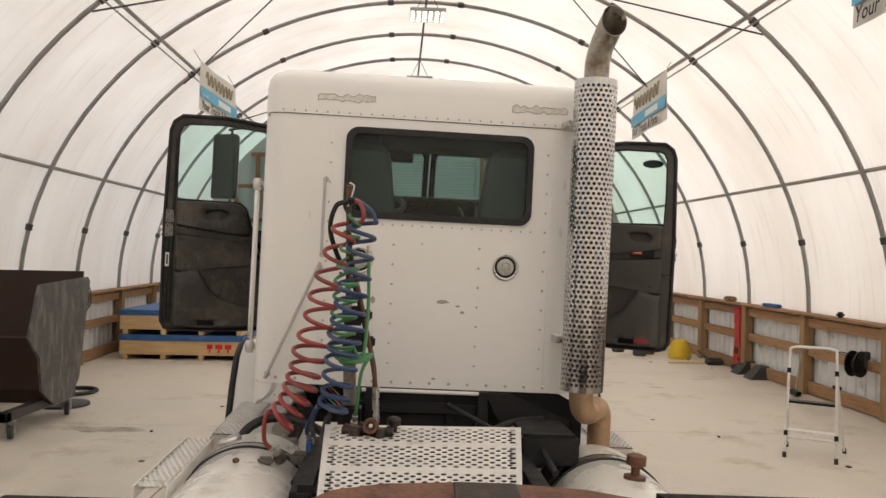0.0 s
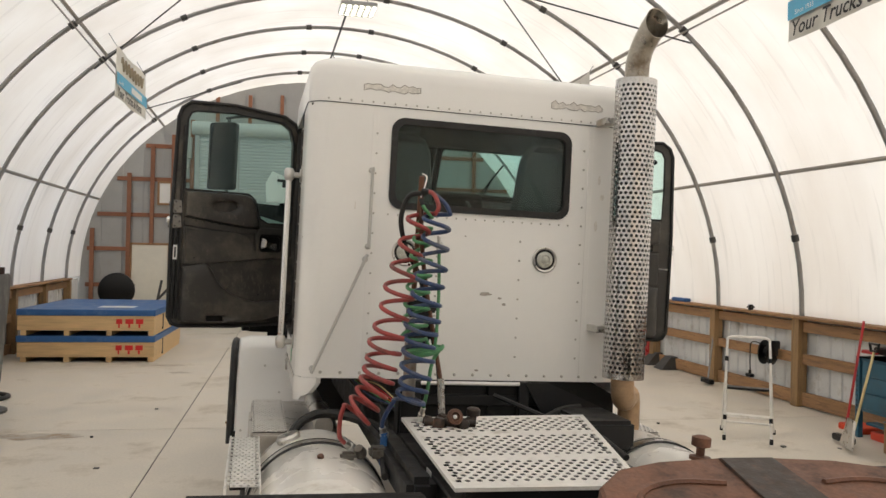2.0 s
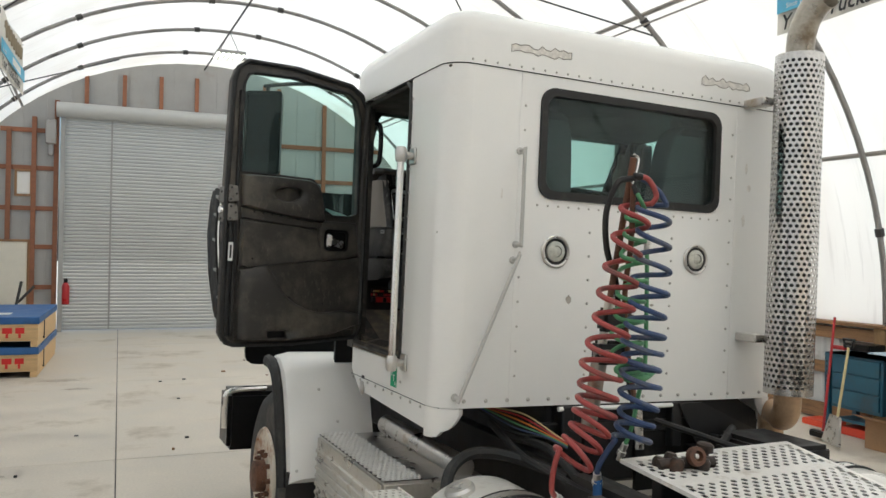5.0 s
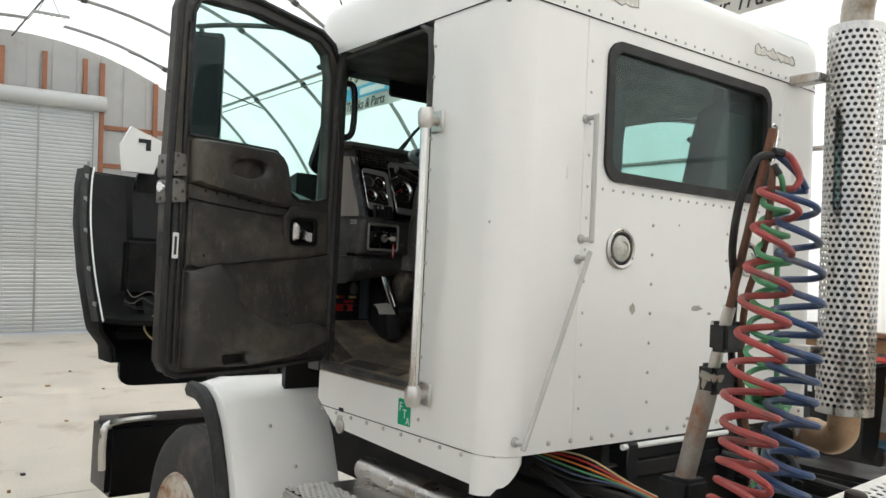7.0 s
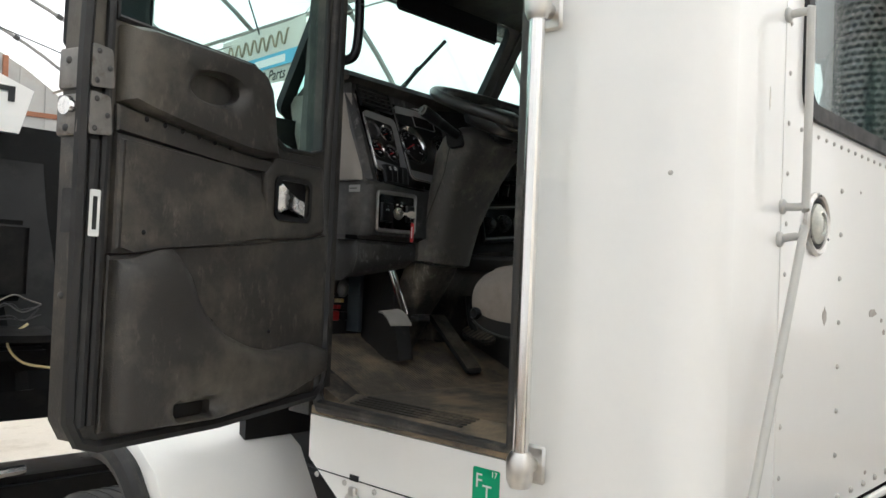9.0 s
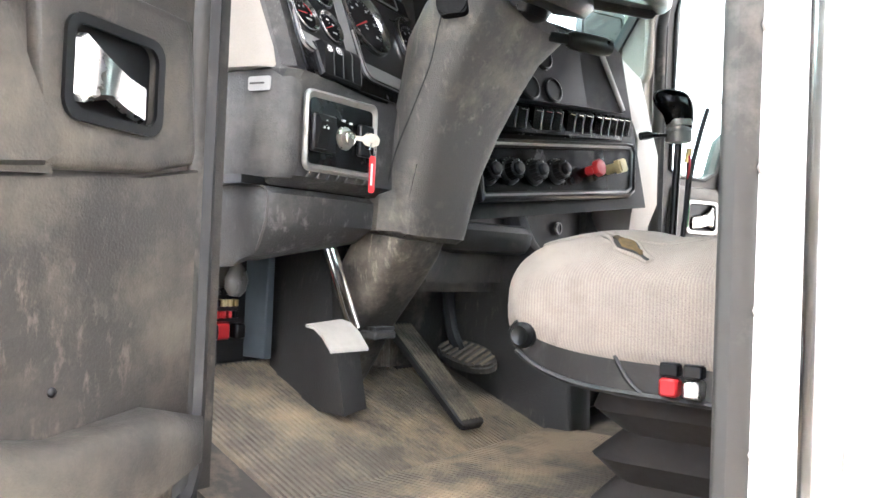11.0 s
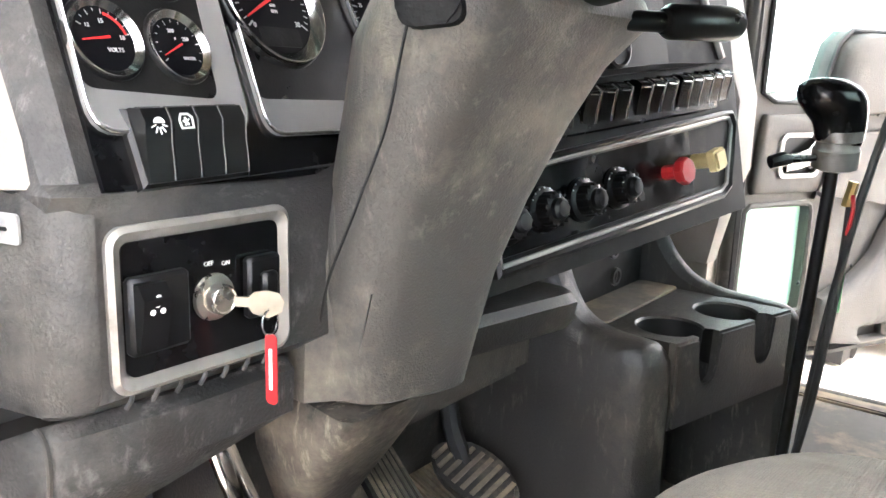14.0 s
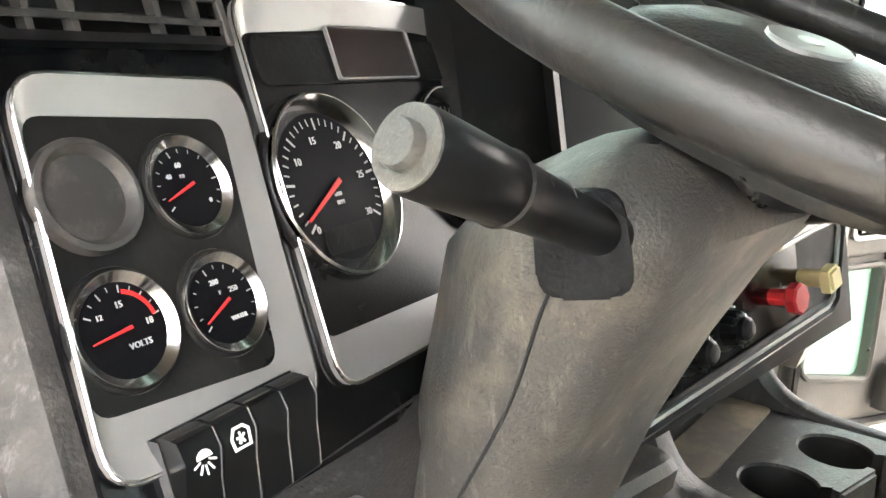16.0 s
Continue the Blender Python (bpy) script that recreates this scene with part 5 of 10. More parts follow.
            part("strap_rubber", bm, RUBBER, tk)
    bm = B()
    lathe(bm, [(0.058, 0), (0.06, 0.02), (0.052, 0.032), (0.02, 0.034)], (-1.00, -0.33, 1.028), (-0.38, 0, 1), 24)
    part("filler_cap", bm, WORNSTEEL, truck, "ribbed fuel cap on the tank")
    bm = B()
    lathe(bm, [(0.05, -0.02), (0.05, 0.01), (0.02, 0.015), (0.02, 0.05), (0.045, 0.06), (0.045, 0.10), (0.02, 0.11)], (0.894, -0.868, 1.062), (0.05, 0, 1), 14)
    part("breather_cap", bm, RUST, truck, "rusty red breather cap on the tank")
    bm = B()
    lathe(bm, [(0.014, 0), (0.016, 0.012), (0.008, 0.02)], (-0.889, -0.806, 1.058), (0, 0, 1), 10)
    part("tank_plug", bm, RUST, truck)
    # tread strip on the tank's side and the steps by the door
    bm = B()

    def place(u, v, h):
        return Vector((-1.275 + u * 0.13 / 4.5, -0.06 - v * 0.9 / 26, 0.985 - h + (0.0 if u > 0.6 else 0.0)))
    holes(bm, place, 4, 26, 0.6, 0.004)
    box(bm, (-1.285, -0.97, 0.93), (-1.275, -0.05, 0.99), 0.002)
    box(bm, (-1.145, -0.97, 0.93), (-1.137, -0.05, 0.99), 0.002)
    part("tank_step", bm, ALU, truck, "narrow perforated step along the fuel tank")
    for s in (-1, 1):
        bm = B()
        a, b = min(s * 1.18, s * 0.70), max(s * 1.18, s * 0.70)
        box(bm, (a, 0.03, 0.52), (b, 1.0, 0.984), 0.012, 2)
        sb = part("step_box", bm, WORNSTEEL, truck, "aluminium step box with perforated tread")
        bm = B()

        def place(u, v, h, s=s):
            return Vector((s * (1.175 - u * 0.185 / 7.5), 0.04 + v * 0.95 / 34, 0.993 - h))
        holes(bm, place, 7, 34, 0.72, 0.004)
        part("tread", bm, ALU, sb)
        # black layer over the box top, painting shade into the tread's holes
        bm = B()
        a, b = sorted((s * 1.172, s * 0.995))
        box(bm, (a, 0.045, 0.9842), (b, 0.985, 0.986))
        part("tread_hole_shade", bm, DEEPBLACK, sb)
        bm = B()
        for k in range(9):
            box(bm, (s * 1.184 - 0.008, 0.05, 0.56 + k * 0.042), (s * 1.184 + 0.008, 0.98, 0.58 + k * 0.042), 0.004)
        part("rib", bm, WORNSTEEL, sb)
        bm = B()
        rod(bm, (s * 0.80, 0.05, 1.02), (s * 0.80, 1.0, 1.02), 0.05, 16)
        part("ribbed_roll", bm, WORNSTEEL, sb)
    # fifth wheel: a greasy plate with a throat, tipped back
    bm = B()
    o = Vector((-0.01, -2.545, 1.484))
    v = Vector((0, -1, -0.22)).normalized()
    n = Vector((0, -0.22, 1)).normalized()
    half = [(0.0, 0.0), (0.06, 0.0), (0.24, 0.012), (0.36, 0.05), (0.44, 0.13), (0.47, 0.26), (0.47, 0.50), (0.40, 0.64), (0.16, 1.0), (0.10, 0.70), (0.06, 0.45)]
    pts = half + [(-a, b) for a, b in half[::-1][:-1]]
    prism(bm, pts, o - n * 0.05, (1, 0, 0), v, n, 0.05, 0.006, 1)
    fw = part("fifth_wheel", bm, RUST, truck, "rusty brown fifth wheel plate smeared with grease")
    bm = B()
    prism(bm, [(-0.075, 0.008), (0.075, 0.008), (0.085, 0.25), (0.06, 0.42), (-0.06, 0.42), (-0.08, 0.2)], o + n * 0.001, (1, 0, 0), v, n, 0.006, 0.004, 1)
    part("grease_patch", bm, GREASE, fw, "thick black grease")
    for s in (-1, 1):
        bm = B()
        tube(bm, smooth([o + Vector((s * a, 0, 0)) + v * b + n * 0.002 for a, b in ((0.13, 0.13), (0.25, 0.12), (0.35, 0.16), (0.40, 0.26), (0.41, 0.4))], 4), 0.008, 6)
        part("groove_rim", bm, RUST, fw)
    bm = B()
    box(bm, (-0.42, -3.2, 1.07), (-0.33, -2.7, 1.38), 0.01)
    box(bm, (0.33, -3.2, 1.07), (0.42, -2.7, 1.38), 0.01)
    part("fifth_wheel_bracket", bm, RUST, fw)
    # black panel under the cab's rear edge
    bm = B()
    prism(bm, [(0.10, 1.281), (0.724, 1.281), (0.85, 1.215), (0.865, 1.15), (0.865, 0.86), (0.10, 0.86)], (0, 0.045, 0), (1, 0, 0), (0, 0, 1), (0, -1, 0), 0.02, 0.004, 1)
    part("under_panel", bm, DULLBLACK, truck)
    # black fenders over the drive wheels
    for s in (-1, 1):
        bm = B()
        x0, x1 = (-1.365, -0.692) if s < 0 else (0.617, 1.29)
        lift = 0.0 if s < 0 else 0.064
        rows = []
        for y, z in ((-1.94, 1.10), (-1.945, 1.238), (-2.0, 1.245), (-3.0, 1.25), (-4.3, 1.245), (-4.4, 1.1)):
            rows.append([(x0, y, z + lift), (x1, y, z + lift), (x1, y, z + lift - 0.012), (x0, y, z + lift - 0.012)])
        loft(bm, rows)
        part("rear_fender", bm, DEADBLACK, truck, "flat black fender over the drive wheels")


build_chassis()


def ground_z(x, y):
    """The ground's height in the truck's axes."""
    m = TRUCK.inverted()
    p = TRUCK @ Vector((x, y, 0))
    q = m @ Vector((p.x, p.y, 0))
    return q.z


def build_wheel(x0, x1, y, r, hub, label):
    zc = ground_z((x0 + x1) / 2, y) + r
    w = abs(x1 - x0)
    s = 1 if x1 > x0 else -1
    bm = B()
    rim = 0.29
    lathe(bm, [(rim, 0.0), (r - 0.10, -0.012), (r - 0.03, 0.015), (r, 0.05), (r, w - 0.05), (r - 0.03, w - 0.015), (r - 0.10, w + 0.012), (rim, w), (rim - 0.03, w * 0.6), (rim - 0.03, w * 0.4)], (x0, y, zc), (s, 0, 0), 48)
    wh = part("wheel", bm, TYRE, truck, label)
    bm = B()
    for k in range(5):
        a = 0.06 + k * (w - 0.12) / 4
        lathe(bm, [(r - 0.004, a - 0.006), (r + 0.0045, a - 0.006), (r + 0.0045, a + 0.006), (r - 0.004, a + 0.006)], (x0, y, zc), (s, 0, 0), 48, False)
    part("tread_rib", bm, TYRE, wh)
    bm = B()
    lathe(bm, [(rim + 0.01, w + 0.006), (rim, w + 0.022), (rim - 0.012, w), (rim - 0.03, w - 0.06), (0.20, w - 0.09), (0.16, w - 0.03), (0.145, w + 0.01), (0.09, w + 0.015), (0.085, w + 0.07), (0.05, w + 0.08), (0.0, w + 0.08)], (x0, y, zc), (s, 0, 0), 40)
    rm = part("rim", bm, hub, wh, "rusty steel rim")
    bm = B()
    lathe(bm, [(0.10, w + 0.014), (0.095, w + 0.075), (0.055, w + 0.09), (0.0, w + 0.09)], (x0, y, zc), (s, 0, 0), 28)
    part("hub", bm, RUST, wh, "rusty wheel hub")
    for k in range(10):
        bm = B()
        a = 2 * math.pi * k / 10
        p = Vector((x0 + s * (w + 0.005), y + 0.1425 * math.cos(a), zc + 0.1425 * math.sin(a)))
        lathe(bm, [(0.018, 0), (0.018, 0.025), (0.011, 0.028), (0.011, 0.045)], p, (s, 0, 0), 6)
        part("wheel_nut", bm, RUST, rm)


RIMWHITE = mat("rust-streaked white rim", (0.62, 0.57, 0.48), 0.5, var=0.2, scale=8, dirt=(0.30, 0.13, 0.05), dirt_amount=0.5, dirt_scale=7)
FRONTY = 2.0
for s_ in (-1, 1):
    build_wheel(s_ * 0.93, s_ * 1.21, FRONTY, 0.52, RIMWHITE, "front wheel with a worn tyre and rusty rim")
    for y_ in (-2.55, -3.9):
        build_wheel(s_ * 0.66, s_ * 0.92, y_, 0.5, RUST, "drive wheel")
        build_wheel(s_ * 0.97, s_ * 1.23, y_, 0.5, RUST, "drive wheel")


def build_front_fender(s):
    """The part of the front fender that stays with the cab when the hood is tipped."""
    bm = B()
    rows = []
    prof = [(1.62, 1.34), (1.50, 1.335), (1.38, 1.27), (1.28, 1.12), (1.20, 0.92), (1.14, 0.72)]
    for y, z in prof:
        rows.append([(s * 0.80, y, z), (s * 1.2, y, z), (s * 1.27, y + 0.012, z - 0.02), (s * 1.285, y + 0.05, z - 0.05), (s * 1.27, y + 0.06, z - 0.05), (s * 1.19, y + 0.03, z - 0.03), (s * 0.80, y + 0.03, z - 0.02)])
    loft(bm, rows)
    f = part("front_fender", bm, WHITE, truck, "white rear half of the front fender")
    bm = B()
    tube(bm, smooth([(s * 1.30, y + 0.07, z - 0.06) for y, z in prof], 4), 0.032, 8, flat=1.2)
    part("fender_lip", bm, RUBBER, f, "wide black rubber fender lip")
    bm = B()
    box(bm, (min(s * 1.29, s * 0.9), 1.17, 0.36), (max(s * 1.29, s * 0.9), 1.19, 0.75), 0.004)
    part("mud_flap", bm, RUBBER, f)
    bm = B()
    for y, z, x in ((1.24, 1.0, 1.0), (1.30, 1.17, 1.1), (1.16, 0.76, 1.24)):
        dome(bm, (s * x, y - 0.01, z), (0, -1, 0.5), 0.009)
    part("fender_bolt", bm, WORNSTEEL, f)


build_front_fender(-1)
build_front_fender(1)


PALEWIRE = mat("pale dusty wire", (0.16, 0.145, 0.12), 0.6, var=0.2, scale=30)


def build_hood():
    """The hood, tipped forward, its black inside turned to the cab."""
    for s in (-1, 1):
        bm = B()
        edge = [(1.268, 3.048, 1.234), (1.275, 3.06, 1.32), (1.36, 3.0, 1.42), (1.38, 2.987, 1.483), (1.405, 3.12, 1.75), (1.405, 3.28, 2.05), (1.37, 3.45, 2.30), (1.341, 3.528, 2.417)]
        rows = []
        for x, y, z in edge:
            rows.append([Vector((s * (x + a), y + b, z + c)) for a, b, c in ((0.0, 0.0, 0.0), (-0.03, 0.03, 0.0), (-0.06, 0.16, -0.02), (-0.30, 0.24, -0.03), (-0.34, 0.20, -0.02), (-0.60, 0.20, -0.02), (-0.60, 0.26, -0.02), (0.02, 0.22, 0.0), (0.012, 0.02, 0.0))])
        loft(bm, rows)
        h = part("hood_fender", bm, DEEPBLACK, truck, "black inside of the hood tipped forward")
        bm = B()
        tube(bm, smooth([(s * (x + 0.012), y - 0.005, z) for x, y, z in edge[3:]], 4), 0.022, 6, flat=0.5)
        part("hood_seal", bm, RUBBER, h)
        bm = B()
        tube(bm, smooth([(s * (x - 0.03), y - 0.004, z) for x, y, z in edge[3:]], 4), 0.006, 6)
        part("bright_edge", bm, WHITE, h)
        for k in range(6):
            bm = B()
            f = 0.3 + k * 0.75
            i = min(int(f), 3)
            p = Vector(edge[3 + i]).lerp(Vector(edge[4 + i]), f - i)
            box(bm, (s * p.x - 0.016, p.y - 0.012, p.z - 0.03), (s * p.x - 0.006 + 0.01, p.y - 0.004, p.z + 0.03), 0.002)
            part("seal_clip", bm, SILVER, h)
        bm = B()
        box(bm, (min(s * 0.98, s * 1.2), 3.17, 1.62), (max(s * 0.98, s * 1.2), 3.23, 1.98), 0.03, 3)
        part("inner_moulding", bm, DEEPBLACK, h)
        bm = B()
        box(bm, (min(s * 0.9, s * 1.22), 3.13, 1.36), (max(s * 0.9, s * 1.22), 3.2, 1.42), 0.015, 2)
        part("inner_moulding", bm, DEEPBLACK, h)
    for s in (-1, 1):
        for pts in ([(1.14, 1.62), (1.02, 1.60), (0.95, 1.66), (0.96, 1.80), (1.02, 1.86), (1.14, 1.84)], [(1.15, 1.92), (1.06, 1.95), (0.98, 1.92), (0.92, 1.98), (0.92, 2.16), (1.0, 2.22), (1.15, 2.20)]):
            bm = B()
            prism(bm, rpoly(pts, 0.05, 5), (0, 3.26 + 0.55 * (pts[0][1] - 1.75), 0), (s, 0, 0), (0, 0.5, 1), (0, -1, 0.3), 0.10, 0.035, 3)
            part("moulded_panel", bm, DEEPBLACK, truck)
        bm = B()
        loft(bm, [[(s * x, 3.02 + dy, z + dz) for dy, dz in ((0.0, 0.0), (0.0, 0.03), (0.16, 0.06), (0.16, 0.0))] for x, z in ((1.34, 1.47), (1.20, 1.455), (1.02, 1.45), (0.9, 1.45))])
        part("inner_ledge", bm, DEEPBLACK, truck)
        rnd = random.Random(11)
        for k in range(5):
            bm = B()
            pts = [(s * (1.22 - 0.06 * q + 0.03 * rnd.random()), 2.99 + 0.02 * rnd.random(), 1.53 + 0.02 * k + 0.06 * rnd.random()) for q in range(5)]
            tube(bm, smooth(pts, 5), 0.0035, 6)
            part("harness", bm, (RUBBER, RUBBER, DARKSTEEL, RUBBER, PALEWIRE)[k], truck, "loose wires and straps in the hood")
    bm = B()
    tube(bm, smooth([(-0.98, 3.16, 1.52), (-1.08, 3.10, 1.45), (-1.02, 3.08, 1.36), (-0.85, 3.12, 1.32)], 5), 0.006, 6)
    part("yellow_wire", bm, YELLOW, truck, "loose yellow wire in the hood")
    bm = B()
    prism(bm, [(-1.12, 2.42), (-0.92, 2.42), (-0.86, 2.64), (-1.08, 2.72), (-1.14, 2.6)], (0, 3.58, 0), (1, 0, 0), (0, 0, 1), (0, 1, 0), 0.04)
    part("hood_nose", bm, WHITE, truck, "white outside of the tipped hood")
    bm = B()
    prism(bm, rpoly([(-1.05, 1.0), (1.05, 1.0), (1.0, 2.47), (-1.0, 2.47)], 0.1, 4), (0, 3.66, 0), (1, 0, 0), (0, 0, 1), (0, 1, 0), 0.05, 0.01, 1)
    part("hood_crown", bm, DEEPBLACK, truck, "black inside of the hood's crown")
    bm = B()
    box(bm, (-1.03, 3.572, 2.62), (-0.95, 3.579, 2.645))
    box(bm, (-0.98, 3.572, 2.57), (-0.95, 3.579, 2.62))
    part("hood_mark", bm, INK, truck)
    # bumper
    bm = B()
    box(bm, (-1.28, 3.0, 0.45), (1.28, 3.35, 0.88), 0.03, 2)
    b = part("bumper", bm, SATINBLACK, truck)
    for s in (-1, 1):
        bm = B()
        tube(bm, smooth([(s * 1.30, 3.02, 0.62), (s * 1.31, 3.0, 0.80), (s * 1.27, 3.0, 0.89), (s * 1.0, 3.05, 0.90)], 4), 0.022, 8)
        part("bumper_trim", bm, CHROME, b)


build_hood()

# ---- hoses and small fittings on the truck ----
def build_pogo():
    p = thing("hose_pole", (-0.416, -0.32, 1.07), "rusty spring-mounted hose pole behind the cab with cable clamps", "hose pole")
    a, b = Vector((-0.416, -0.30, 1.22)), Vector((-0.455, -0.50, 1.92))
    d = (b - a).normalized()
    bm = B()
    lathe(bm, [(0.032, 0.0), (0.032, 0.36), (0.036, 0.365), (0.036, 0.385), (0.02, 0.39)], a, d, 18)
    part("lower_tube", bm, mat("half rusty grey tube", (0.36, 0.33, 0.29), 0.55, 0.4, var=0.2, scale=8, dirt=(0.30, 0.12, 0.05), dirt_amount=0.55, dirt_scale=6), p, "grey tube, rusty at its foot")
    bm = B()
    rod(bm, a + d * 0.37, a + d * 0.60, 0.019, 14)
    part("middle_tube", bm, WORNSTEEL, p)
    e = Vector((-0.463, -0.596, 2.33))
    bm = B()
    rod(bm, a + d * 0.58, e, 0.013, 12)
    part("upper_rod", bm, RUST, p)
    bm = B()
    tube(bm, smooth([e + Vector((0.0, 0, -0.10)), e + Vector((0.02, 0, -0.03)), e + Vector((0.022, 0, 0.0)), e + Vector((0.0, 0, 0.012))], 4), 0.004, 6)
    part("hook", bm, CHROME, p)
    bm = B()
    box(bm, (-0.475, -0.36, 1.05), (-0.36, -0.24, 1.24), 0.012, 2)
    part("foot", bm, BLACK, p)
    for f, s in ((0.36, 1.0), (0.50, 0.9)):
        c = a + d * f
        bm = B()
        box(bm, c + Vector((-0.03, -0.035, -0.045)), c + Vector((0.085 * s, 0.03, 0.05)), 0.012, 2)
        box(bm, c + Vector((0.05, -0.03, -0.02)), c + Vector((0.13 * s, 0.02, 0.035)), 0.01, 2)
        part("clamp", bm, RUBBER, p, "black rubber cable clamp")
    for x in (-0.03, 0.03):
        bm = B()
        rod(bm, a + d * 0.72 + Vector((x, -0.01, 0)), a + d * 0.72 + Vector((x * 1.2, -0.015, 0)), 0.006, 6)
        part("bolt", bm, RUST, p)


build_pogo()


def coil(name, label, m, spine, radius, turns, r, extra_top=(), extra_end=(), tilt=(0, 0)):
    """A hose wound round a curved spine; radius: at its top, middle and foot; tilt: of its loops, above and at the foot."""
    sp = smooth(spine, 16)
    n = int(turns * 20)
    pts = []
    for k in range(n + 1):
        f = k / n
        g = f * (len(sp) - 1)
        i = min(int(g), len(sp) - 2)
        c = sp[i].lerp(sp[i + 1], g - i)
        rad = radius[0] + (radius[1] - radius[0]) * min(f * 2, 1) + (radius[2] - radius[1]) * max(f * 2 - 1, 0)
        rad *= 1 + 0.06 * math.sin(5.3 * k / 20) + 0.04 * math.sin(2.1 * k / 20 + 1)
        a = 2 * math.pi * turns * f
        w = radians(tilt[0] + (tilt[1] - tilt[0]) * max(f * 2.4 - 1.4, 0) + 3 * math.sin(3.7 * k / 20))
        x = math.cos(a) * rad
        pts.append(c + Vector((x * math.cos(w), math.sin(a) * rad * 0.9, x * math.sin(w) + 0.012 * math.sin(a + 1.0))))
    pts = (smooth(list(extra_top) + [pts[0]], 8)[:-1] if extra_top else []) + pts
    pts = pts + (smooth([pts[-1]] + list(extra_end), 8)[1:] if extra_end else [])
    th = thing(name, pts[-1], label, "air hose" if "hose" in name else "cable", "coiled lines behind the cab")
    bm = B()
    tube(bm, pts, r, 8)
    part("coil", bm, m, th)
    d = (pts[-1] - pts[-3]).normalized()
    bm = B()
    lathe(bm, [(r * 0.9, -0.03), (r * 1.5, -0.028), (r * 1.5, 0.004), (r * 2.0, 0.006), (r * 2.0, 0.024), (r * 1.1, 0.028), (r * 1.1, 0.05), (0.0, 0.05)], pts[-1], d, 8)
    part("end_fitting", bm, WORNSTEEL, th, "metal end fitting")
    bm = B()
    lathe(bm, [(r * 1.02, -0.035), (r * 1.3, -0.033), (r * 1.3, 0.0), (0.0, 0.002)], pts[0], (pts[0] - pts[2]).normalized(), 8)
    part("tie", bm, RUBBER, th, "black tie")
    return th


coil("red_air_hose", "red coiled nylon air hose hanging behind the cab", REDHOSE,
     [(-0.455, -0.63, 2.16), (-0.516, -0.63, 1.94), (-0.565, -0.64, 1.739), (-0.60, -0.645, 1.555), (-0.622, -0.65, 1.419), (-0.668, -0.655, 1.31), (-0.733, -0.66, 1.21)], (0.058, 0.078, 0.074), 12.5, 0.0105,
     [(-0.463, -0.60, 2.26), (-0.41, -0.62, 2.25), (-0.385, -0.64, 2.19)], [(-0.795, -0.65, 1.20), (-0.79, -0.63, 1.11), (-0.745, -0.60, 1.065)], (-13, -52))
coil("blue_air_hose", "blue coiled nylon air hose hanging behind the cab", BLUEHOSE,
     [(-0.385, -0.63, 2.16), (-0.395, -0.65, 1.98), (-0.428, -0.665, 1.80), (-0.442, -0.67, 1.642), (-0.45, -0.675, 1.52), (-0.47, -0.68, 1.375), (-0.493, -0.68, 1.272)], (0.060, 0.077, 0.068), 12.5, 0.0105,
     [(-0.463, -0.59, 2.24), (-0.42, -0.58, 2.26), (-0.35, -0.61, 2.21)], [(-0.575, -0.665, 1.25), (-0.60, -0.64, 1.18), (-0.588, -0.62, 1.13)], (-12, -20))
coil("green_cable", "green coiled electric cable hanging behind the cab", GREENHOSE,
     [(-0.44, -0.60, 2.13), (-0.45, -0.60, 1.95), (-0.46, -0.60, 1.75), (-0.46, -0.60, 1.56)], (0.035, 0.055, 0.06), 8, 0.0085,
     [(-0.463, -0.60, 2.22), (-0.45, -0.62, 2.18)], [(-0.36, -0.58, 1.50), (-0.345, -0.56, 1.75), (-0.355, -0.56, 2.0)])
coil("green_cable_coil", "tight bundle of green coiled cable", GREENHOSE,
     [(-0.44, -0.585, 1.53), (-0.40, -0.575, 1.50), (-0.36, -0.575, 1.52)], (0.045, 0.05, 0.045), 7, 0.009, (), [(-0.36, -0.56, 1.45), (-0.375, -0.54, 1.3), (-0.385, -0.5, 1.2)])


def loose_cable(name, pts, r, m, label):
    bm = B()
    tube(bm, smooth(pts, 8), r, 8)
    return single(name, bm, m, label, "cable", "loose cables on the chassis")


loose_cable("black_cable", [(-0.463, -0.595, 2.25), (-0.52, -0.58, 2.23), (-0.545, -0.55, 2.12), (-0.50, -0.50, 1.98), (-0.42, -0.46, 1.85), (-0.36, -0.42, 1.65), (-0.305, -0.42, 1.45), (-0.295, -0.46, 1.32)], 0.012, RUBBER, "ribbed black cable looped over the hose pole")
loose_cable("brown_cable", [(-0.463, -0.60, 2.22), (-0.44, -0.57, 2.0), (-0.39, -0.48, 1.8), (-0.33, -0.44, 1.55), (-0.29, -0.45, 1.35), (-0.285, -0.47, 1.22)], 0.011, RUST, "brown sheathed cable to the deck plug")
loose_cable("grey_plug_cable", [(-0.29, -0.46, 1.36), (-0.285, -0.465, 1.27), (-0.28, -0.47, 1.19)], 0.018, WORNSTEEL, "grey metal cable plug at the deck")
for k_, (m_, o_) in enumerate(((GREENHOSE, 0.0), (mat("orange wire", (0.55, 0.16, 0.02), 0.5), 0.014), (RED, 0.028), (BLUEHOSE, -0.014), (RUBBER, -0.03), (YELLOW, 0.04))):
    loose_cable("wire", [(-0.62 + o_, 0.25, 1.24), (-0.55 + o_, 0.05, 1.20 + o_), (-0.45 + o_, -0.10, 1.16), (-0.36 + o_, -0.25, 1.10)], 0.0036, m_, "thin coloured wire under the cab")
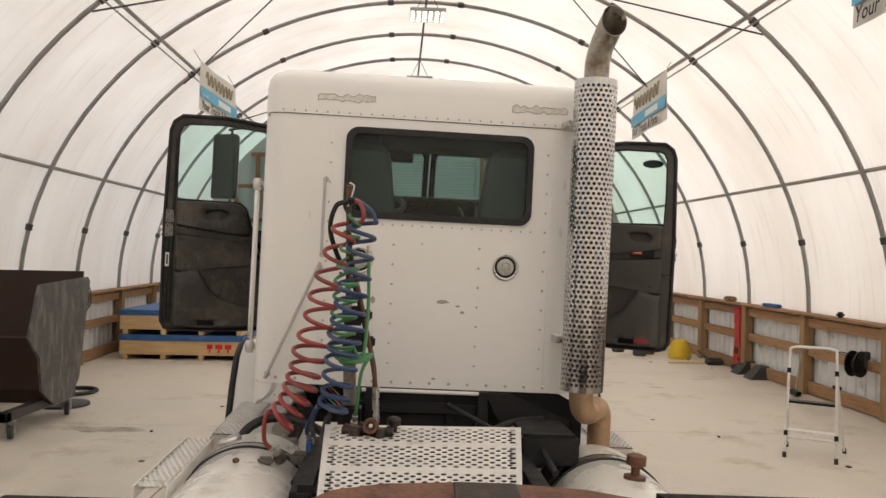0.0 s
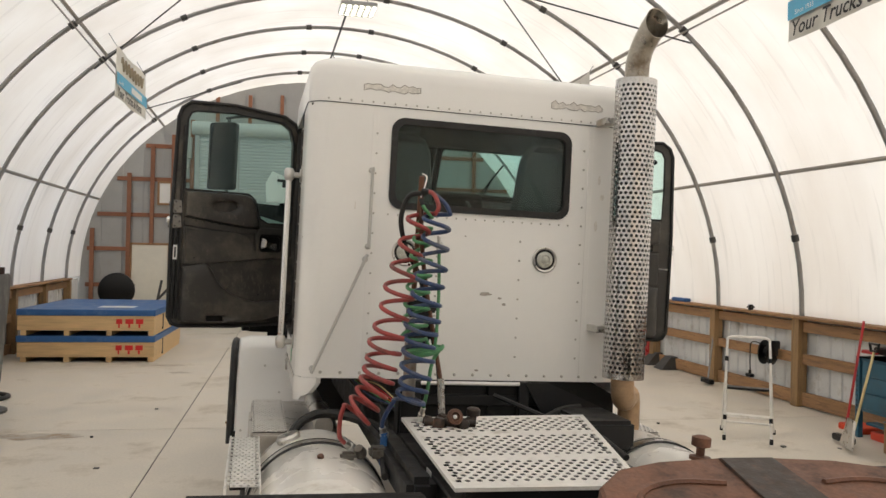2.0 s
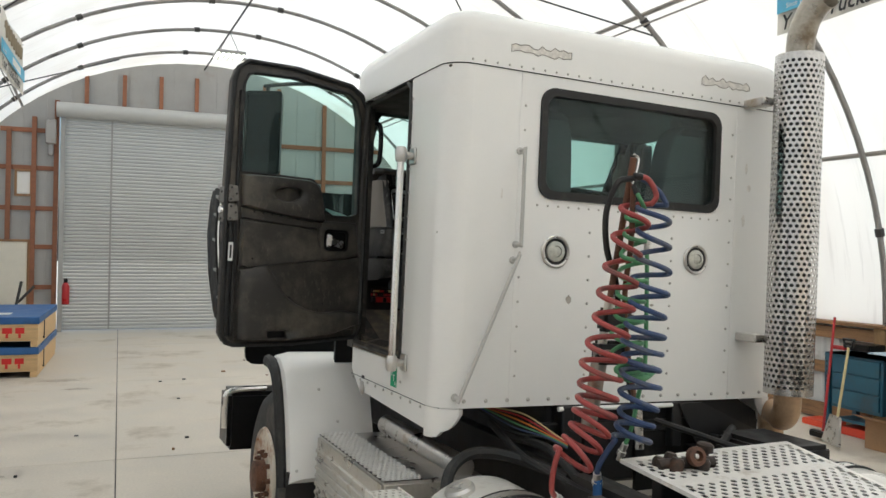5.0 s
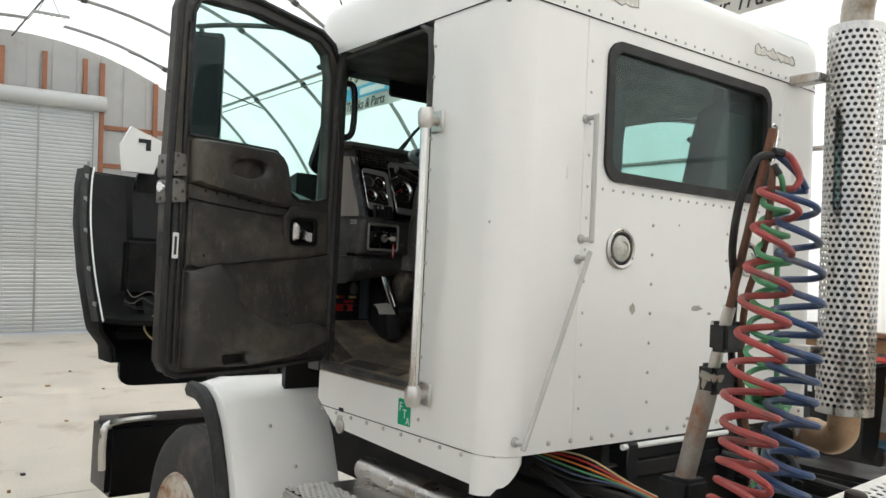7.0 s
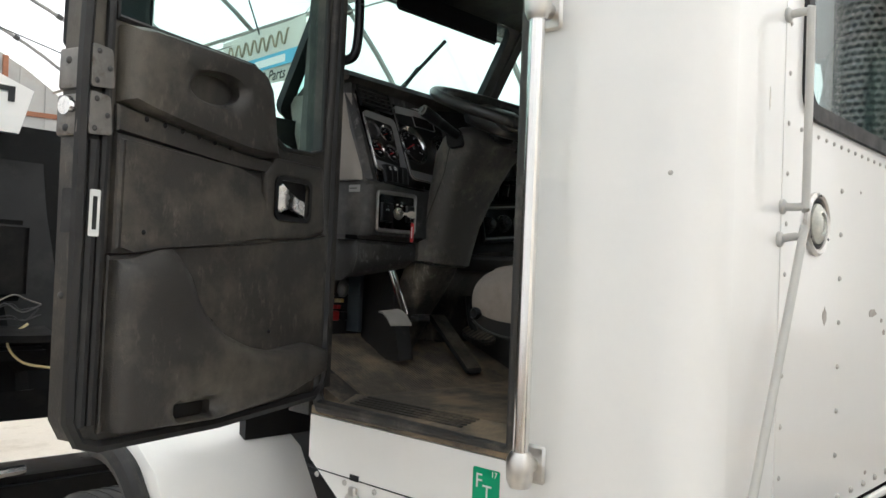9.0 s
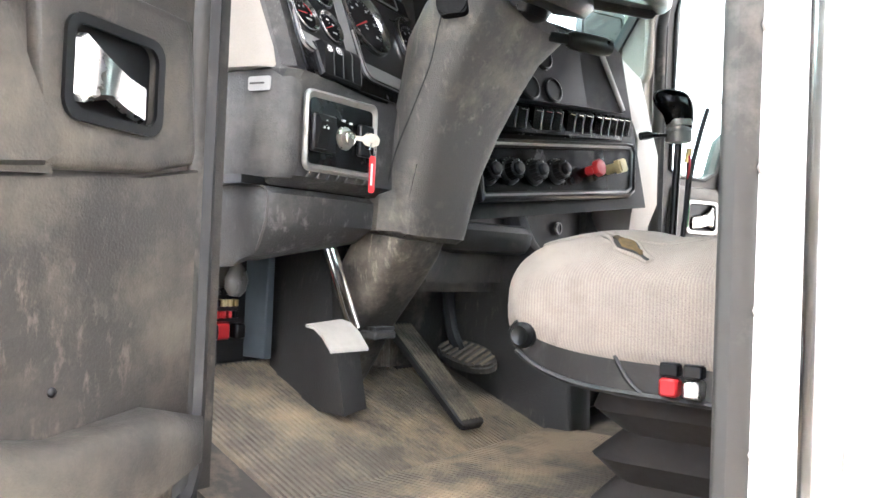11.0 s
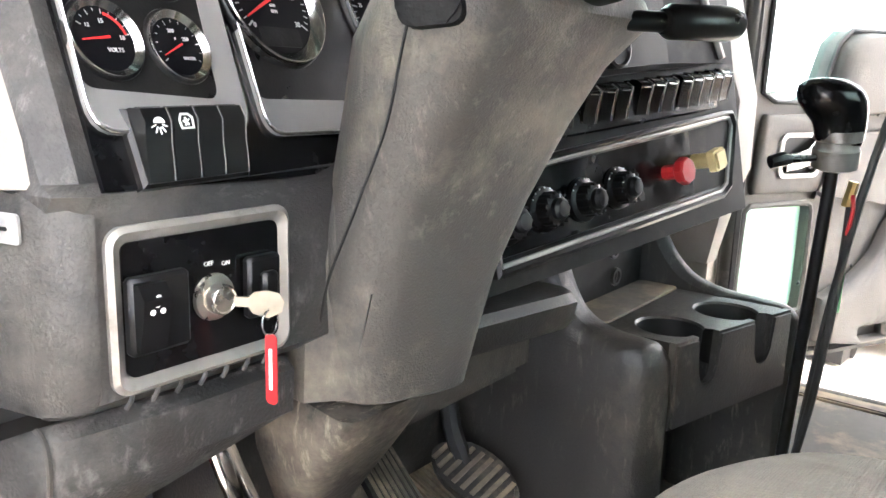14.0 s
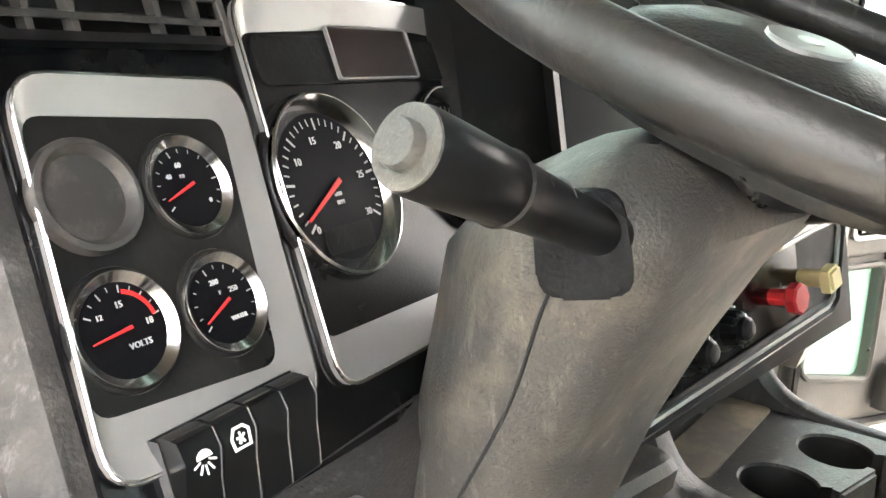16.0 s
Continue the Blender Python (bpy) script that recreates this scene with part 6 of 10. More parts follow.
for k_, pts_ in enumerate(([(-0.60, 0.2, 1.18), (-0.62, -0.15, 1.10), (-0.58, -0.45, 1.06), (-0.62, -0.9, 1.0)], [(-0.52, 0.2, 1.12), (-0.53, -0.2, 1.14), (-0.54, -0.5, 1.06), (-0.52, -1.0, 0.98)],
                          [(-1.02, -0.30, 0.82), (-0.98, -0.16, 1.02), (-0.88, -0.09, 1.10), (-0.75, -0.08, 1.11), (-0.6, -0.15, 1.08), (-0.5, -0.3, 1.05)], [(0.50, 0.1, 1.1), (0.52, -0.3, 1.12), (0.55, -0.8, 1.05)], [(0.62, -0.05, 1.15), (0.45, -0.2, 1.16), (0.3, -0.3, 1.12)])):
    loose_cable("chassis_hose", pts_, 0.016 + 0.004 * (k_ % 3), RUBBER, "black rubber hose along the chassis")


def build_fittings():
    # filled dark space and brackets below the cab
    bm = B()
    for x in (-0.32, 0.30):
        box(bm, (x - 0.03, -0.02, 1.07), (x + 0.03, 0.10, 1.28), 0.006)
    box(bm, (-0.5, 0.02, 1.14), (0.5, 0.06, 1.20), 0.006)
    part("cab_mount", bm, BLACK, truck)
    bm = B()
    rod(bm, (0.10, -0.10, 1.22), (0.40, -0.45, 1.12), 0.014, 8)
    part("stay_rod", bm, BLACK, truck)
    bm = B()
    prism(bm, [(0.30, 1.28), (0.44, 1.28), (0.78, 1.14), (0.78, 1.08), (0.42, 1.08)], (0, -0.03, 0), (1, 0, 0), (0, 0, 1), (0, 1, 0), 0.012)
    part("stack_support", bm, BLACK, truck)
    bm = B()
    box(bm, (0.42, -0.55, 1.02), (0.72, -0.15, 1.17), 0.02, 2)
    part("exhaust_box", bm, BLACK, truck)
    # pale strip along the cab's lower edge
    bm = B()
    rod(bm, (-0.37, -0.008, 1.268), (0.28, -0.008, 1.268), 0.011, 8)
    part("edge_strip", bm, WHITE, truck, "white edge strip under the cab")
    # valves, glad hand and blue line between pole and tank
    bm = B()
    rod(bm, (-0.585, -0.62, 0.98), (-0.585, -0.62, 1.13), 0.017, 12)
    part("air_line_end", bm, BLUEPAINT, truck, "blue glad hand grip")
    bm = B()
    box(bm, (-0.66, -0.72, 1.03), (-0.58, -0.64, 1.08), 0.012, 2)
    lathe(bm, [(0.025, 0), (0.03, 0.02), (0.02, 0.05)], (-0.70, -0.72, 1.05), (-0.3, -0.4, 0.6), 12)
    box(bm, (-0.80, -0.78, 1.04), (-0.73, -0.74, 1.075), 0.01, 2)
    part("drain_valve", bm, mat("greasy grey casting", (0.16, 0.145, 0.125), 0.5, 0.6, var=0.35, scale=25, dirt=(0.05, 0.035, 0.025), dirt_amount=0.5, dirt_scale=12), truck)
    bm = B()
    box(bm, (-0.60, -1.3, 0.95), (-0.48, -0.4, 1.10), 0.03, 2)
    part("air_tank", bm, BLACK, truck)
    bm = B()
    box(bm, (-0.475, -1.135, 1.011), (-0.471, -1.055, 1.081))
    part("data_label", bm, PAPER, truck, "white data label on the rail")
    # hood latch and slot on the skirt, green tag
    bm = B()
    lathe(bm, [(0.028, 0), (0.030, 0.008), (0.022, 0.012), (0.0, 0.013)], (-0.971, 0.925, 1.225), (-1, 0, 0), 20)
    box(bm, (-0.985, 0.912, 1.245), (-0.970, 0.938, 1.268), 0.004)
    part("lock_cover", bm, WORNSTEEL, truck, "round metal lock cover on the skirt")
    bm = B()
    box(bm, (-0.974, 0.91, 1.281), (-0.969, 0.945, 1.297), 0.002)
    part("side_marker", bm, SATINBLACK, truck)
    bm = B()
    prism(bm, rrect(0.452, 1.305, 0.528, 1.398, 0.004, 2), (-SKIN - 0.001, 0, 0), (0, 1, 0), (0, 0, 1), (-1, 0, 0), 0.0015)
    tg = part("green_tag", bm, GREEN, truck, "green permit sticker with white letters")
    words("print", "F", 0.045, WHITEINK, (-SKIN - 0.003, 0.510, 1.368), (0, -1, 0), (0, 0, 1), tg)
    words("print", "T", 0.045, WHITEINK, (-SKIN - 0.003, 0.486, 1.345), (0, -1, 0), (0, 0, 1), tg)
    words("print", "A", 0.035, WHITEINK, (-SKIN - 0.003, 0.466, 1.322), (0, -1, 0), (0, 0, 1), tg)
    words("print", "17", 0.018, WHITEINK, (-SKIN - 0.003, 0.467, 1.388), (0, -1, 0), (0, 0, 1), tg)
    # bare spots where lamps were taken from the roof's back
    def spot(x0, z0, w, h, seed, nm):
        rnd = random.Random(seed)
        bm = B()
        top = [(x0 + w * k / 14, z0 + h * (0.55 + 0.45 * rnd.random())) for k in range(15)]
        low = [(x0 + w * k / 14, z0 + h * (0.0 + 0.3 * rnd.random())) for k in range(15)]
        prism(bm, low + top[::-1], (0, -0.0045, 0), (1, 0, 0), (0, 0, 1), (0, -1, 0), 0.0006)
        part(nm, bm, PALEPATCH, truck, "pale spot where a lamp was removed")
        bm = B()
        tube(bm, [Vector((x, -0.0052, z)) for x, z in low + top[::-1]], 0.0022, 4, closed=True)
        part(nm + "_rim", bm, CHIP, truck)
    spot(-0.685, 2.832, 0.31, 0.05, 3, "bare_spot")
    spot(0.385, 2.832, 0.31, 0.05, 8, "bare_spot")
    rnd = random.Random(2)
    for x, z, a, b in ((0.05, 1.765, 0.035, 0.012), (0.135, 1.745, 0.012, 0.006), (0.16, 1.71, 0.012, 0.008), (-0.335, 1.76, 0.014, 0.02), (-0.70, 2.21, 0.004, 0.025), (0.02, 1.34, 0.012, 0.006), (0.72, 2.35, 0.012, 0.02), (0.70, 2.45, 0.009, 0.03), (0.69, 2.18, 0.012, 0.03), (-0.08, 2.08, 0.006, 0.004)):
        bm = B()
        prism(bm, [(x + a * math.cos(radians(q)) * (0.7 + 0.5 * rnd.random()), z + b * math.sin(radians(q)) * (0.7 + 0.5 * rnd.random())) for q in range(0, 360, 30)], (0, -0.0005, 0), (1, 0, 0), (0, 0, 1), (0, -1, 0), 0.0006)
        part("paint_chip", bm, PALEPATCH if abs(x) > 0.6 else CHIP, back_wall, "chipped paint")
    # thin seams of the back panels
    for x in (-0.625, 0.625):
        bm = B()
        box(bm, (x, -0.0022, 1.29), (x + 0.028, 0.001, 2.75), 0.001)
        part("panel_lap", bm, WHITE, back_wall)
    bm = B()
    tube(bm, [(x, y, ROOFSEAM) for x, y in cab_outline(SKIN + 0.0025, -0.0025, 1.4, 0.113, 0.25, 6)], 0.0022, 4, closed=True)
    part("roof_seam", bm, GAUGEFACE, roof)
    for s in (-1, 1):
        bm = B()
        tube(bm, [(s * (SKIN + 0.001), 1.12, 1.284), (s * (SKIN + 0.001), 0.11, 1.284), (s * (SKIN - 0.03), 0.03, 1.284)], 0.0018, 4)
        part("skirt_seam", bm, GAUGEFACE, truck)
    # aerial on the roof
    bm = B()
    rod(bm, (-0.93, 0.62, 2.87), (-0.96, 1.2, 2.83), 0.008, 6)
    lathe(bm, [(0.012, -0.02), (0.014, 0.0), (0.01, 0.03)], (-0.925, 0.60, 2.87), (0, 0, 1), 8)
    part("aerial", bm, SATINBLACK, truck)


PALEPATCH = mat("peeled pale paint", (0.73, 0.70, 0.65), 0.7, var=0.2, scale=30)
CHIP = mat("chipped grey primer", (0.38, 0.35, 0.31), 0.7, var=0.3, scale=40)


build_fittings()

# ---- inside the cab ----
dashboard = thing("dashboard", (0, 1.2, FLOORZ), "dusty dark grey truck dashboard with round gauges and silver frames", "dashboard")
GU, GV, GN = Vector((1, 0.15, 0)), Vector((0, 0.46, 1)), Vector((0.15, -1, 0.46)).normalized()
GO = Vector((0, 1.160 - 0.46 * 2.125 + 0.15 * 0.60, 0))
CU, CV, CN = Vector((1, -0.19, 0)), Vector((0, 0.2, 1)), Vector((-0.19, -1, 0.2)).normalized()
CO = Vector((0, 1.10 - 0.2 * 2.03, 0))


def gp(x, z, h=0.0):
    return GO + GU * x + GV * z + GN * h


def cp(x, z, h=0.0):
    return CO + CU * x + CV * z + CN * h


def gauge(x, z, r, marks, a0, a1, needle, texts=(), red=None):
    """A round gauge in a wide chrome bezel; angles in degrees, clockwise from the left-down rest."""
    bm = B()
    hb = 0.0012 + 0.14 * r
    lathe(bm, [(r, 0.0), (r, hb - 0.001), (r * 0.985, hb), (r * 0.97, hb), (r * 0.81, 0.0012), (r * 0.80, -0.002)], gp(x, z, 0.0045), GN, 48, False)
    b = part("gauge", bm, BEZEL, dashboard, "round black gauge in a wide chrome bezel")
    bm = B()
    lathe(bm, [(r + 0.0026, 0.0), (r + 0.0018, hb * 0.4), (r + 0.0004, hb * 0.55), (r - 0.0004, hb * 0.5)], gp(x, z, 0.0045), GN, 48, False)
    part("collar", bm, GAUGEFACE, b)
    bm = B()
    lathe(bm, [(r * 0.83, -0.006), (r * 0.82, 0.0012), (0.0, 0.0012)], gp(x, z, 0.0045), GN, 32)
    part("dial", bm, DIAL, b)
    u, v = GU.normalized(), (GN.cross(GU.normalized())).normalized()
    if v.z < 0:
        v = -v
    bm = B()
    for k in range(marks):
        a = radians(a0 + (a1 - a0) * k / (marks - 1))
        d = u * math.cos(a) + v * math.sin(a)
        t = u * -math.sin(a) + v * math.cos(a)
        big = k % 5 == 0 if marks > 12 else k % 2 == 0
        r0, w = (0.62 if big else 0.67) * r, r * (0.014 if big else 0.009)
        c = gp(x, z, 0.0063)
        vs = [bm.verts.new(c + d * r0 - t * w), bm.verts.new(c + d * r0 + t * w), bm.verts.new(c + d * r * 0.75 + t * w), bm.verts.new(c + d * r * 0.75 - t * w)]
        bm.faces.new(vs)
    part("dial_scale", bm, DIALINK, b)
    if red:
        bm = B()
        c = gp(x, z, 0.0064)
        rows = [[c + (u * math.cos(radians(q)) + v * math.sin(radians(q))) * r * f for f in (0.60, 0.68)] for q in range(red[0], red[1] + 1, 6)]
        loft(bm, rows, False)
        part("red_zone", bm, REDINK, b)
    bm = B()
    a = radians(needle)
    d, t = u * math.cos(a) + v * math.sin(a), u * -math.sin(a) + v * math.cos(a)
    c = gp(x, z, 0.0075)
    loft(bm, [[c - d * r * 0.1 - t * r * 0.03, c - d * r * 0.1 + t * r * 0.03, c - d * r * 0.1 + t * r * 0.03 + GN * 0.001, c - d * r * 0.1 - t * r * 0.03 + GN * 0.001],
              [c + d * r * 0.68 - t * r * 0.012, c + d * r * 0.68 + t * r * 0.012, c + d * r * 0.68 + t * r * 0.012 + GN * 0.001, c + d * r * 0.68 - t * r * 0.012 + GN * 0.001]])
    part("needle", bm, REDINK, b, "red needle")
    for body, size, dx, dz in texts:
        words("print", body, size * 0.80, DIALINK, c + u * dx * r + v * dz * r - GN * 0.0008, u, v, b)
    return b


CONSOLE = mat("scuffed dark console plastic", (0.020, 0.0188, 0.0168), 0.45, var=0.3, scale=8, bump=0.35, bscale=300, dirt=(0.060, 0.052, 0.040), dirt_amount=0.36, dirt_scale=5, scuff=(0.13, 0.118, 0.095))
PANBLACK = mat("scuffed black seat pan", (0.011, 0.0105, 0.0098), 0.42, var=0.3, scale=9, bump=0.2, bscale=300, dirt=(0.040, 0.037, 0.032), dirt_amount=0.28, dirt_scale=7, scuff=(0.06, 0.056, 0.05))


VANEGREY = mat("pale dusty vent plastic", (0.055, 0.051, 0.045), 0.55, var=0.25, scale=30)
BEZEL = mat("polished bezel", (0.80, 0.79, 0.77), 0.15, 1.0, var=0.06, scale=30, rvar=0.05)
PLUGGREY = mat("dusty grey plug", (0.035, 0.033, 0.031), 0.42, var=0.2, scale=14, dirt=(0.11, 0.10, 0.088), dirt_amount=0.45, dirt_scale=16)


def build_dash():
    # moulded body behind the panels
    bm = B()
    sec = [(1.150, 1.915), (1.128, 1.93), (1.124, 2.065), (1.135, 2.085), (1.150, 2.092), (1.265, 2.365), (1.27, 2.40), (1.29, 2.415), (1.46, 2.34), (1.44, 1.915)]
    rows = []
    for x, dy, dz in ((-0.802, 0.05, 0), (-0.795, 0.02, 0), (-0.775, 0.004, 0), (-0.5, 0.0, 0), (-0.30, 0.01, 0.0)):
        rows.append([(x, y + dy + (0.15 * (x + 0.6) if z > 2.07 else 0), z + dz) for y, z in sec])
    loft(bm, rows)
    part("body", bm, DASH, dashboard)
    bm = B()
    rows = []
    for x, dy in ((-0.34, 0.03), (0.0, 0.0), (0.31, -0.02), (0.33, 0.02)):
        rows.append([cp(x, z, -0.006) + Vector((0, dy + e, 0)) for z, e in ((1.93 + 0.12 * x, 0.0), (2.36, 0.0), (2.40, 0.03), (2.40, 0.2), (1.93 + 0.12 * x, 0.25))])
    loft(bm, rows)
    part("centre_body", bm, DULLBLACK, dashboard)
    # dash top and hood
    bm = B()
    rows = []
    for x, dy in ((-0.84, 0.04), (-0.80, 0.0), (-0.3, 0.03), (0.3, 0.0), (0.86, 0.14)):
        rows.append([(x, 1.235 + dy, 2.397), (x, 1.225 + dy, 2.409), (x, 1.243 + dy, 2.428), (x, 1.30 + dy, 2.434), (x, 1.46, 2.34), (x, 1.46, 2.30), (x, 1.30 + dy, 2.38)])
    loft(bm, rows)
    part("dash_top", bm, TRIM, dashboard, "black dash top pad")
    # pale side piece at the door
    bm = B()
    rows = []
    for z, y, x in ((2.088, 1.135, -0.765), (2.12, 1.148, -0.768), (2.25, 1.205, -0.766), (2.36, 1.24, -0.762)):
        rows.append([(x, y, z), (x - 0.02, y + 0.002, z), (x - 0.05, y + 0.03, z), (x - 0.075, y + 0.12, z), (x - 0.085, y + 0.22, z), (x, y + 0.22, z)])
    loft(bm, rows)
    part("side_piece", bm, BEIGE, dashboard, "pale grey side piece of the dash")
    bm = B()
    rows = []
    for z, y in ((1.925, 1.135), (1.94, 1.125), (2.07, 1.12), (2.085, 1.135)):
        rows.append([(-0.77, y, z), (-0.785, y + 0.003, z), (-0.802, y + 0.02, z), (-0.816, y + 0.08, z), (-0.835, y + 0.22, z), (-0.77, y + 0.22, z)])
    loft(bm, rows)
    part("side_box", bm, DASH, dashboard)
    # knee panel below
    bm = B()
    rows = []
    for x, dy, zb in ((-0.855, 0.22, 1.79), (-0.835, 0.11, 1.785), (-0.808, 0.035, 1.79), (-0.795, 0.016, 1.80), (-0.785, 0.012, 1.80), (-0.7, 0.0, 1.815), (-0.575, 0.0, 1.835), (-0.565, 0.02, 1.84)):
        rows.append([(x, 1.152 + dy, 1.912), (x, 1.140 + dy, 1.902), (x, 1.142 + dy, 1.86), (x, 1.162 + dy, zb + 0.012), (x, 1.18 + dy, zb), (x, 1.40, zb), (x, 1.40, 1.912)])
    loft(bm, rows)
    part("knee_panel", bm, DASH, dashboard)
    bm = B()
    tube(bm, smooth([(-0.800, 1.168, 1.9125), (-0.7985, 1.155, 1.902), (-0.797, 1.157, 1.865), (-0.796, 1.172, 1.825), (-0.792, 1.190, 1.806)], 4), 0.0022, 6)
    part("worn_edge", bm, VANEGREY, dashboard)
    # black strip standing in for the shadow between knee panel and dash
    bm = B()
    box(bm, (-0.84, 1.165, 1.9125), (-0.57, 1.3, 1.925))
    part("gap_shade_strip", bm, SATINBLACK, dashboard)
    # small white label on the side box
    bm = B()
    prism(bm, rrect(0, 0, 0.040, 0.021, 0.003, 2), (-0.8068, 1.147, 2.052), Vector((-0.014, 0.06, 0)).normalized(), (0, 0, 1), Vector((-0.075, -0.02, 0)).normalized(), 0.002)
    lb = part("label", bm, mat("greyed label", (0.30, 0.30, 0.29), 0.6, var=0.1), dashboard, "small white label with grey print")
    bm = B()
    uu = Vector((-0.02, 0.075, 0)).normalized()
    for a, b in ((0.008, 0.034),):
        prism(bm, rrect(-b, 0.009, -a, 0.0118, 0.001, 1), Vector((-0.8068, 1.147, 2.052)) + Vector((-0.0024, -0.0006, 0)) + uu * 0.044, uu, (0, 0, 1), Vector((-0.075, -0.02, 0)).normalized(), 0.0006)
    part("print_bar", bm, PLUGGREY, lb)
    # gloss black surround of the gauges
    bm = B()
    prism(bm, [(-0.766, 2.086), (-0.58, 2.078), (-0.30, 2.07), (-0.17, 2.08), (-0.18, 2.39), (-0.762, 2.395)], GO, GU, GV, GN, 0.004)
    part("gauge_surround", bm, GLOSSBLACK, dashboard, "dusty gloss black surround")

    def pod(outer, inner, depth, name):
        bm = B()
        a = [gp(x, z, 0.006) for x, z in outer]
        a2 = [gp(x, z, 0.011) for x, z in [(px + (ix - px) * 0.06, pz + (iz - pz) * 0.06) for (px, pz), (ix, iz) in zip(outer, inner)]]
        b = [gp(x, z, 0.0055) for x, z in inner]
        loft(bm, [[gp(x, z, 0.003) for x, z in outer], a, a2, b, [gp(x, z, 0.003) for x, z in inner]], True, False)
        f = part(name, bm, SILVER, dashboard, "sloping silver frame round the gauges")
        bm = B()
        prism(bm, inner, GO + GN * 0.001, GU, GV, GN, 0.004)
        part("gauge_panel", bm, GAUGEFACE, f)
        bm = B()
        tube(bm, [gp(x, z, 0.0095) for x, z in outer], 0.0013, 6, closed=True)
        part("bright_edge", bm, BEZEL, f)
    pod(rpoly([(-0.615, 2.115), (-0.604, 2.302), (-0.756, 2.309), (-0.765, 2.122)], 0.022, 5), rpoly([(-0.637, 2.143), (-0.623, 2.281), (-0.7525, 2.290), (-0.7605, 2.153)], 0.012, 5), 0.01, "pod_frame")
    pod(rpoly([(-0.235, 2.104), (-0.200, 2.353), (-0.39, 2.364), (-0.5893, 2.357), (-0.5955, 2.112)], (0.02, 0.022, 0.06, 0.022, 0.022), 5), rpoly([(-0.272, 2.134), (-0.243, 2.330), (-0.39, 2.3425), (-0.586, 2.333), (-0.592, 2.143)], (0.012, 0.012, 0.05, 0.012, 0.012), 5), 0.01, "cluster_frame")
    # hood of black plastic with the display
    bm = B()
    prism(bm, rrect(-0.580, 2.299, -0.262, 2.331, 0.008, 3), GO + GN * 0.005, GU, GV, GN, 0.003)
    part("display_band", bm, DEADBLACK, dashboard)
    bm = B()
    ring(bm, rrect(-0.497, 2.300, -0.383, 2.340, 0.003, 2), rrect(-0.4955, 2.3015, -0.3845, 2.3385, 0.002, 2), GO + GN * 0.0085, GU, GV, GN, 0.003)
    ds = part("display", bm, SILVER, dashboard, "small dark display in a thin frame")
    bm = B()
    prism(bm, rrect(-0.4955, 2.3015, -0.3845, 2.3385, 0.002, 2), GO + GN * 0.0085, GU, GV, GN, 0.0012)
    part("screen", bm, mat("dark screen", (0.02, 0.012, 0.012), 0.15, var=0.05), ds)
    # gauges
    gauge(-0.664, 2.2465, 0.0295, 13, 215, -35, 200, (("60", 0.0055, -0.12, 0.42), ("40", 0.005, -0.42, 0.22), ("0", 0.005, 0.4, -0.35), ("PSI", 0.0035, -0.1, 0.2)))
    gauge(-0.7305, 2.1865, 0.0305, 9, 150, 10, 187, (("15", 0.006, 0.02, 0.42), ("18", 0.006, 0.48, 0.02), ("12", 0.005, -0.4, 0.30), ("VOLTS", 0.0058, 0.18, -0.30)), (10, 76))
    gauge(-0.664, 2.1835, 0.0295, 13, 215, -35, 205, (("200", 0.0055, -0.12, 0.42), ("250", 0.0055, 0.30, 0.2), ("WATER", 0.0045, 0.22, -0.35), ("F", 0.004, -0.05, 0.2)))
    gauge(-0.5365, 2.231, 0.0665, 31, 215, -35, 207, (("10", 0.0095, -0.46, 0.30), ("15", 0.0095, -0.12, 0.50), ("20", 0.0095, 0.28, 0.42), ("25", 0.0095, 0.50, 0.06), ("30", 0.0095, 0.42, -0.36), ("0", 0.009, -0.50, -0.42), ("x100", 0.005, 0.0, -0.10), ("RPM", 0.0055, 0.0, -0.19)))
    gauge(-0.354, 2.231, 0.0665, 31, 215, -35, 230, (("35", 0.0085, -0.35, 0.40), ("45", 0.0085, -0.02, 0.52), ("55", 0.0085, 0.32, 0.40), ("65", 0.0085, 0.50, 0.10), ("75", 0.0085, 0.45, -0.25), ("25", 0.0085, -0.52, 0.1), ("MPH", 0.0055, 0.0, -0.18)))
    bm = B()
    prism(bm, rrect(-0.564, 2.188, -0.509, 2.205, 0.003, 2), GO + GN * 0.0062, GU, GV, GN, 0.0008)
    part("odometer", bm, DEADBLACK, dashboard)
    # blank plug where a gauge was
    bm = B()
    lathe(bm, [(0.0305, 0.004), (0.0305, 0.009), (0.0295, 0.012), (0.0265, 0.0125), (0.0245, 0.010), (0.0225, 0.0065), (0.012, 0.0058), (0.0, 0.0056)], gp(-0.7305, 2.2493), GN, 36)
    part("blank_plug", bm, PLUGGREY, dashboard, "dusty blank plug in a gauge hole")
    # four rocker switches under the small gauges
    bm = B()
    prism(bm, [(-0.739, 2.137), (-0.634, 2.137), (-0.634, 2.083), (-0.739, 2.083)], GO + GN * 0.002, GU, GV, GN, 0.010, 0.003, 1)
    sp = part("switch_plate", bm, SATINBLACK, dashboard, "row of four black rocker switches")
    for k in range(4):
        x0 = -0.7365 + k * 0.0252
        bm = B()
        loft(bm, [[gp(x0 + a, z, h) for a in (0.0012, 0.024)] + [gp(x0 + a, z, 0.008) for a in (0.024, 0.0012)] for z, h in ((2.136, 0.014), (2.132, 0.024), (2.122, 0.026), (2.108, 0.020), (2.092, 0.0155), (2.085, 0.013))])
        rk = part("rocker_switch", bm, SATINBLACK, sp)
        bm = B()
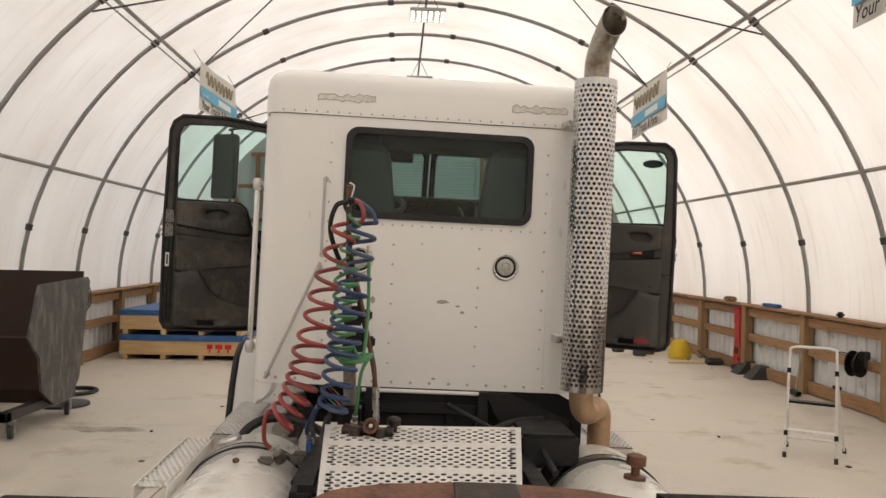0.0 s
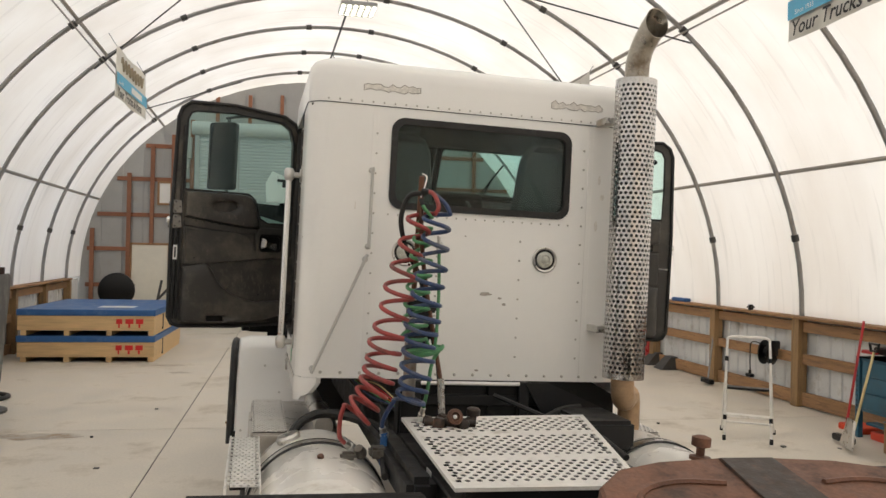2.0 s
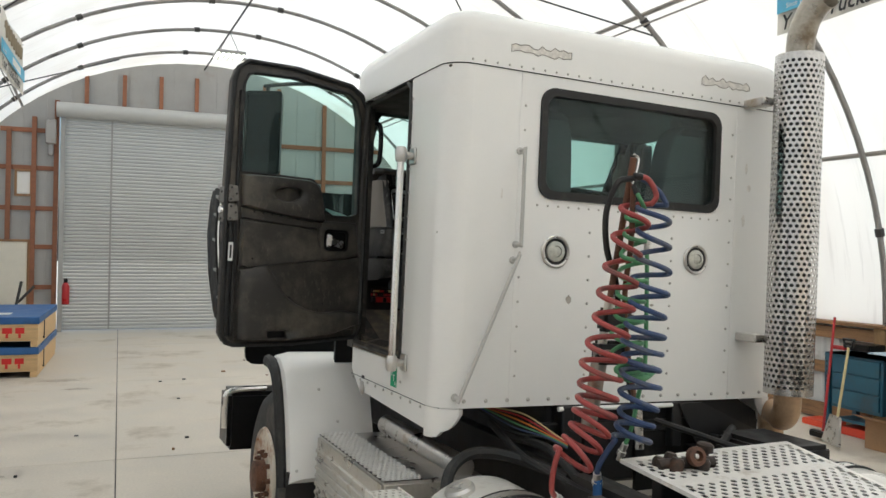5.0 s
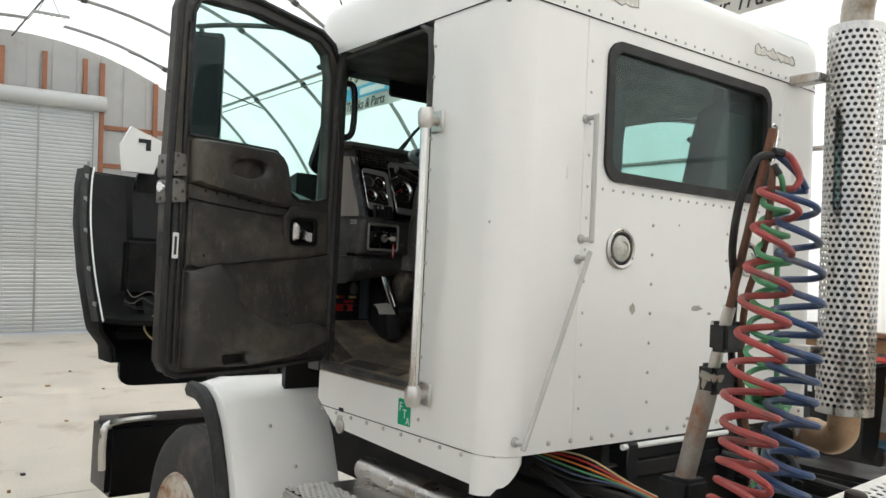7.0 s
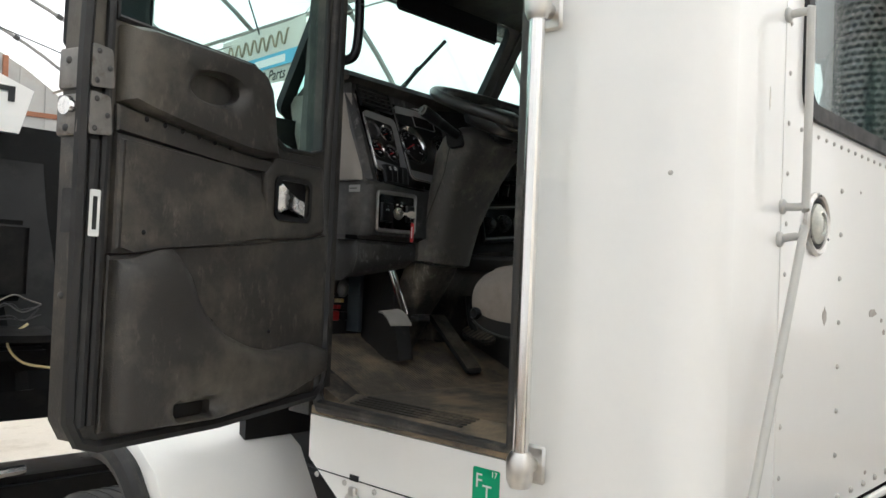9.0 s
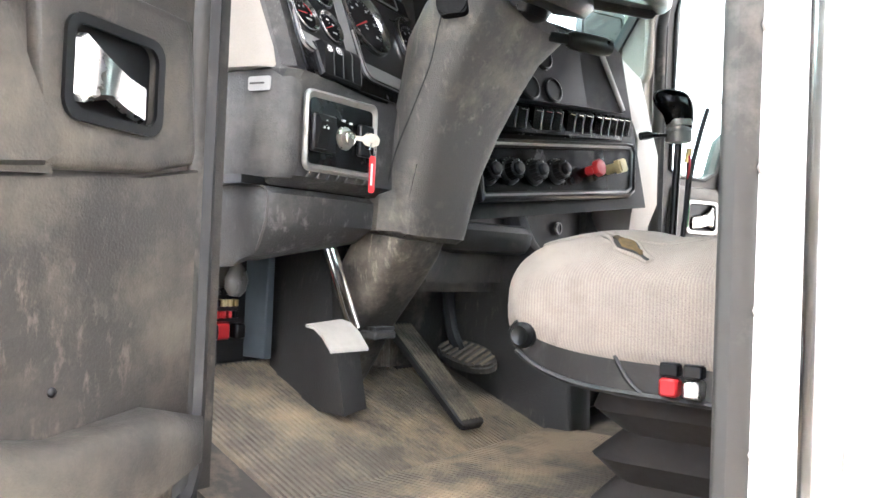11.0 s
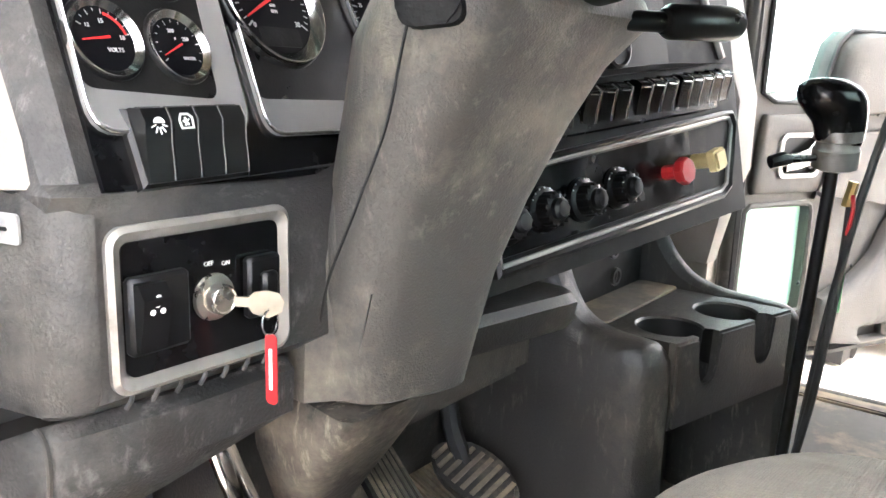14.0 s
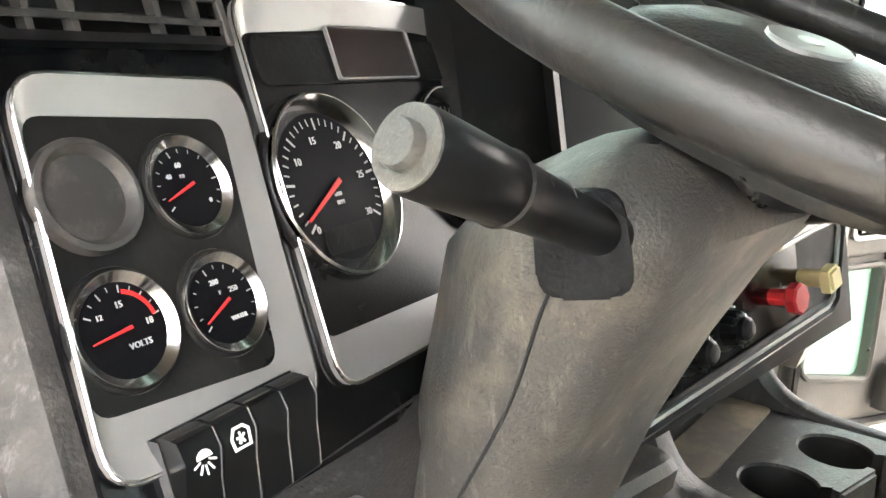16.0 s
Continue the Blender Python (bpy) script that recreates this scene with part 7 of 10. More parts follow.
        tube(bm, [gp(x0 + 0.0240, z, h + 0.0003) for z, h in ((2.132, 0.024), (2.122, 0.026), (2.108, 0.020), (2.092, 0.0155), (2.085, 0.013))], 0.00055, 4)
        tube(bm, [gp(x0 + a, 2.134, 0.0195) for a in (0.0014, 0.0238)], 0.0005, 4)
        part("worn_edge", bm, PLUGGREY, rk)
        if k < 2:
            bm = B()
            cx, cz = x0 + 0.0126, 2.121
            if k == 0:
                prism(bm, [(cx + 0.005 * math.cos(radians(a)), cz + 0.005 * math.sin(radians(a)) * 0.8) for a in range(0, 181, 30)], GO + GN * 0.0262, GU, GV, GN, 0.0005)
                for a in (200, 235, 270, 305, 340):
                    p, q = [gp(cx + f * math.cos(radians(a)), cz + f * math.sin(radians(a)), 0.0258) for f in (0.003, 0.0075)]
                    tube(bm, [p, q], 0.0006, 4)
            else:
                ring(bm, [(cx - 0.006, cz - 0.005), (cx + 0.006, cz - 0.005), (cx + 0.007, cz + 0.003), (cx + 0.003, cz + 0.006), (cx - 0.004, cz + 0.006), (cx - 0.007, cz + 0.001)],
                     [(cx - 0.0048, cz - 0.0038), (cx + 0.0048, cz - 0.0038), (cx + 0.0056, cz + 0.0025), (cx + 0.0024, cz + 0.0046), (cx - 0.0033, cz + 0.0046), (cx - 0.0056, cz + 0.001)], GO + GN * 0.0258, GU, GV, GN, 0.0008)
                for a in (30, 100, 170, 240, 310):
                    p, q = gp(cx, cz, 0.0262), gp(cx + 0.003 * math.cos(radians(a)), cz + 0.003 * math.sin(radians(a)), 0.0262)
                    tube(bm, [p, q], 0.0008, 4)
            part("switch_symbol", bm, WHITEINK, rk, "white switch symbol")
    # side air vent
    bm = B()
    ring(bm, rrect(-0.757, 2.322, -0.600, 2.392, 0.004, 2), rrect(-0.752, 2.327, -0.606, 2.387, 0.003, 2), GO + GN * 0.003, GU, GV, GN, 0.010)
    vt = part("air_vent", bm, SATINBLACK, dashboard, "dusty air vent with slats")
    bm = B()
    prism(bm, rrect(-0.752, 2.327, -0.606, 2.387, 0.003, 2), GO + GN * 0.003, GU, GV, GN, 0.001)
    part("vent_back", bm, INK, vt)
    for k in range(4):
        bm = B()
        z = 2.3335 + k * 0.0145
        loft(bm, [[gp(x, z - 0.001, 0.014), gp(x, z + 0.0025, 0.0145), gp(x, z + 0.0075, 0.005), gp(x, z + 0.003, 0.004)] for x in (-0.752, -0.606)])
        part("vent_slat", bm, CONSOLE, vt)
    for x in (-0.738, -0.712, -0.655, -0.625):
        bm = B()
        loft(bm, [[gp(x, z, 0.0115), gp(x + 0.0045, z, 0.0115), gp(x + 0.0045, z, 0.003), gp(x, z, 0.003)] for z in (2.327, 2.387)])
        part("vent_vane", bm, VANEGREY, vt)
    bm = B()
    prism(bm, [(-0.6065, 2.322), (-0.6005, 2.322), (-0.6005, 2.392), (-0.6065, 2.392)], GO + GN * 0.011, GU, GV, GN, 0.004, 0.001, 1)
    part("vent_end", bm, VANEGREY, vt)
    bm = B()
    ring(bm, rrect(-0.692, 2.350, -0.664, 2.368, 0.004, 2), rrect(-0.687, 2.354, -0.669, 2.364, 0.003, 2), GO + GN * 0.012, GU, GV, GN, 0.006)
    part("vent_slider", bm, PLUGGREY, vt)
    # paper strip over the cluster
    bm = B()
    prism(bm, rrect(-0.507, 2.3695, -0.375, 2.386, 0.002, 1), GO + GN * 0.005, GU, GV, GN, 0.001)
    pl = part("paper_strip", bm, PAPER, dashboard, "white strip printed PTO MAX 1200 RPM")
    words("print", "PTO MAX 1200 RPM", 0.0125, INK, gp(-0.441, 2.3775, 0.0065), GU, GV, pl)
    # second vent and switch rows right of the cluster
    bm = B()
    prism(bm, rrect(-0.178, 2.17, 0.06, 2.300, 0.012, 3), GO + GN * 0.004, GU, GV, GN, 0.004)
    rp = part("right_pod", bm, GAUGEFACE, dashboard, "right gauge pod in a silver frame")
    bm = B()
    ring(bm, rrect(-0.186, 2.165, 0.066, 2.314, 0.014, 3), rrect(-0.180, 2.172, 0.060, 2.286, 0.010, 3), GO + GN * 0.004, GU, GV, GN, 0.008)
    part("pod_rim", bm, SILVER, rp)
    for x, z in ((-0.140, 2.240), (-0.045, 2.246), (-0.140, 2.185), (-0.045, 2.188)):
        bm = B()
        lathe(bm, [(0.031, 0.0), (0.031, 0.006), (0.030, 0.007), (0.024, 0.001)], gp(x, z, 0.008), GN, 32, False)
        part("gauge", bm, CHROME, rp, "small gauge with chrome bezel")
        bm = B()
        lathe(bm, [(0.0245, 0.0), (0.0, 0.0012)], gp(x, z, 0.0085), GN, 24)
        part("dial", bm, DIAL, rp)
        bm = B()
        for q in range(215, -36, -25):
            d = GU.normalized() * math.cos(radians(q)) + GV.normalized() * math.sin(radians(q))
            tube(bm, [gp(x, z, 0.0102) + d * 0.017, gp(x, z, 0.0102) + d * 0.021], 0.0005, 4)
        part("dial_scale", bm, DIALINK, rp)
    bm = B()
    ring(bm, rrect(-0.19, 2.322, 0.02, 2.385, 0.004, 2), rrect(-0.184, 2.327, 0.014, 2.38, 0.003, 2), GO + GN * 0.003, GU, GV, GN, 0.010)
    v2 = part("air_vent", bm, SATINBLACK, dashboard, "black air vent with slats")
    for k in range(5):
        bm = B()
        z = 2.33 + k * 0.011
        loft(bm, [[gp(x, z, 0.012), gp(x, z + 0.003, 0.012), gp(x, z + 0.006, 0.004), gp(x, z + 0.003, 0.004)] for x in (-0.184, 0.014)])
        part("vent_slat", bm, SATINBLACK, v2)

    # ignition panel in the lower box
    yi = 1.119
    bm = B()
    rows = []
    for e, h in ((0.0, 0.0), (0.0, 0.004), (0.004, 0.007), (0.012, 0.001), (0.012, -0.002)):
        rows.append([(x, yi - h, z) for x, z in rrect(-0.767 + e, 1.938 + e, -0.602 - e, 2.062 - e, 0.014 - e * 0.6, 5)])
    loft(bm, rows, True, False)
    ip = part("ignition_panel", bm, mat("dusty silver frame", (0.27, 0.26, 0.24), 0.42, 0.5, var=0.2, scale=9, dirt=(0.12, 0.11, 0.095), dirt_amount=0.45, dirt_scale=12), dashboard, "silver framed black ignition panel")
    bm = B()
    prism(bm, rrect(-0.755, 1.95, -0.614, 2.05, 0.008, 4), (0, yi + 0.001, 0), (1, 0, 0), (0, 0, 1), (0, -1, 0), 0.004)
    part("panel", bm, GLOSSBLACK, ip)
    bm = B()
    box(bm, (-0.756, 1.106, 1.968), (-0.706, 1.117, 2.026), 0.003)
    s1 = part("rocker_switch", bm, SATINBLACK, ip)
    bm = B()
    loft(bm, [[(x, 1.106, z) for x in (-0.753, -0.731)] + [(x, 1.106 - h, z) for x in (-0.731, -0.753)] for z, h in ((1.972, 0.004), (1.995, 0.010), (2.012, 0.013), (2.022, 0.006))])
    part("rocker", bm, SATINBLACK, s1)
    bm = B()
    for dx, dz in ((0, 0), (-0.004, -0.005), (0.004, -0.005), (0.001, 0.005)):
        lathe(bm, [(0.0022, 0), (0.0022, 0.0006)], (-0.742 + dx, 1.0945, 2.008 + dz), (0, -1, 0), 8)
    part("switch_symbol", bm, WHITEINK, s1)
    bm = B()
    box(bm, (-0.652, 1.106, 1.973), (-0.618, 1.117, 2.024), 0.003)
    box(bm, (-0.643, 1.098, 1.985), (-0.627, 1.107, 2.012), 0.003)
    part("toggle_plate", bm, SATINBLACK, ip)
    bm = B()
    lathe(bm, [(0.019, 0.0), (0.018, 0.003), (0.014, 0.004)], (-0.680, 1.115, 1.997), (0, -1, 0), 24)
    lathe(bm, [(0.0120, 0.0), (0.0120, 0.012), (0.0105, 0.014), (0.0095, 0.0125), (0.0, 0.0125)], (-0.680, 1.114, 1.997), (0, -1, 0), 24)
    part("ignition_lock", bm, mat("worn chrome lock", (0.46, 0.43, 0.38), 0.3, 0.95, var=0.2, scale=40), ip, "worn brass-grey ignition lock")
    words("print", "OFF", 0.005, WHITEINK, (-0.684, 1.1145, 2.024), (1, 0, 0), (0, 0, 1), ip)
    words("print", "ON", 0.005, WHITEINK, (-0.668, 1.1145, 2.022), (1, 0, 0), (0, 0, 1), ip)
    for k in range(7):
        bm = B()
        tube(bm, smooth([(-0.752 + k * 0.021, 1.124, 1.945), (-0.752 + k * 0.021, 1.116, 1.937), (-0.757 + k * 0.021, 1.117, 1.928)], 3), 0.002, 6)
        part("hook_rib", bm, DASH, ip)

    # centre stack
    bm = B()
    out = [(-0.27, 1.93), (0.25, 1.985), (0.275, 2.0), (0.308, 2.105), (0.30, 2.122), (0.28, 2.122), (-0.27, 2.06)]
    inn = [(-0.255, 1.952), (0.235, 2.003), (0.252, 2.012), (0.280, 2.093), (0.276, 2.102), (0.262, 2.103), (-0.255, 2.045)]
    loft(bm, [[cp(x, z, 0.0) for x, z in out], [cp(x, z, 0.014) for x, z in out], [cp(x, z, 0.018) for x, z in [(a + (c - a) * 0.25, b + (d - b) * 0.25) for (a, b), (c, d) in zip(out, inn)]], [cp(x, z, 0.008) for x, z in inn], [cp(x, z, 0.002) for x, z in inn]], True, False)
    hp = part("heater_panel", bm, SATINBLACK, dashboard, "black heater and brake valve panel")
    bm = B()
    tube(bm, [cp(x, z, 0.0125) for x, z in [(a + (c - a) * 0.6, b + (d - b) * 0.6) for (a, b), (c, d) in zip(out, inn)]], 0.004, 6, closed=True)
    part("bright_edge", bm, SILVER, hp)
    bm = B()
    prism(bm, inn, CO + CN * 0.001, CU, CV, CN, 0.004)
    part("panel", bm, GLOSSBLACK, hp)
    for x, z in ((-0.240, 1.995), (-0.170, 2.004), (-0.092, 2.010), (-0.014, 2.020)):
        bm = B()
        lathe(bm, [(0.030, 0.0), (0.029, 0.006), (0.026, 0.008), (0.022, 0.009), (0.021, 0.024), (0.017, 0.027), (0.0145, 0.027), (0.014, 0.033), (0.010, 0.037), (0.0, 0.038)], cp(x, z, 0.005), CN, 28)
        k_ = part("heater_knob", bm, SATINBLACK, hp, "round ribbed black heater knob")
        bm = B()
        for q in range(14):
            a = 2 * math.pi * q / 14
            s, t = CU.normalized(), CN.cross(CU.normalized())
            d = s * math.cos(a) + t * math.sin(a)
            tube(bm, [cp(x, z, 0.014) + d * 0.0215, cp(x, z, 0.033) + d * 0.0205], 0.002, 5)
        part("knob_rib", bm, SATINBLACK, k_)
        bm = B()
        prism(bm, [(x - 0.0008, z), (x + 0.0008, z), (x + 0.0008, z + 0.018), (x - 0.0008, z + 0.018)], CO + CN * 0.0362, CU, CV, CN, 0.0005)
        part("knob_mark", bm, WHITEINK, k_)
        bm = B()
        for a in range(30, 151, 20):
            p = cp(x + 0.0275 * math.cos(radians(a)), z + 0.0275 * math.sin(radians(a)), 0.0125)
            lathe(bm, [(0.0012, 0), (0.0012, 0.0008)], p, CN, 6)
        part("dial_scale", bm, WHITEINK, k_)
    # brake valve knobs: red octagon and yellow square
    base = cp(0.105, 2.034, 0.004)
    bm = B()
    lathe(bm, [(0.011, 0), (0.011, 0.024), (0.017, 0.026), (0.0205, 0.029), (0.0205, 0.039), (0.018, 0.042), (0.0, 0.0425)], base, CN, 8)
    part("brake_knob", bm, RED, hp, "red octagonal trailer air knob", True)
    base = cp(0.185, 2.046, 0.004)
    bm = B()
    lathe(bm, [(0.012, 0), (0.012, 0.034), (0.016, 0.04)], base, CN, 14)
    s, t = CU.normalized(), CN.cross(CU.normalized())
    prism(bm, rrect(-0.016, -0.016, 0.016, 0.016, 0.004, 2), base + CN * 0.034, (s + t * 0.25).normalized(), (t - s * 0.25).normalized(), CN, 0.016, 0.004, 2)
    part("brake_knob", bm, YELLOW, hp, "cream yellow square parking brake knob")
    # rocker row above
    bm = B()
    prism(bm, [(-0.30, 2.075), (0.315, 2.130), (0.295, 2.188), (-0.30, 2.140)], CO + CN * 0.0, CU, CV, CN, 0.010, 0.003, 1)
    rr = part("rocker_plate", bm, GLOSSBLACK, dashboard, "row of black rocker switches with chrome edges")
    xs = [-0.28, -0.245, -0.21, -0.165, -0.13, -0.08, -0.045, -0.01, 0.04, 0.072, 0.104, 0.145, 0.175, 0.205, 0.235, 0.262]
    for x in xs:
        z0 = 2.088 + 0.09 * (x + 0.3)
        bm = B()
        w = 0.026
        loft(bm, [[cp(x + a, z0 + z, h) for a in (0, w)] + [cp(x + a, z0 + z, 0.008) for a in (w, 0)] for z, h in ((0.0, 0.011), (0.012, 0.014), (0.03, 0.022), (0.040, 0.026), (0.046, 0.020), (0.050, 0.011))])
        k_ = part("rocker_switch", bm, ROCKERBLACK, rr)
        bm = B()
        tube(bm, [cp(x + w + 0.0015, z0 + z, h) for z, h in ((0.0, 0.0115), (0.012, 0.0145), (0.03, 0.0225), (0.040, 0.0265), (0.048, 0.018))], 0.0015, 5)
        tube(bm, [cp(x + a, z0 + 0.036, 0.0262) for a in (0.004, w - 0.004)], 0.0009, 4)
        part("chrome_edge", bm, CHROME, k_)
    # upper plate with round blanks
    bm = B()
    out = [(-0.27, 2.150), (0.292, 2.198), (0.23, 2.352), (0.21, 2.368), (-0.27, 2.368)]
    inn = [(-0.25, 2.160), (0.262, 2.205), (0.212, 2.335), (0.20, 2.345), (-0.25, 2.345)]
    loft(bm, [[cp(x, z, 0.0) for x, z in out], [cp(x, z, 0.012) for x, z in out], [cp(x, z, 0.002) for x, z in inn]], True, False)
    up = part("upper_plate", bm, GAUGEFACE, dashboard, "dark upper plate with round blanks and a silver edge")
    bm = B()
    tube(bm, [cp(0.283, 2.205, 0.010), cp(0.224, 2.348, 0.010), cp(0.205, 2.36, 0.010)], 0.008, 8)
    part("bright_edge", bm, SILVER, up)
    bm = B()
    prism(bm, inn, CO + CN * 0.0, CU, CV, CN, 0.003)
    part("plate", bm, GAUGEFACE, up)
    for x, z in ((0.02, 2.212), (-0.06, 2.205), (-0.14, 2.2), (0.0, 2.285), (-0.08, 2.285)):
        bm = B()
        lathe(bm, [(0.030, 0.0), (0.030, 0.005), (0.026, 0.007), (0.023, 0.003), (0.0, 0.003)], cp(x, z, 0.003), CN, 28)
        part("blank_plug", bm, SATINBLACK, up)
    # pale right end of the dash
    bm = B()
    rows = []
    for z, x0, y0, x1 in ((1.84, 0.40, 1.10, 0.62), (1.95, 0.33, 1.06, 0.64), (2.0, 0.32, 1.045, 0.65), (2.14, 0.335, 1.05, 0.66), (2.25, 0.31, 1.08, 0.66), (2.37, 0.255, 1.11, 0.66)):
        rows.append([(x0, y0, z), (x0 + 0.05, y0 + 0.0, z), (x1 - 0.03, y0 + 0.06, z), (x1, y0 + 0.12, z), (x1 + 0.2, 1.40, z), (x0, 1.40, z)])
    loft(bm, rows)
    re = part("right_end", bm, BEIGE, dashboard, "pale grey passenger side of the dash")
    bm = B()
    box(bm, (0.40, 1.075, 2.085), (0.46, 1.09, 2.11), 0.002)
    part("warning_label", bm, PAPER, re, "small red and white label")
    # open tray with two sockets
    bm = B()
    box(bm, (-0.06, 1.162, 1.80), (0.32, 1.18, 1.97), 0.004)
    tr = part("open_tray", bm, DULLBLACK, dashboard, "open black tray with two power sockets")
    bm = B()
    box(bm, (-0.06, 1.182, FLOORZ), (0.345, 1.30, 1.985), 0.004)
    part("tray_back", bm, DULLBLACK, tr)
    for x, y, z in ((0.121, 1.158, 1.902), (0.134, 1.158, 1.855)):
        bm = B()
        lathe(bm, [(0.010, 0), (0.015, 0.0), (0.015, 0.006), (0.010, 0.006)], (x, y, z), (0, -1, 0), 20, False)
        part("power_socket", bm, PLUGGREY, tr)
    # lip below the heater panel
    bm = B()
    rows = []
    for x, y, e in ((-0.345, 1.155, 0.008), (-0.335, 1.148, 0.002), (-0.30, 1.14, 0), (-0.13, 1.11, 0), (-0.11, 1.108, 0), (-0.102, 1.111, 0.004), (-0.099, 1.12, 0.012)):
        rows.append([(x, y + 0.012, 1.893 - e), (x, y - 0.004, 1.888 - e), (x, y - 0.012, 1.876 - e), (x, y - 0.008, 1.85 + e), (x, y + 0.002, 1.836 + e), (x, y + 0.02, 1.831 + e), (x, y + 0.16, 1.831 + e), (x, y + 0.16, 1.893 - e)])
    loft(bm, rows)
    part("ash_tray", bm, CONSOLE, dashboard, "worn grey ash tray front")
    bm = B()
    box(bm, (-0.40, 1.17, 1.75), (-0.06, 1.30, 1.93), 0.02, 2)
    part("lower_centre", bm, TRIM, dashboard)


build_dash()


def build_console():
    con = thing("centre_console", (0.1, 1.05, FLOORZ), "dark moulded console with two slotted cup holders", "console")
    cups = ((0.035, 1.02), (0.172, 0.985))
    fr = lambda x: 0.957 - 0.25 * (x - 0.035)          # the front face's y
    top = 1.826

    def sweep(x):
        """The side's outline: down from the dash, along the cups and down the front."""
        d = fr(x) - 0.957
        pts = smooth([Vector((0, y, z)) for y, z in ((1.165, 2.0), (1.150, 1.95), (1.128, 1.895), (1.098, 1.853), (1.055, 1.834), (1.0, 1.829), (0.978, 1.826), (0.963, 1.812), (0.957, 1.785), (0.957, 1.66))], 3)
        return [(x, p.y + d * min(1, max(0, (1.165 - p.y) / 0.2)), p.z) for p in pts] + [(x, fr(x) + 0.004, FLOORZ), (x, 1.30, FLOORZ), (x, 1.30, 2.0)]

    # rounded side walls
    for xs in ((-0.104, -0.099, -0.088, -0.066, -0.048, -0.038), (0.246, 0.254, 0.262, 0.272, 0.279, 0.283)):
        bm = B()
        rows = []
        for k, x in enumerate(xs):
            e = (0.030, 0.013, 0.002, 0.0, 0.004, 0.012)[k] if x < 0 else (0.012, 0.004, 0.0, 0.0, 0.006, 0.014)[k]
            rows.append([(q[0], q[1] + e, q[2] - e * 0.6) if q[2] > FLOORZ + 0.01 and q[1] < 1.29 else q for q in sweep(x)])
        loft(bm, rows)
        part("side_wall", bm, CONSOLE, con)
    # platform with two open cup holes
    for cx, cy in cups:
        bm, liner = B(), B()
        x0, x1, y1 = (cx - 0.074, cx + 0.0685, 1.16) if cx < 0.1 else (cx - 0.0685, cx + 0.076, 1.16)
        n = 40
        verts = []
        for k in range(n + 1):
            a = radians(-90 + 29) + (2 * math.pi - radians(58)) * k / n
            c, q = math.cos(a), math.sin(a)
            slant = q + 0.25 * c
            f = min(abs((x1 - cx if c > 0 else x0 - cx) / c) if abs(c) > 1e-6 else 9, (y1 - cy) / q if q > 1e-6 else 9, (fr(cx) + 0.010 - cy) / slant if slant < -1e-6 else 9)
            rim = (cx + c * 0.047, cy + q * 0.047)
            verts.append([bm.verts.new(v) for v in ((cx + c * f, cy + q * f, top - 0.0015), (cx + c * 0.0495, cy + q * 0.0495, top - 0.0015), (rim[0], rim[1], top - 0.005))] + [liner.verts.new(v) for v in ((rim[0], rim[1], top - 0.005), (cx + c * 0.043, cy + q * 0.043, top - 0.078), (cx + c * 0.002, cy + q * 0.002, top - 0.08))])
        for a, b in zip(verts, verts[1:]):
            for h in (0, 1):
                bm.faces.new((a[h], b[h], b[h + 1], a[h + 1]))
            for h in (3, 4):
                liner.faces.new((a[h], b[h], b[h + 1], a[h + 1]))
        ch = part("cup_holder", bm, CONSOLE, con, "round cup holder with a front slot")
        part("cup_liner", liner, DULLBLACK, ch)
    # front panel with a rounded slot at each cup
    pts = [(-0.04, 1.70), (-0.04, top)]
    for cx, cy in cups:
        pts += [(cx - 0.024, top), (cx - 0.022, 1.775)] + [(cx + 0.022 * math.cos(radians(a)), 1.768 + 0.018 * math.sin(radians(a))) for a in range(200, 341, 20)] + [(cx + 0.022, 1.775), (cx + 0.024, top)]
    pts += [(0.248, top), (0.248, 1.70)]
    bm = B()
    prism(bm, pts, (0, 0.957 + 0.25 * 0.035 + 0.014, 0), (1, -0.25, 0), (0, 0, 1), (-0.24, -0.97, 0), 0.014, 0.004, 2)
    part("cup_front", bm, CONSOLE, con)
    bm = B()
    box(bm, (-0.04, 1.08, FLOORZ), (0.248, 1.28, 1.70), 0.01)
    part("inner_box", bm, DULLBLACK, con)
    bm = B()
    prism(bm, rrect(-0.03, 1.088, 0.24, 1.158, 0.012, 3), (0, 0, top + 0.001), (1, 0, 0), (0, 1, 0), (0, 0, 1), 0.003)
    part("tray_mat", bm, MATFLOOR, con, "dusty brown mat behind the cups")
    return con


build_console()


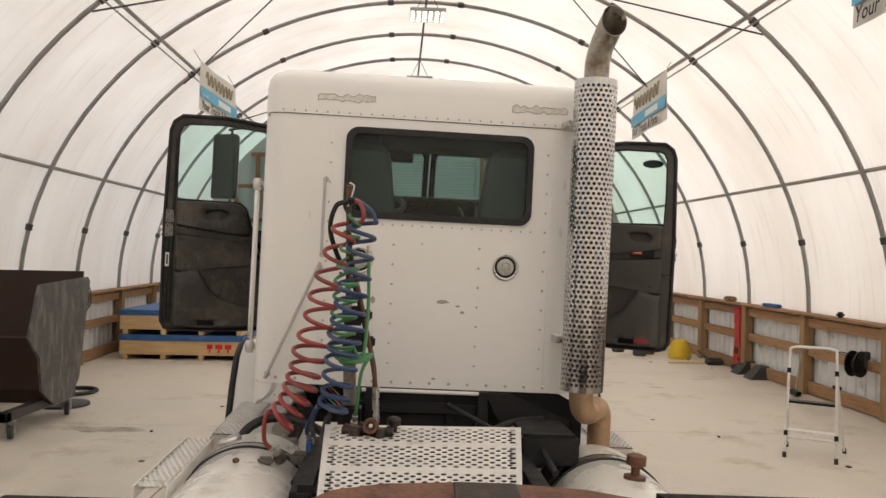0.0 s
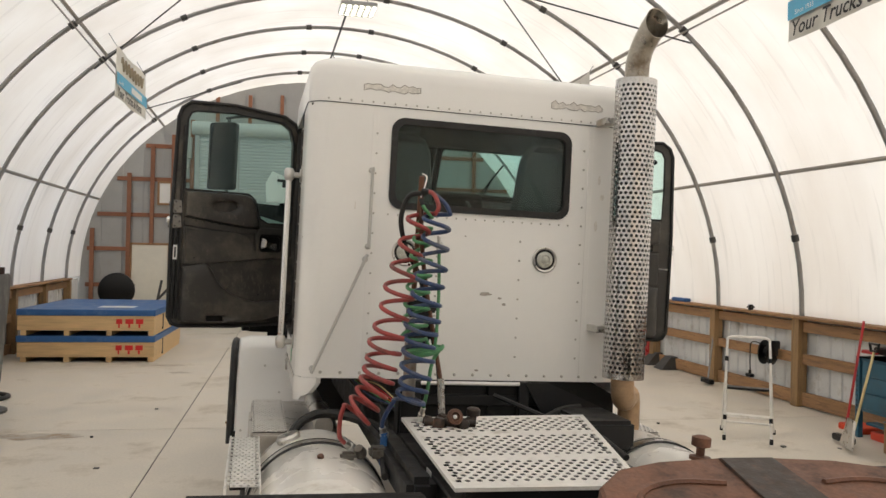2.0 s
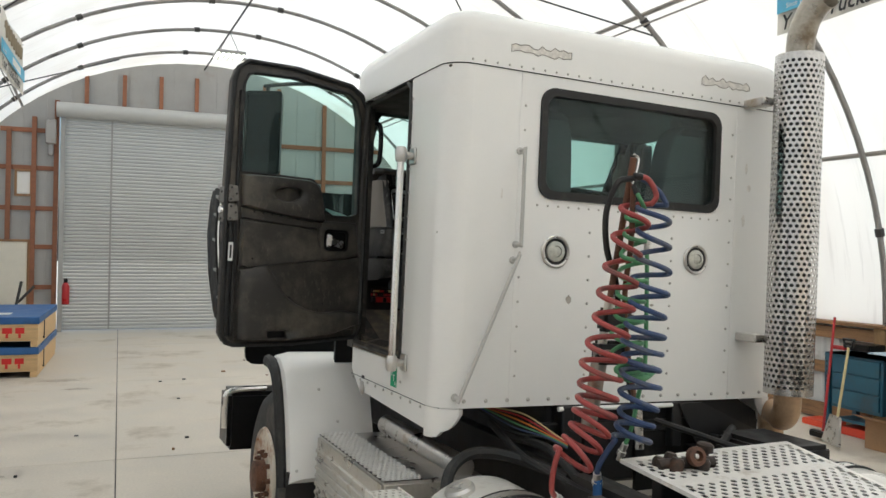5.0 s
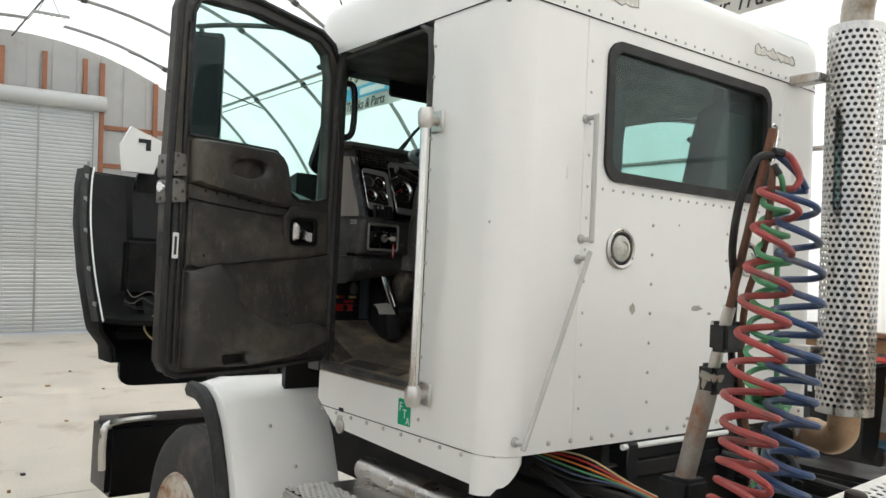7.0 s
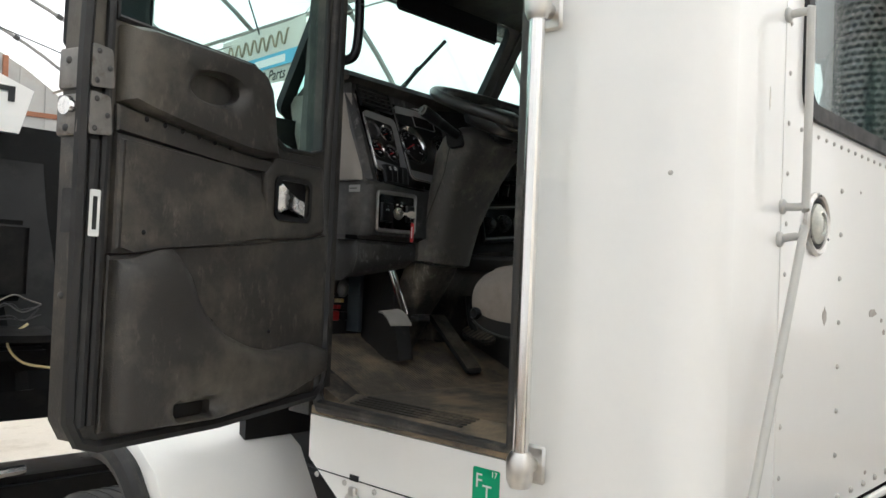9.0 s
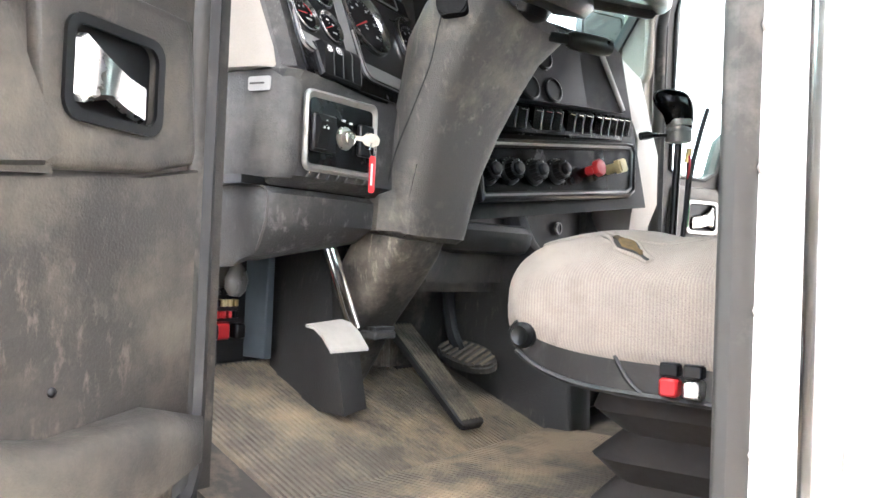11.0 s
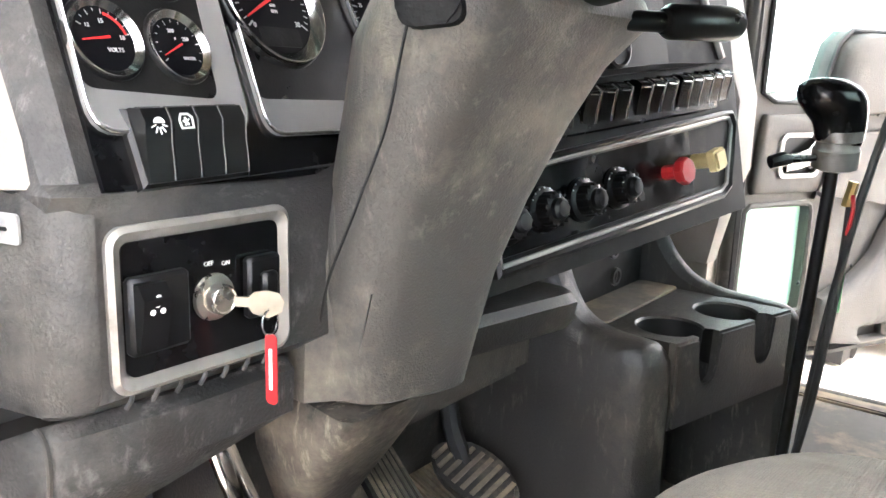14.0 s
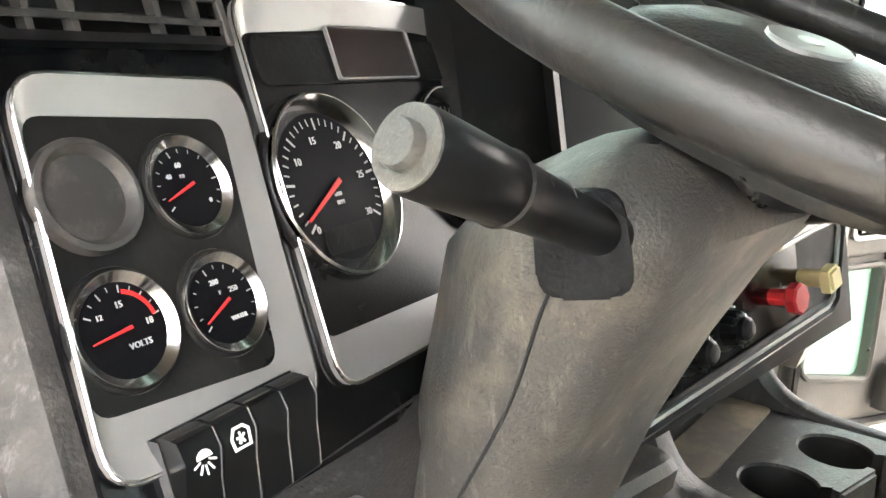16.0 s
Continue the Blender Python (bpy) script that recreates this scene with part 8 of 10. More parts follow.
def build_column():
    col = thing("steering_column", (-0.45, 1.2, FLOORZ), "worn grey steering column shroud with switch stalk and black wheel", "steering column")

    def sect(x0, x1, yr, yf, z0, z1, r):
        """A rounded section: x0..x1 wide, from the rear y at z0 to the front y at z1."""
        out = []
        dy, dz = yf - yr, z1 - z0
        ln = math.hypot(dy, dz)
        for a, b in rrect(x0, 0, x1, ln, r, 5):
            out.append((a, yr + dy * b / ln, z0 + dz * b / ln))
        return out

    def level(z, pts, r):
        """A rounded section of the shroud: left front, left, ridge, rear right, right, right front."""
        return [(x, y, z + 0.12 * (y - 1.05)) for x, y in rpoly(pts, r, 4)]
    rs = (0.03, 0.05, 0.024, 0.03, 0.03, 0.02)
    bm = B()
    rows = [level(1.838, [(-0.500, 1.185), (-0.525, 1.150), (-0.495, 1.112), (-0.395, 1.085), (-0.375, 1.12), (-0.38, 1.185)], (0.02, 0.02, 0.02, 0.02, 0.02, 0.02)),
            level(1.848, [(-0.512, 1.20), (-0.545, 1.150), (-0.506, 1.100), (-0.388, 1.070), (-0.365, 1.11), (-0.37, 1.20)], rs),
            level(1.90, [(-0.51, 1.19), (-0.552, 1.140), (-0.510, 1.088), (-0.380, 1.062), (-0.355, 1.105), (-0.36, 1.19)], rs),
            level(1.97, [(-0.51, 1.18), (-0.562, 1.125), (-0.515, 1.066), (-0.366, 1.052), (-0.340, 1.10), (-0.345, 1.18)], rs),
            level(2.05, [(-0.505, 1.165), (-0.570, 1.098), (-0.521, 1.042), (-0.345, 1.030), (-0.315, 1.08), (-0.32, 1.17)], rs),
            level(2.13, [(-0.50, 1.155), (-0.574, 1.070), (-0.524, 1.008), (-0.325, 1.000), (-0.290, 1.05), (-0.30, 1.15)], rs),
            level(2.19, [(-0.50, 1.145), (-0.580, 1.052), (-0.527, 0.980), (-0.308, 0.972), (-0.272, 1.03), (-0.28, 1.13)], rs),
            level(2.238, [(-0.50, 1.105), (-0.588, 1.036), (-0.530, 0.958), (-0.282, 0.938), (-0.245, 1.00), (-0.27, 1.11)], (0.03, 0.05, 0.024, 0.03, 0.03, 0.02)),
            level(2.256, [(-0.495, 1.080), (-0.580, 1.024), (-0.532, 0.960), (-0.288, 0.942), (-0.252, 1.00), (-0.275, 1.09)], (0.03, 0.05, 0.03, 0.04, 0.03, 0.02)),
            level(2.270, [(-0.48, 1.062), (-0.562, 1.010), (-0.528, 0.970), (-0.31, 0.958), (-0.28, 1.01), (-0.295, 1.07)], (0.03, 0.04, 0.03, 0.04, 0.03, 0.02)),
            level(2.280, [(-0.47, 1.045), (-0.535, 1.005), (-0.515, 0.982), (-0.35, 0.975), (-0.32, 1.02), (-0.33, 1.05)], (0.02, 0.02, 0.02, 0.02, 0.02, 0.02)),
            level(2.286, [(-0.455, 1.03), (-0.50, 1.002), (-0.49, 0.992), (-0.39, 0.99), (-0.37, 1.015), (-0.375, 1.03)], (0.01, 0.01, 0.01, 0.01, 0.01, 0.01))]
    loft(bm, rows)
    part("shroud", bm, COLUMN, col)
    # seam between the shells
    bm = B()
    tube(bm, smooth([(-0.546, 1.140, 1.915), (-0.560, 1.112, 1.985), (-0.566, 1.072, 2.06), (-0.566, 1.040, 2.13), (-0.572, 1.020, 2.19), (-0.578, 1.006, 2.222)], 6), 0.0013, 5)
    part("seam", bm, INK, col)
    # wing to the dash
    bm = B()
    loft(bm, [[(-0.556, 1.16, 2.070), (-0.556, 1.20, 2.074), (-0.50, 1.20, 2.082), (-0.50, 1.11, 2.080)], [(-0.560, 1.142, 2.055), (-0.560, 1.20, 2.055), (-0.50, 1.20, 2.055), (-0.50, 1.10, 2.055)], [(-0.562, 1.136, 2.0), (-0.562, 1.20, 2.0), (-0.51, 1.20, 2.0), (-0.51, 1.10, 2.0)], [(-0.558, 1.146, 1.86), (-0.558, 1.20, 1.86), (-0.51, 1.20, 1.86), (-0.51, 1.11, 1.86)]])
    part("wing", bm, COLUMN, col)
    # rubber boot down to the floor
    bm = B()
    rows = [sect(-0.545, -0.41, 1.10, 1.20, 1.845, 1.86, 0.02), sect(-0.552, -0.40, 1.115, 1.23, 1.815, 1.83, 0.03), sect(-0.545, -0.40, 1.15, 1.26, 1.765, 1.79, 0.03), sect(-0.525, -0.41, 1.20, 1.31, 1.69, 1.72, 0.03), sect(-0.505, -0.42, 1.24, 1.33, 1.62, 1.65, 0.02), sect(-0.50, -0.42, 1.28, 1.36, 1.56, 1.58, 0.02)]
    loft(bm, rows)
    part("boot", bm, BOOT, col, "cracked black rubber boot round the shaft")
    # multi-switch stalk
    a, b = Vector((-0.572, 0.992, 2.243)), Vector((-0.710, 1.000, 2.294))
    d = (b - a).normalized()
    bm = B()
    lathe(bm, [(0.0130, -0.02), (0.0140, 0.03), (0.0152, 0.060), (0.0160, 0.084), (0.0172, 0.0855), (0.0178, 0.118), (0.0180, 0.141), (0.0172, 0.1465), (0.0, 0.147)], a, d, 28)
    st = part("stalk", bm, SATINBLACK, col, "black multi-switch stalk with end button")
    bm = B()
    lathe(bm, [(0.0100, 0.1475), (0.0100, 0.152), (0.0090, 0.154), (0.0, 0.1542)], a, d, 24)
    part("stalk_button", bm, COLUMN, st, "worn grey end button")
    bm = B()
    lathe(bm, [(0.0172, 0.1462), (0.0168, 0.1478), (0.0, 0.1479)], a, d, 28)
    part("stalk_cap", bm, COLUMN, st)
    bm = B()
    lathe(bm, [(0.0160, 0.0835), (0.0180, 0.085), (0.0173, 0.087)], a, d, 28, False)
    for h in (0.045, 0.066):
        w = (Vector((0, -0.6, 1)) - d * Vector((0, -0.6, 1)).dot(d)).normalized()
        tube(bm, [a + d * h + (w * math.cos(q) + d.cross(w) * math.sin(q)) * 0.0154 for q in (-0.5, -0.2, 0.1, 0.4, 0.7)], 0.0004, 4)
    part("stalk_ring", bm, CONSOLE, st)
    bm = B()
    prism(bm, rpoly([(-0.027, -0.028), (0.024, -0.034), (0.026, 0.022), (-0.020, 0.026)], 0.014, 4), (-0.556, 1.0047, 2.236), Vector((-0.40, 0.85, 0)).normalized(), (0, 0.1, 1), Vector((-0.85, -0.40, 0.05)).normalized(), 0.022, 0.004, 2)
    part("stalk_boot", bm, DEADBLACK, st)
    bm = B()
    rod(bm, (-0.34, 0.955, 2.225), (-0.30, 0.93, 2.225), 0.01, 12)
    lathe(bm, [(0.012, 0.0), (0.017, 0.01), (0.018, 0.09), (0.015, 0.105), (0.0, 0.11)], (-0.295, 0.93, 2.226), (1, -0.35, 0.03), 18)
    part("trailer_brake_lever", bm, SATINBLACK, col, "black hand lever on the column")
    # steering wheel
    c = Vector((-0.40, 0.945, 2.335))
    n = Vector((-0.05, -0.37, 0.93)).normalized()
    s = n.cross(Vector((0, 1, 0))).normalized()
    t = n.cross(s)
    R = 0.228
    bm = B()
    tube(bm, [c + (s * math.cos(2 * math.pi * k / 72) + t * math.sin(2 * math.pi * k / 72)) * R for k in range(72)], 0.0175, 14, closed=True)
    wl = part("steering_wheel", bm, WHEELSKIN, col, "worn black four-spoke steering wheel")
    bm = B()
    lathe(bm, [(0.03, -0.10), (0.052, -0.085), (0.058, -0.06), (0.052, -0.045), (0.045, -0.02)], c, n, 32)
    part("wheel_hub_base", bm, SATINBLACK, wl)
    bm = B()
    rows = []
    for f, h in ((0.55, -0.07), (0.92, -0.062), (1.0, -0.045), (0.98, -0.028), (0.88, -0.012), (0.66, -0.002), (0.35, 0.003), (0.02, 0.004)):
        rows.append([c + n * h + s * (0.105 * f * math.copysign(abs(math.cos(a)) ** 0.75, math.cos(a))) + t * (0.118 * f * math.copysign(abs(math.sin(a)) ** 0.75, math.sin(a))) for a in [2 * math.pi * k / 36 for k in range(36)]])
    loft(bm, rows)
    hub = part("horn_pad", bm, HORN, wl, "broad worn black horn pad")
    bm = B()
    prism(bm, [(0.044 * math.cos(radians(q)), 0.026 * math.sin(radians(q))) for q in range(0, 360, 15)], c + n * 0.0015, s, t, n, 0.004, 0.0015, 1)
    part("badge", bm, SILVER, hub, "oval metal badge")
    bm = B()
    prism(bm, [(0.014 * math.cos(radians(q)), 0.008 * math.sin(radians(q))) for q in range(0, 360, 20)], c + n * 0.0056, s, t, n, 0.0006)
    part("badge_mark", bm, WORNSTEEL, hub)
    for a0 in (52, 128, 232, 308):
        bm = B()
        rows = []
        for f in (0.07, 0.10, 0.14, 0.18, 0.205, R - 0.004):
            a = radians(a0)
            e = s * math.cos(a) + t * math.sin(a)
            g = n.cross(e)
            w = 0.046 - 0.10 * (f - 0.07) + (0.012 if f > 0.2 else 0)
            h = -0.03 * (1 - (f - 0.06) / R) - 0.006
            o = c + e * f + n * h
            rows.append([o + g * w, o + g * w * 0.6 + n * 0.009, o - g * w * 0.6 + n * 0.009, o - g * w, o - g * w * 0.5 - n * 0.012, o + g * w * 0.5 - n * 0.012])
        loft(bm, rows)
        part("wheel_spoke", bm, HORN, wl)


HORN = mat("worn black horn plastic", (0.022, 0.0215, 0.020), 0.36, var=0.25, scale=9, bump=0.3, bscale=320, dirt=(0.10, 0.09, 0.072), dirt_amount=0.35, dirt_scale=6, scuff=(0.12, 0.108, 0.088))
WHEELSKIN = mat("worn wheel rubber", (0.022, 0.021, 0.019), 0.38, var=0.3, scale=9, bump=0.25, bscale=260, dirt=(0.10, 0.088, 0.068), dirt_amount=0.45, dirt_scale=5, scuff=(0.16, 0.14, 0.11))
build_column()


def build_pedals():
    ped = thing("pedal_set", (-0.4, 1.2, FLOORZ), "worn truck pedals on a dusty toe board", "pedals")
    # clutch: chrome arm and a bare plate
    bm = B()
    tube(bm, smooth([(-0.622, 1.20, 1.84), (-0.612, 1.185, 1.79), (-0.585, 1.178, 1.72), (-0.575, 1.172, 1.69)], 5), 0.019, 12, flat=0.6)
    cl = part("clutch_arm", bm, CHROME, ped, "worn chrome clutch arm")
    bm = B()
    rows = []
    for k in range(6):
        f = k / 5
        a, b = Vector((-0.676, 1.187, 1.700)).lerp(Vector((-0.618, 1.163, 1.708)), f), Vector((-0.684, 1.122, 1.664)).lerp(Vector((-0.602, 1.115, 1.664)), f)
        mids = [a, a.lerp(b, 0.33) + Vector((0, 0, 0.010)), a.lerp(b, 0.66) + Vector((0, 0, 0.010)), b]
        rows.append(mids + [m - Vector((0, 0, 0.005)) for m in mids[::-1]])
    loft(bm, rows)
    part("clutch_pad", bm, mat("bare pale steel", (0.40, 0.38, 0.34), 0.55, 0.2, var=0.15, scale=20), cl, "bare pale steel clutch plate")
    bm = B()
    box(bm, (-0.515, 1.175, 1.665), (-0.455, 1.215, 1.682), 0.004)
    for k in range(4):
        box(bm, (-0.512, 1.178 + k * 0.009, 1.682), (-0.458, 1.183 + k * 0.009, 1.688))
    part("rest_pad", bm, DASH, ped)
    # accelerator: long ribbed treadle
    bm = B()
    a, b = Vector((-0.31, 1.30, 1.675)), Vector((-0.345, 1.075, 1.500))
    d = (b - a).normalized()
    u = Vector((1, -0.12, 0)).normalized()
    n = u.cross(d).normalized()
    if n.y > 0:
        n = -n
    ln = (b - a).length
    prism(bm, rrect(-0.033, 0, 0.033, ln, 0.012, 4), a, u, d, n, 0.014, 0.003, 1)
    tr = part("accelerator", bm, DULLBLACK, ped, "long ribbed accelerator treadle")
    for k in range(7):
        bm = B()
        x = -0.027 + k * 0.009
        prism(bm, rrect(x - 0.0022, 0.012, x + 0.0022, ln - 0.012, 0.001, 1), a + n * 0.0142, u, d, n, 0.003)
        part("pedal_rib", bm, PEDALDUST, tr)
    # brake: oval pad with cross ribs
    c = Vector((-0.176, 1.205, 1.604))
    bm = B()
    u = Vector((-0.10, -0.97, -0.20)).normalized()
    v = Vector((0.86, -0.02, 0.42))
    v = (v - u * v.dot(u)).normalized()
    n = u.cross(v).normalized()
    if n.z < 0:
        n = -n
    pts = [(0.078 * math.cos(radians(q)), 0.040 * math.sin(radians(q))) for q in range(0, 360, 15)]
    prism(bm, pts, c, u, v, n, 0.018, 0.006, 2)
    bp = part("brake_pedal", bm, BOOT, ped, "oval rubber brake pad, dusty")
    for k in range(8):
        bm = B()
        y = -0.060 + k * 0.017
        w = 0.032 * math.sqrt(max(0.05, 1 - (y / 0.078) ** 2))
        prism(bm, [(y - 0.0035, -w), (y - 0.0035, w), (y + 0.0035, w), (y + 0.0035, -w)], c + n * 0.0182, u, v, n, 0.003)
        part("pedal_rib", bm, MATFLOOR, bp)
    bm = B()
    tube(bm, smooth([c - n * 0.005, c + Vector((0.01, 0.05, 0.06)), c + Vector((0.01, 0.07, 0.2))], 4), 0.014, 8)
    part("brake_arm", bm, BLACK, ped)
    # black moulded cover beside the clutch
    bm = B()
    loft(bm, [[(-0.575, 1.375, 1.54), (-0.605, 1.16, 1.545), (-0.52, 1.185, 1.545), (-0.46, 1.30, 1.56), (-0.46, 1.42, 1.56)], [(-0.57, 1.39, 1.70), (-0.60, 1.20, 1.70), (-0.52, 1.22, 1.70), (-0.46, 1.30, 1.70), (-0.46, 1.42, 1.70)], [(-0.55, 1.42, 1.83), (-0.56, 1.25, 1.83), (-0.52, 1.25, 1.83), (-0.46, 1.30, 1.83), (-0.46, 1.43, 1.83)]])
    part("shaft_cover", bm, CONSOLE, ped, "black moulded cover beside the clutch")
    # toe board lumps
    bm = B()
    box(bm, (-0.36, 1.30, 1.55), (-0.10, 1.42, 1.84), 0.04, 3)
    part("toe_panel", bm, BOOT, ped)


build_pedals()


def build_fuse_box():
    fb = thing("fuse_box", (-0.72, 1.42, 1.55), "open fuse box with red and yellow fuses", "fuse box")
    bm = B()
    box(bm, (-0.92, 1.42, 1.54), (-0.60, 1.44, 1.84), 0.004)
    part("back_plate", bm, BLACK, fb)
    bm = B()
    box(bm, (-0.748, 1.40, 1.655), (-0.652, 1.42, 1.687), 0.003)
    part("relay_block", bm, RED, fb, "red relay block")
    for x in (-0.645, -0.772, -0.705):
        bm = B()
        box(bm, (x, 1.392, 1.656), (x + 0.022, 1.42, 1.684), 0.003)
        part("relay", bm, SATINBLACK, fb)
    rnd = random.Random(4)
    for r_ in range(3):
        for k in range(11):
            bm = B()
            x, z = -0.775 + k * 0.0135, 1.693 + r_ * 0.021
            box(bm, (x, 1.404, z), (x + 0.008, 1.42, z + 0.013), 0.0015)
            part("fuse", bm, rnd.choice([RED, RED, YELLOW, SATINBLACK, SATINBLACK, SATINBLACK, BRASS] if r_ < 2 else [SATINBLACK, SATINBLACK, SATINBLACK, BLUEPAINT]), fb)
    bm = B()
    lathe(bm, [(0.010, 0), (0.019, 0.012), (0.021, 0.03), (0.014, 0.05), (0.006, 0.058)], (-0.672, 1.37, 1.735), (0.1, 0, 1), 16)
    part("clear_cap", bm, mat("cloudy cap", (0.11, 0.11, 0.105), 0.3, var=0.2), fb, "cloudy plastic cap on a wire")
    bm = B()
    box(bm, (-0.606, 1.36, 1.62), (-0.588, 1.42, 1.84), 0.002)
    part("side_bracket", bm, mat("blue grey steel", (0.05, 0.062, 0.07), 0.5, var=0.2), fb)


build_fuse_box()


def build_keys():
    k = thing("key_ring", (-0.66, 1.07, 1.99), "ignition key with a ring and a red tag", "keys")
    bm = B()
    o, u, v, n = Vector((-0.678, 1.093, 1.997)), Vector((0.72, -0.69, -0.06)).normalized(), Vector((0, 0, 1)), Vector((0.69, 0.72, 0)).normalized()
    head = [(0.0, -0.0035), (0.011, -0.004), (0.014, -0.009), (0.026, -0.012), (0.036, -0.007), (0.038, 0.002), (0.034, 0.008), (0.025, 0.010), (0.015, 0.008), (0.011, 0.0035), (0.0, 0.0035)]
    prism(bm, head, o, u, v, n, 0.0025, 0.0005, 1)
    part("key", bm, mat("worn nickel", (0.26, 0.235, 0.19), 0.4, 0.6, var=0.3, scale=40), k)
    c = o + u * 0.027 + Vector((0, 0, -0.015))
    bm = B()
    tube(bm, [c + (u * 0.5 + n * 0.85).normalized() * 0.0105 * math.cos(2 * math.pi * q / 20) + v * 0.0105 * math.sin(2 * math.pi * q / 20) for q in range(20)], 0.0009, 6, closed=True)
    part("ring", bm, CHROME, k)
    bm = B()
    prism(bm, rrect(-0.0055, -0.058, 0.0055, 0.0, 0.004, 3), c + Vector((0, 0, -0.010)), (u * 0.8 - n * 0.6).normalized(), v, (n * 0.8 + u * 0.6).normalized(), 0.002, 0.0005, 1)
    tg = part("tag", bm, RED, k, "red tag with a pale stripe")
    bm = B()
    prism(bm, rrect(-0.0016, -0.046, 0.0016, -0.012, 0.0005, 1), c + Vector((0, 0, -0.010)) - (n * 0.8 + u * 0.6).normalized() * 0.0006, (u * 0.8 - n * 0.6).normalized(), v, (n * 0.8 + u * 0.6).normalized(), 0.0004)
    part("tag_stripe", bm, PAPER, tg)


build_keys()


def build_gear_lever():
    g = thing("gear_lever", (0.03, 0.83, FLOORZ), "black gear lever with range knob, hoses and wires", "gear lever")
    bm = B()
    rod(bm, (0.05, 0.86, FLOORZ), (0.010, 0.827, 2.086), 0.0080, 12)
    part("rod", bm, SATINBLACK, g)
    bm = B()
    lathe(bm, [(0.016, 0.0), (0.026, 0.004), (0.027, 0.026), (0.024, 0.03), (0.024, 0.036), (0.028, 0.038), (0.027, 0.05)], (0.003, 0.825, 2.071), (-0.12, -0.03, 1), 20)
    part("collar", bm, LATCHSTEEL, g, "grey metal collar")
    bm = B()
    rows = []
    for dz, r, sh in ((0.0, 0.0245, 0.0), (0.010, 0.0265, 0.0), (0.022, 0.029, 0.002), (0.032, 0.033, 0.007), (0.042, 0.0365, 0.012), (0.053, 0.0375, 0.015), (0.063, 0.0345, 0.017), (0.070, 0.027, 0.017), (0.0745, 0.015, 0.016), (0.0755, 0.003, 0.015)):
        cx, cy = -0.003 - 0.7 * sh, 0.823 + 0.7 * sh
        rows.append([(cx + r * 1.12 * math.cos(q) * 0.7 + r * 0.9 * math.sin(q) * 0.7, cy - r * 1.12 * math.cos(q) * 0.7 + r * 0.9 * math.sin(q) * 0.7, 2.104 + dz - 0.10 * r * math.cos(q)) for q in [2 * math.pi * k / 28 for k in range(28)]])
    loft(bm, rows)
    part("knob", bm, GLOSSBLACK, g, "glossy black gear knob")
    bm = B()
    tube(bm, [(-0.020, 0.842, 2.086), (-0.040, 0.862, 2.084), (-0.048, 0.870, 2.084), (-0.060, 0.882, 2.080)], [0.004, 0.005, 0.009, 0.008], 8)
    part("range_switch", bm, SATINBLACK, g)
    bm = B()
    rod(bm, (0.0, 0.805, 2.03), (0.0, 0.80, 2.06), 0.006, 8)
    part("fitting", bm, BRASS, g)
    for pts, r, m in (([(0.028, 0.775, 2.143), (0.020, 0.779, 2.12), (0.006, 0.786, 2.07), (-0.006, 0.795, 2.0), (0.012, 0.815, 1.85), (0.035, 0.83, 1.7), (0.04, 0.84, 1.48)], 0.005, RUBBER), ([(-0.002, 0.80, 2.03), (-0.008, 0.80, 1.95), (-0.012, 0.81, 1.8), (0.0, 0.83, 1.65), (0.02, 0.84, 1.48)], 0.005, RUBBER), ([(0.005, 0.803, 2.05), (-0.012, 0.795, 2.03), (-0.006, 0.80, 1.99)], 0.0025, RED), ([(0.0, 0.80, 1.96), (-0.003, 0.80, 1.9)], 0.004, GREENHOSE)):
        bm = B()
        tube(bm, smooth(pts, 6), r, 8)
        part("hose", bm, m, g)


build_gear_lever()


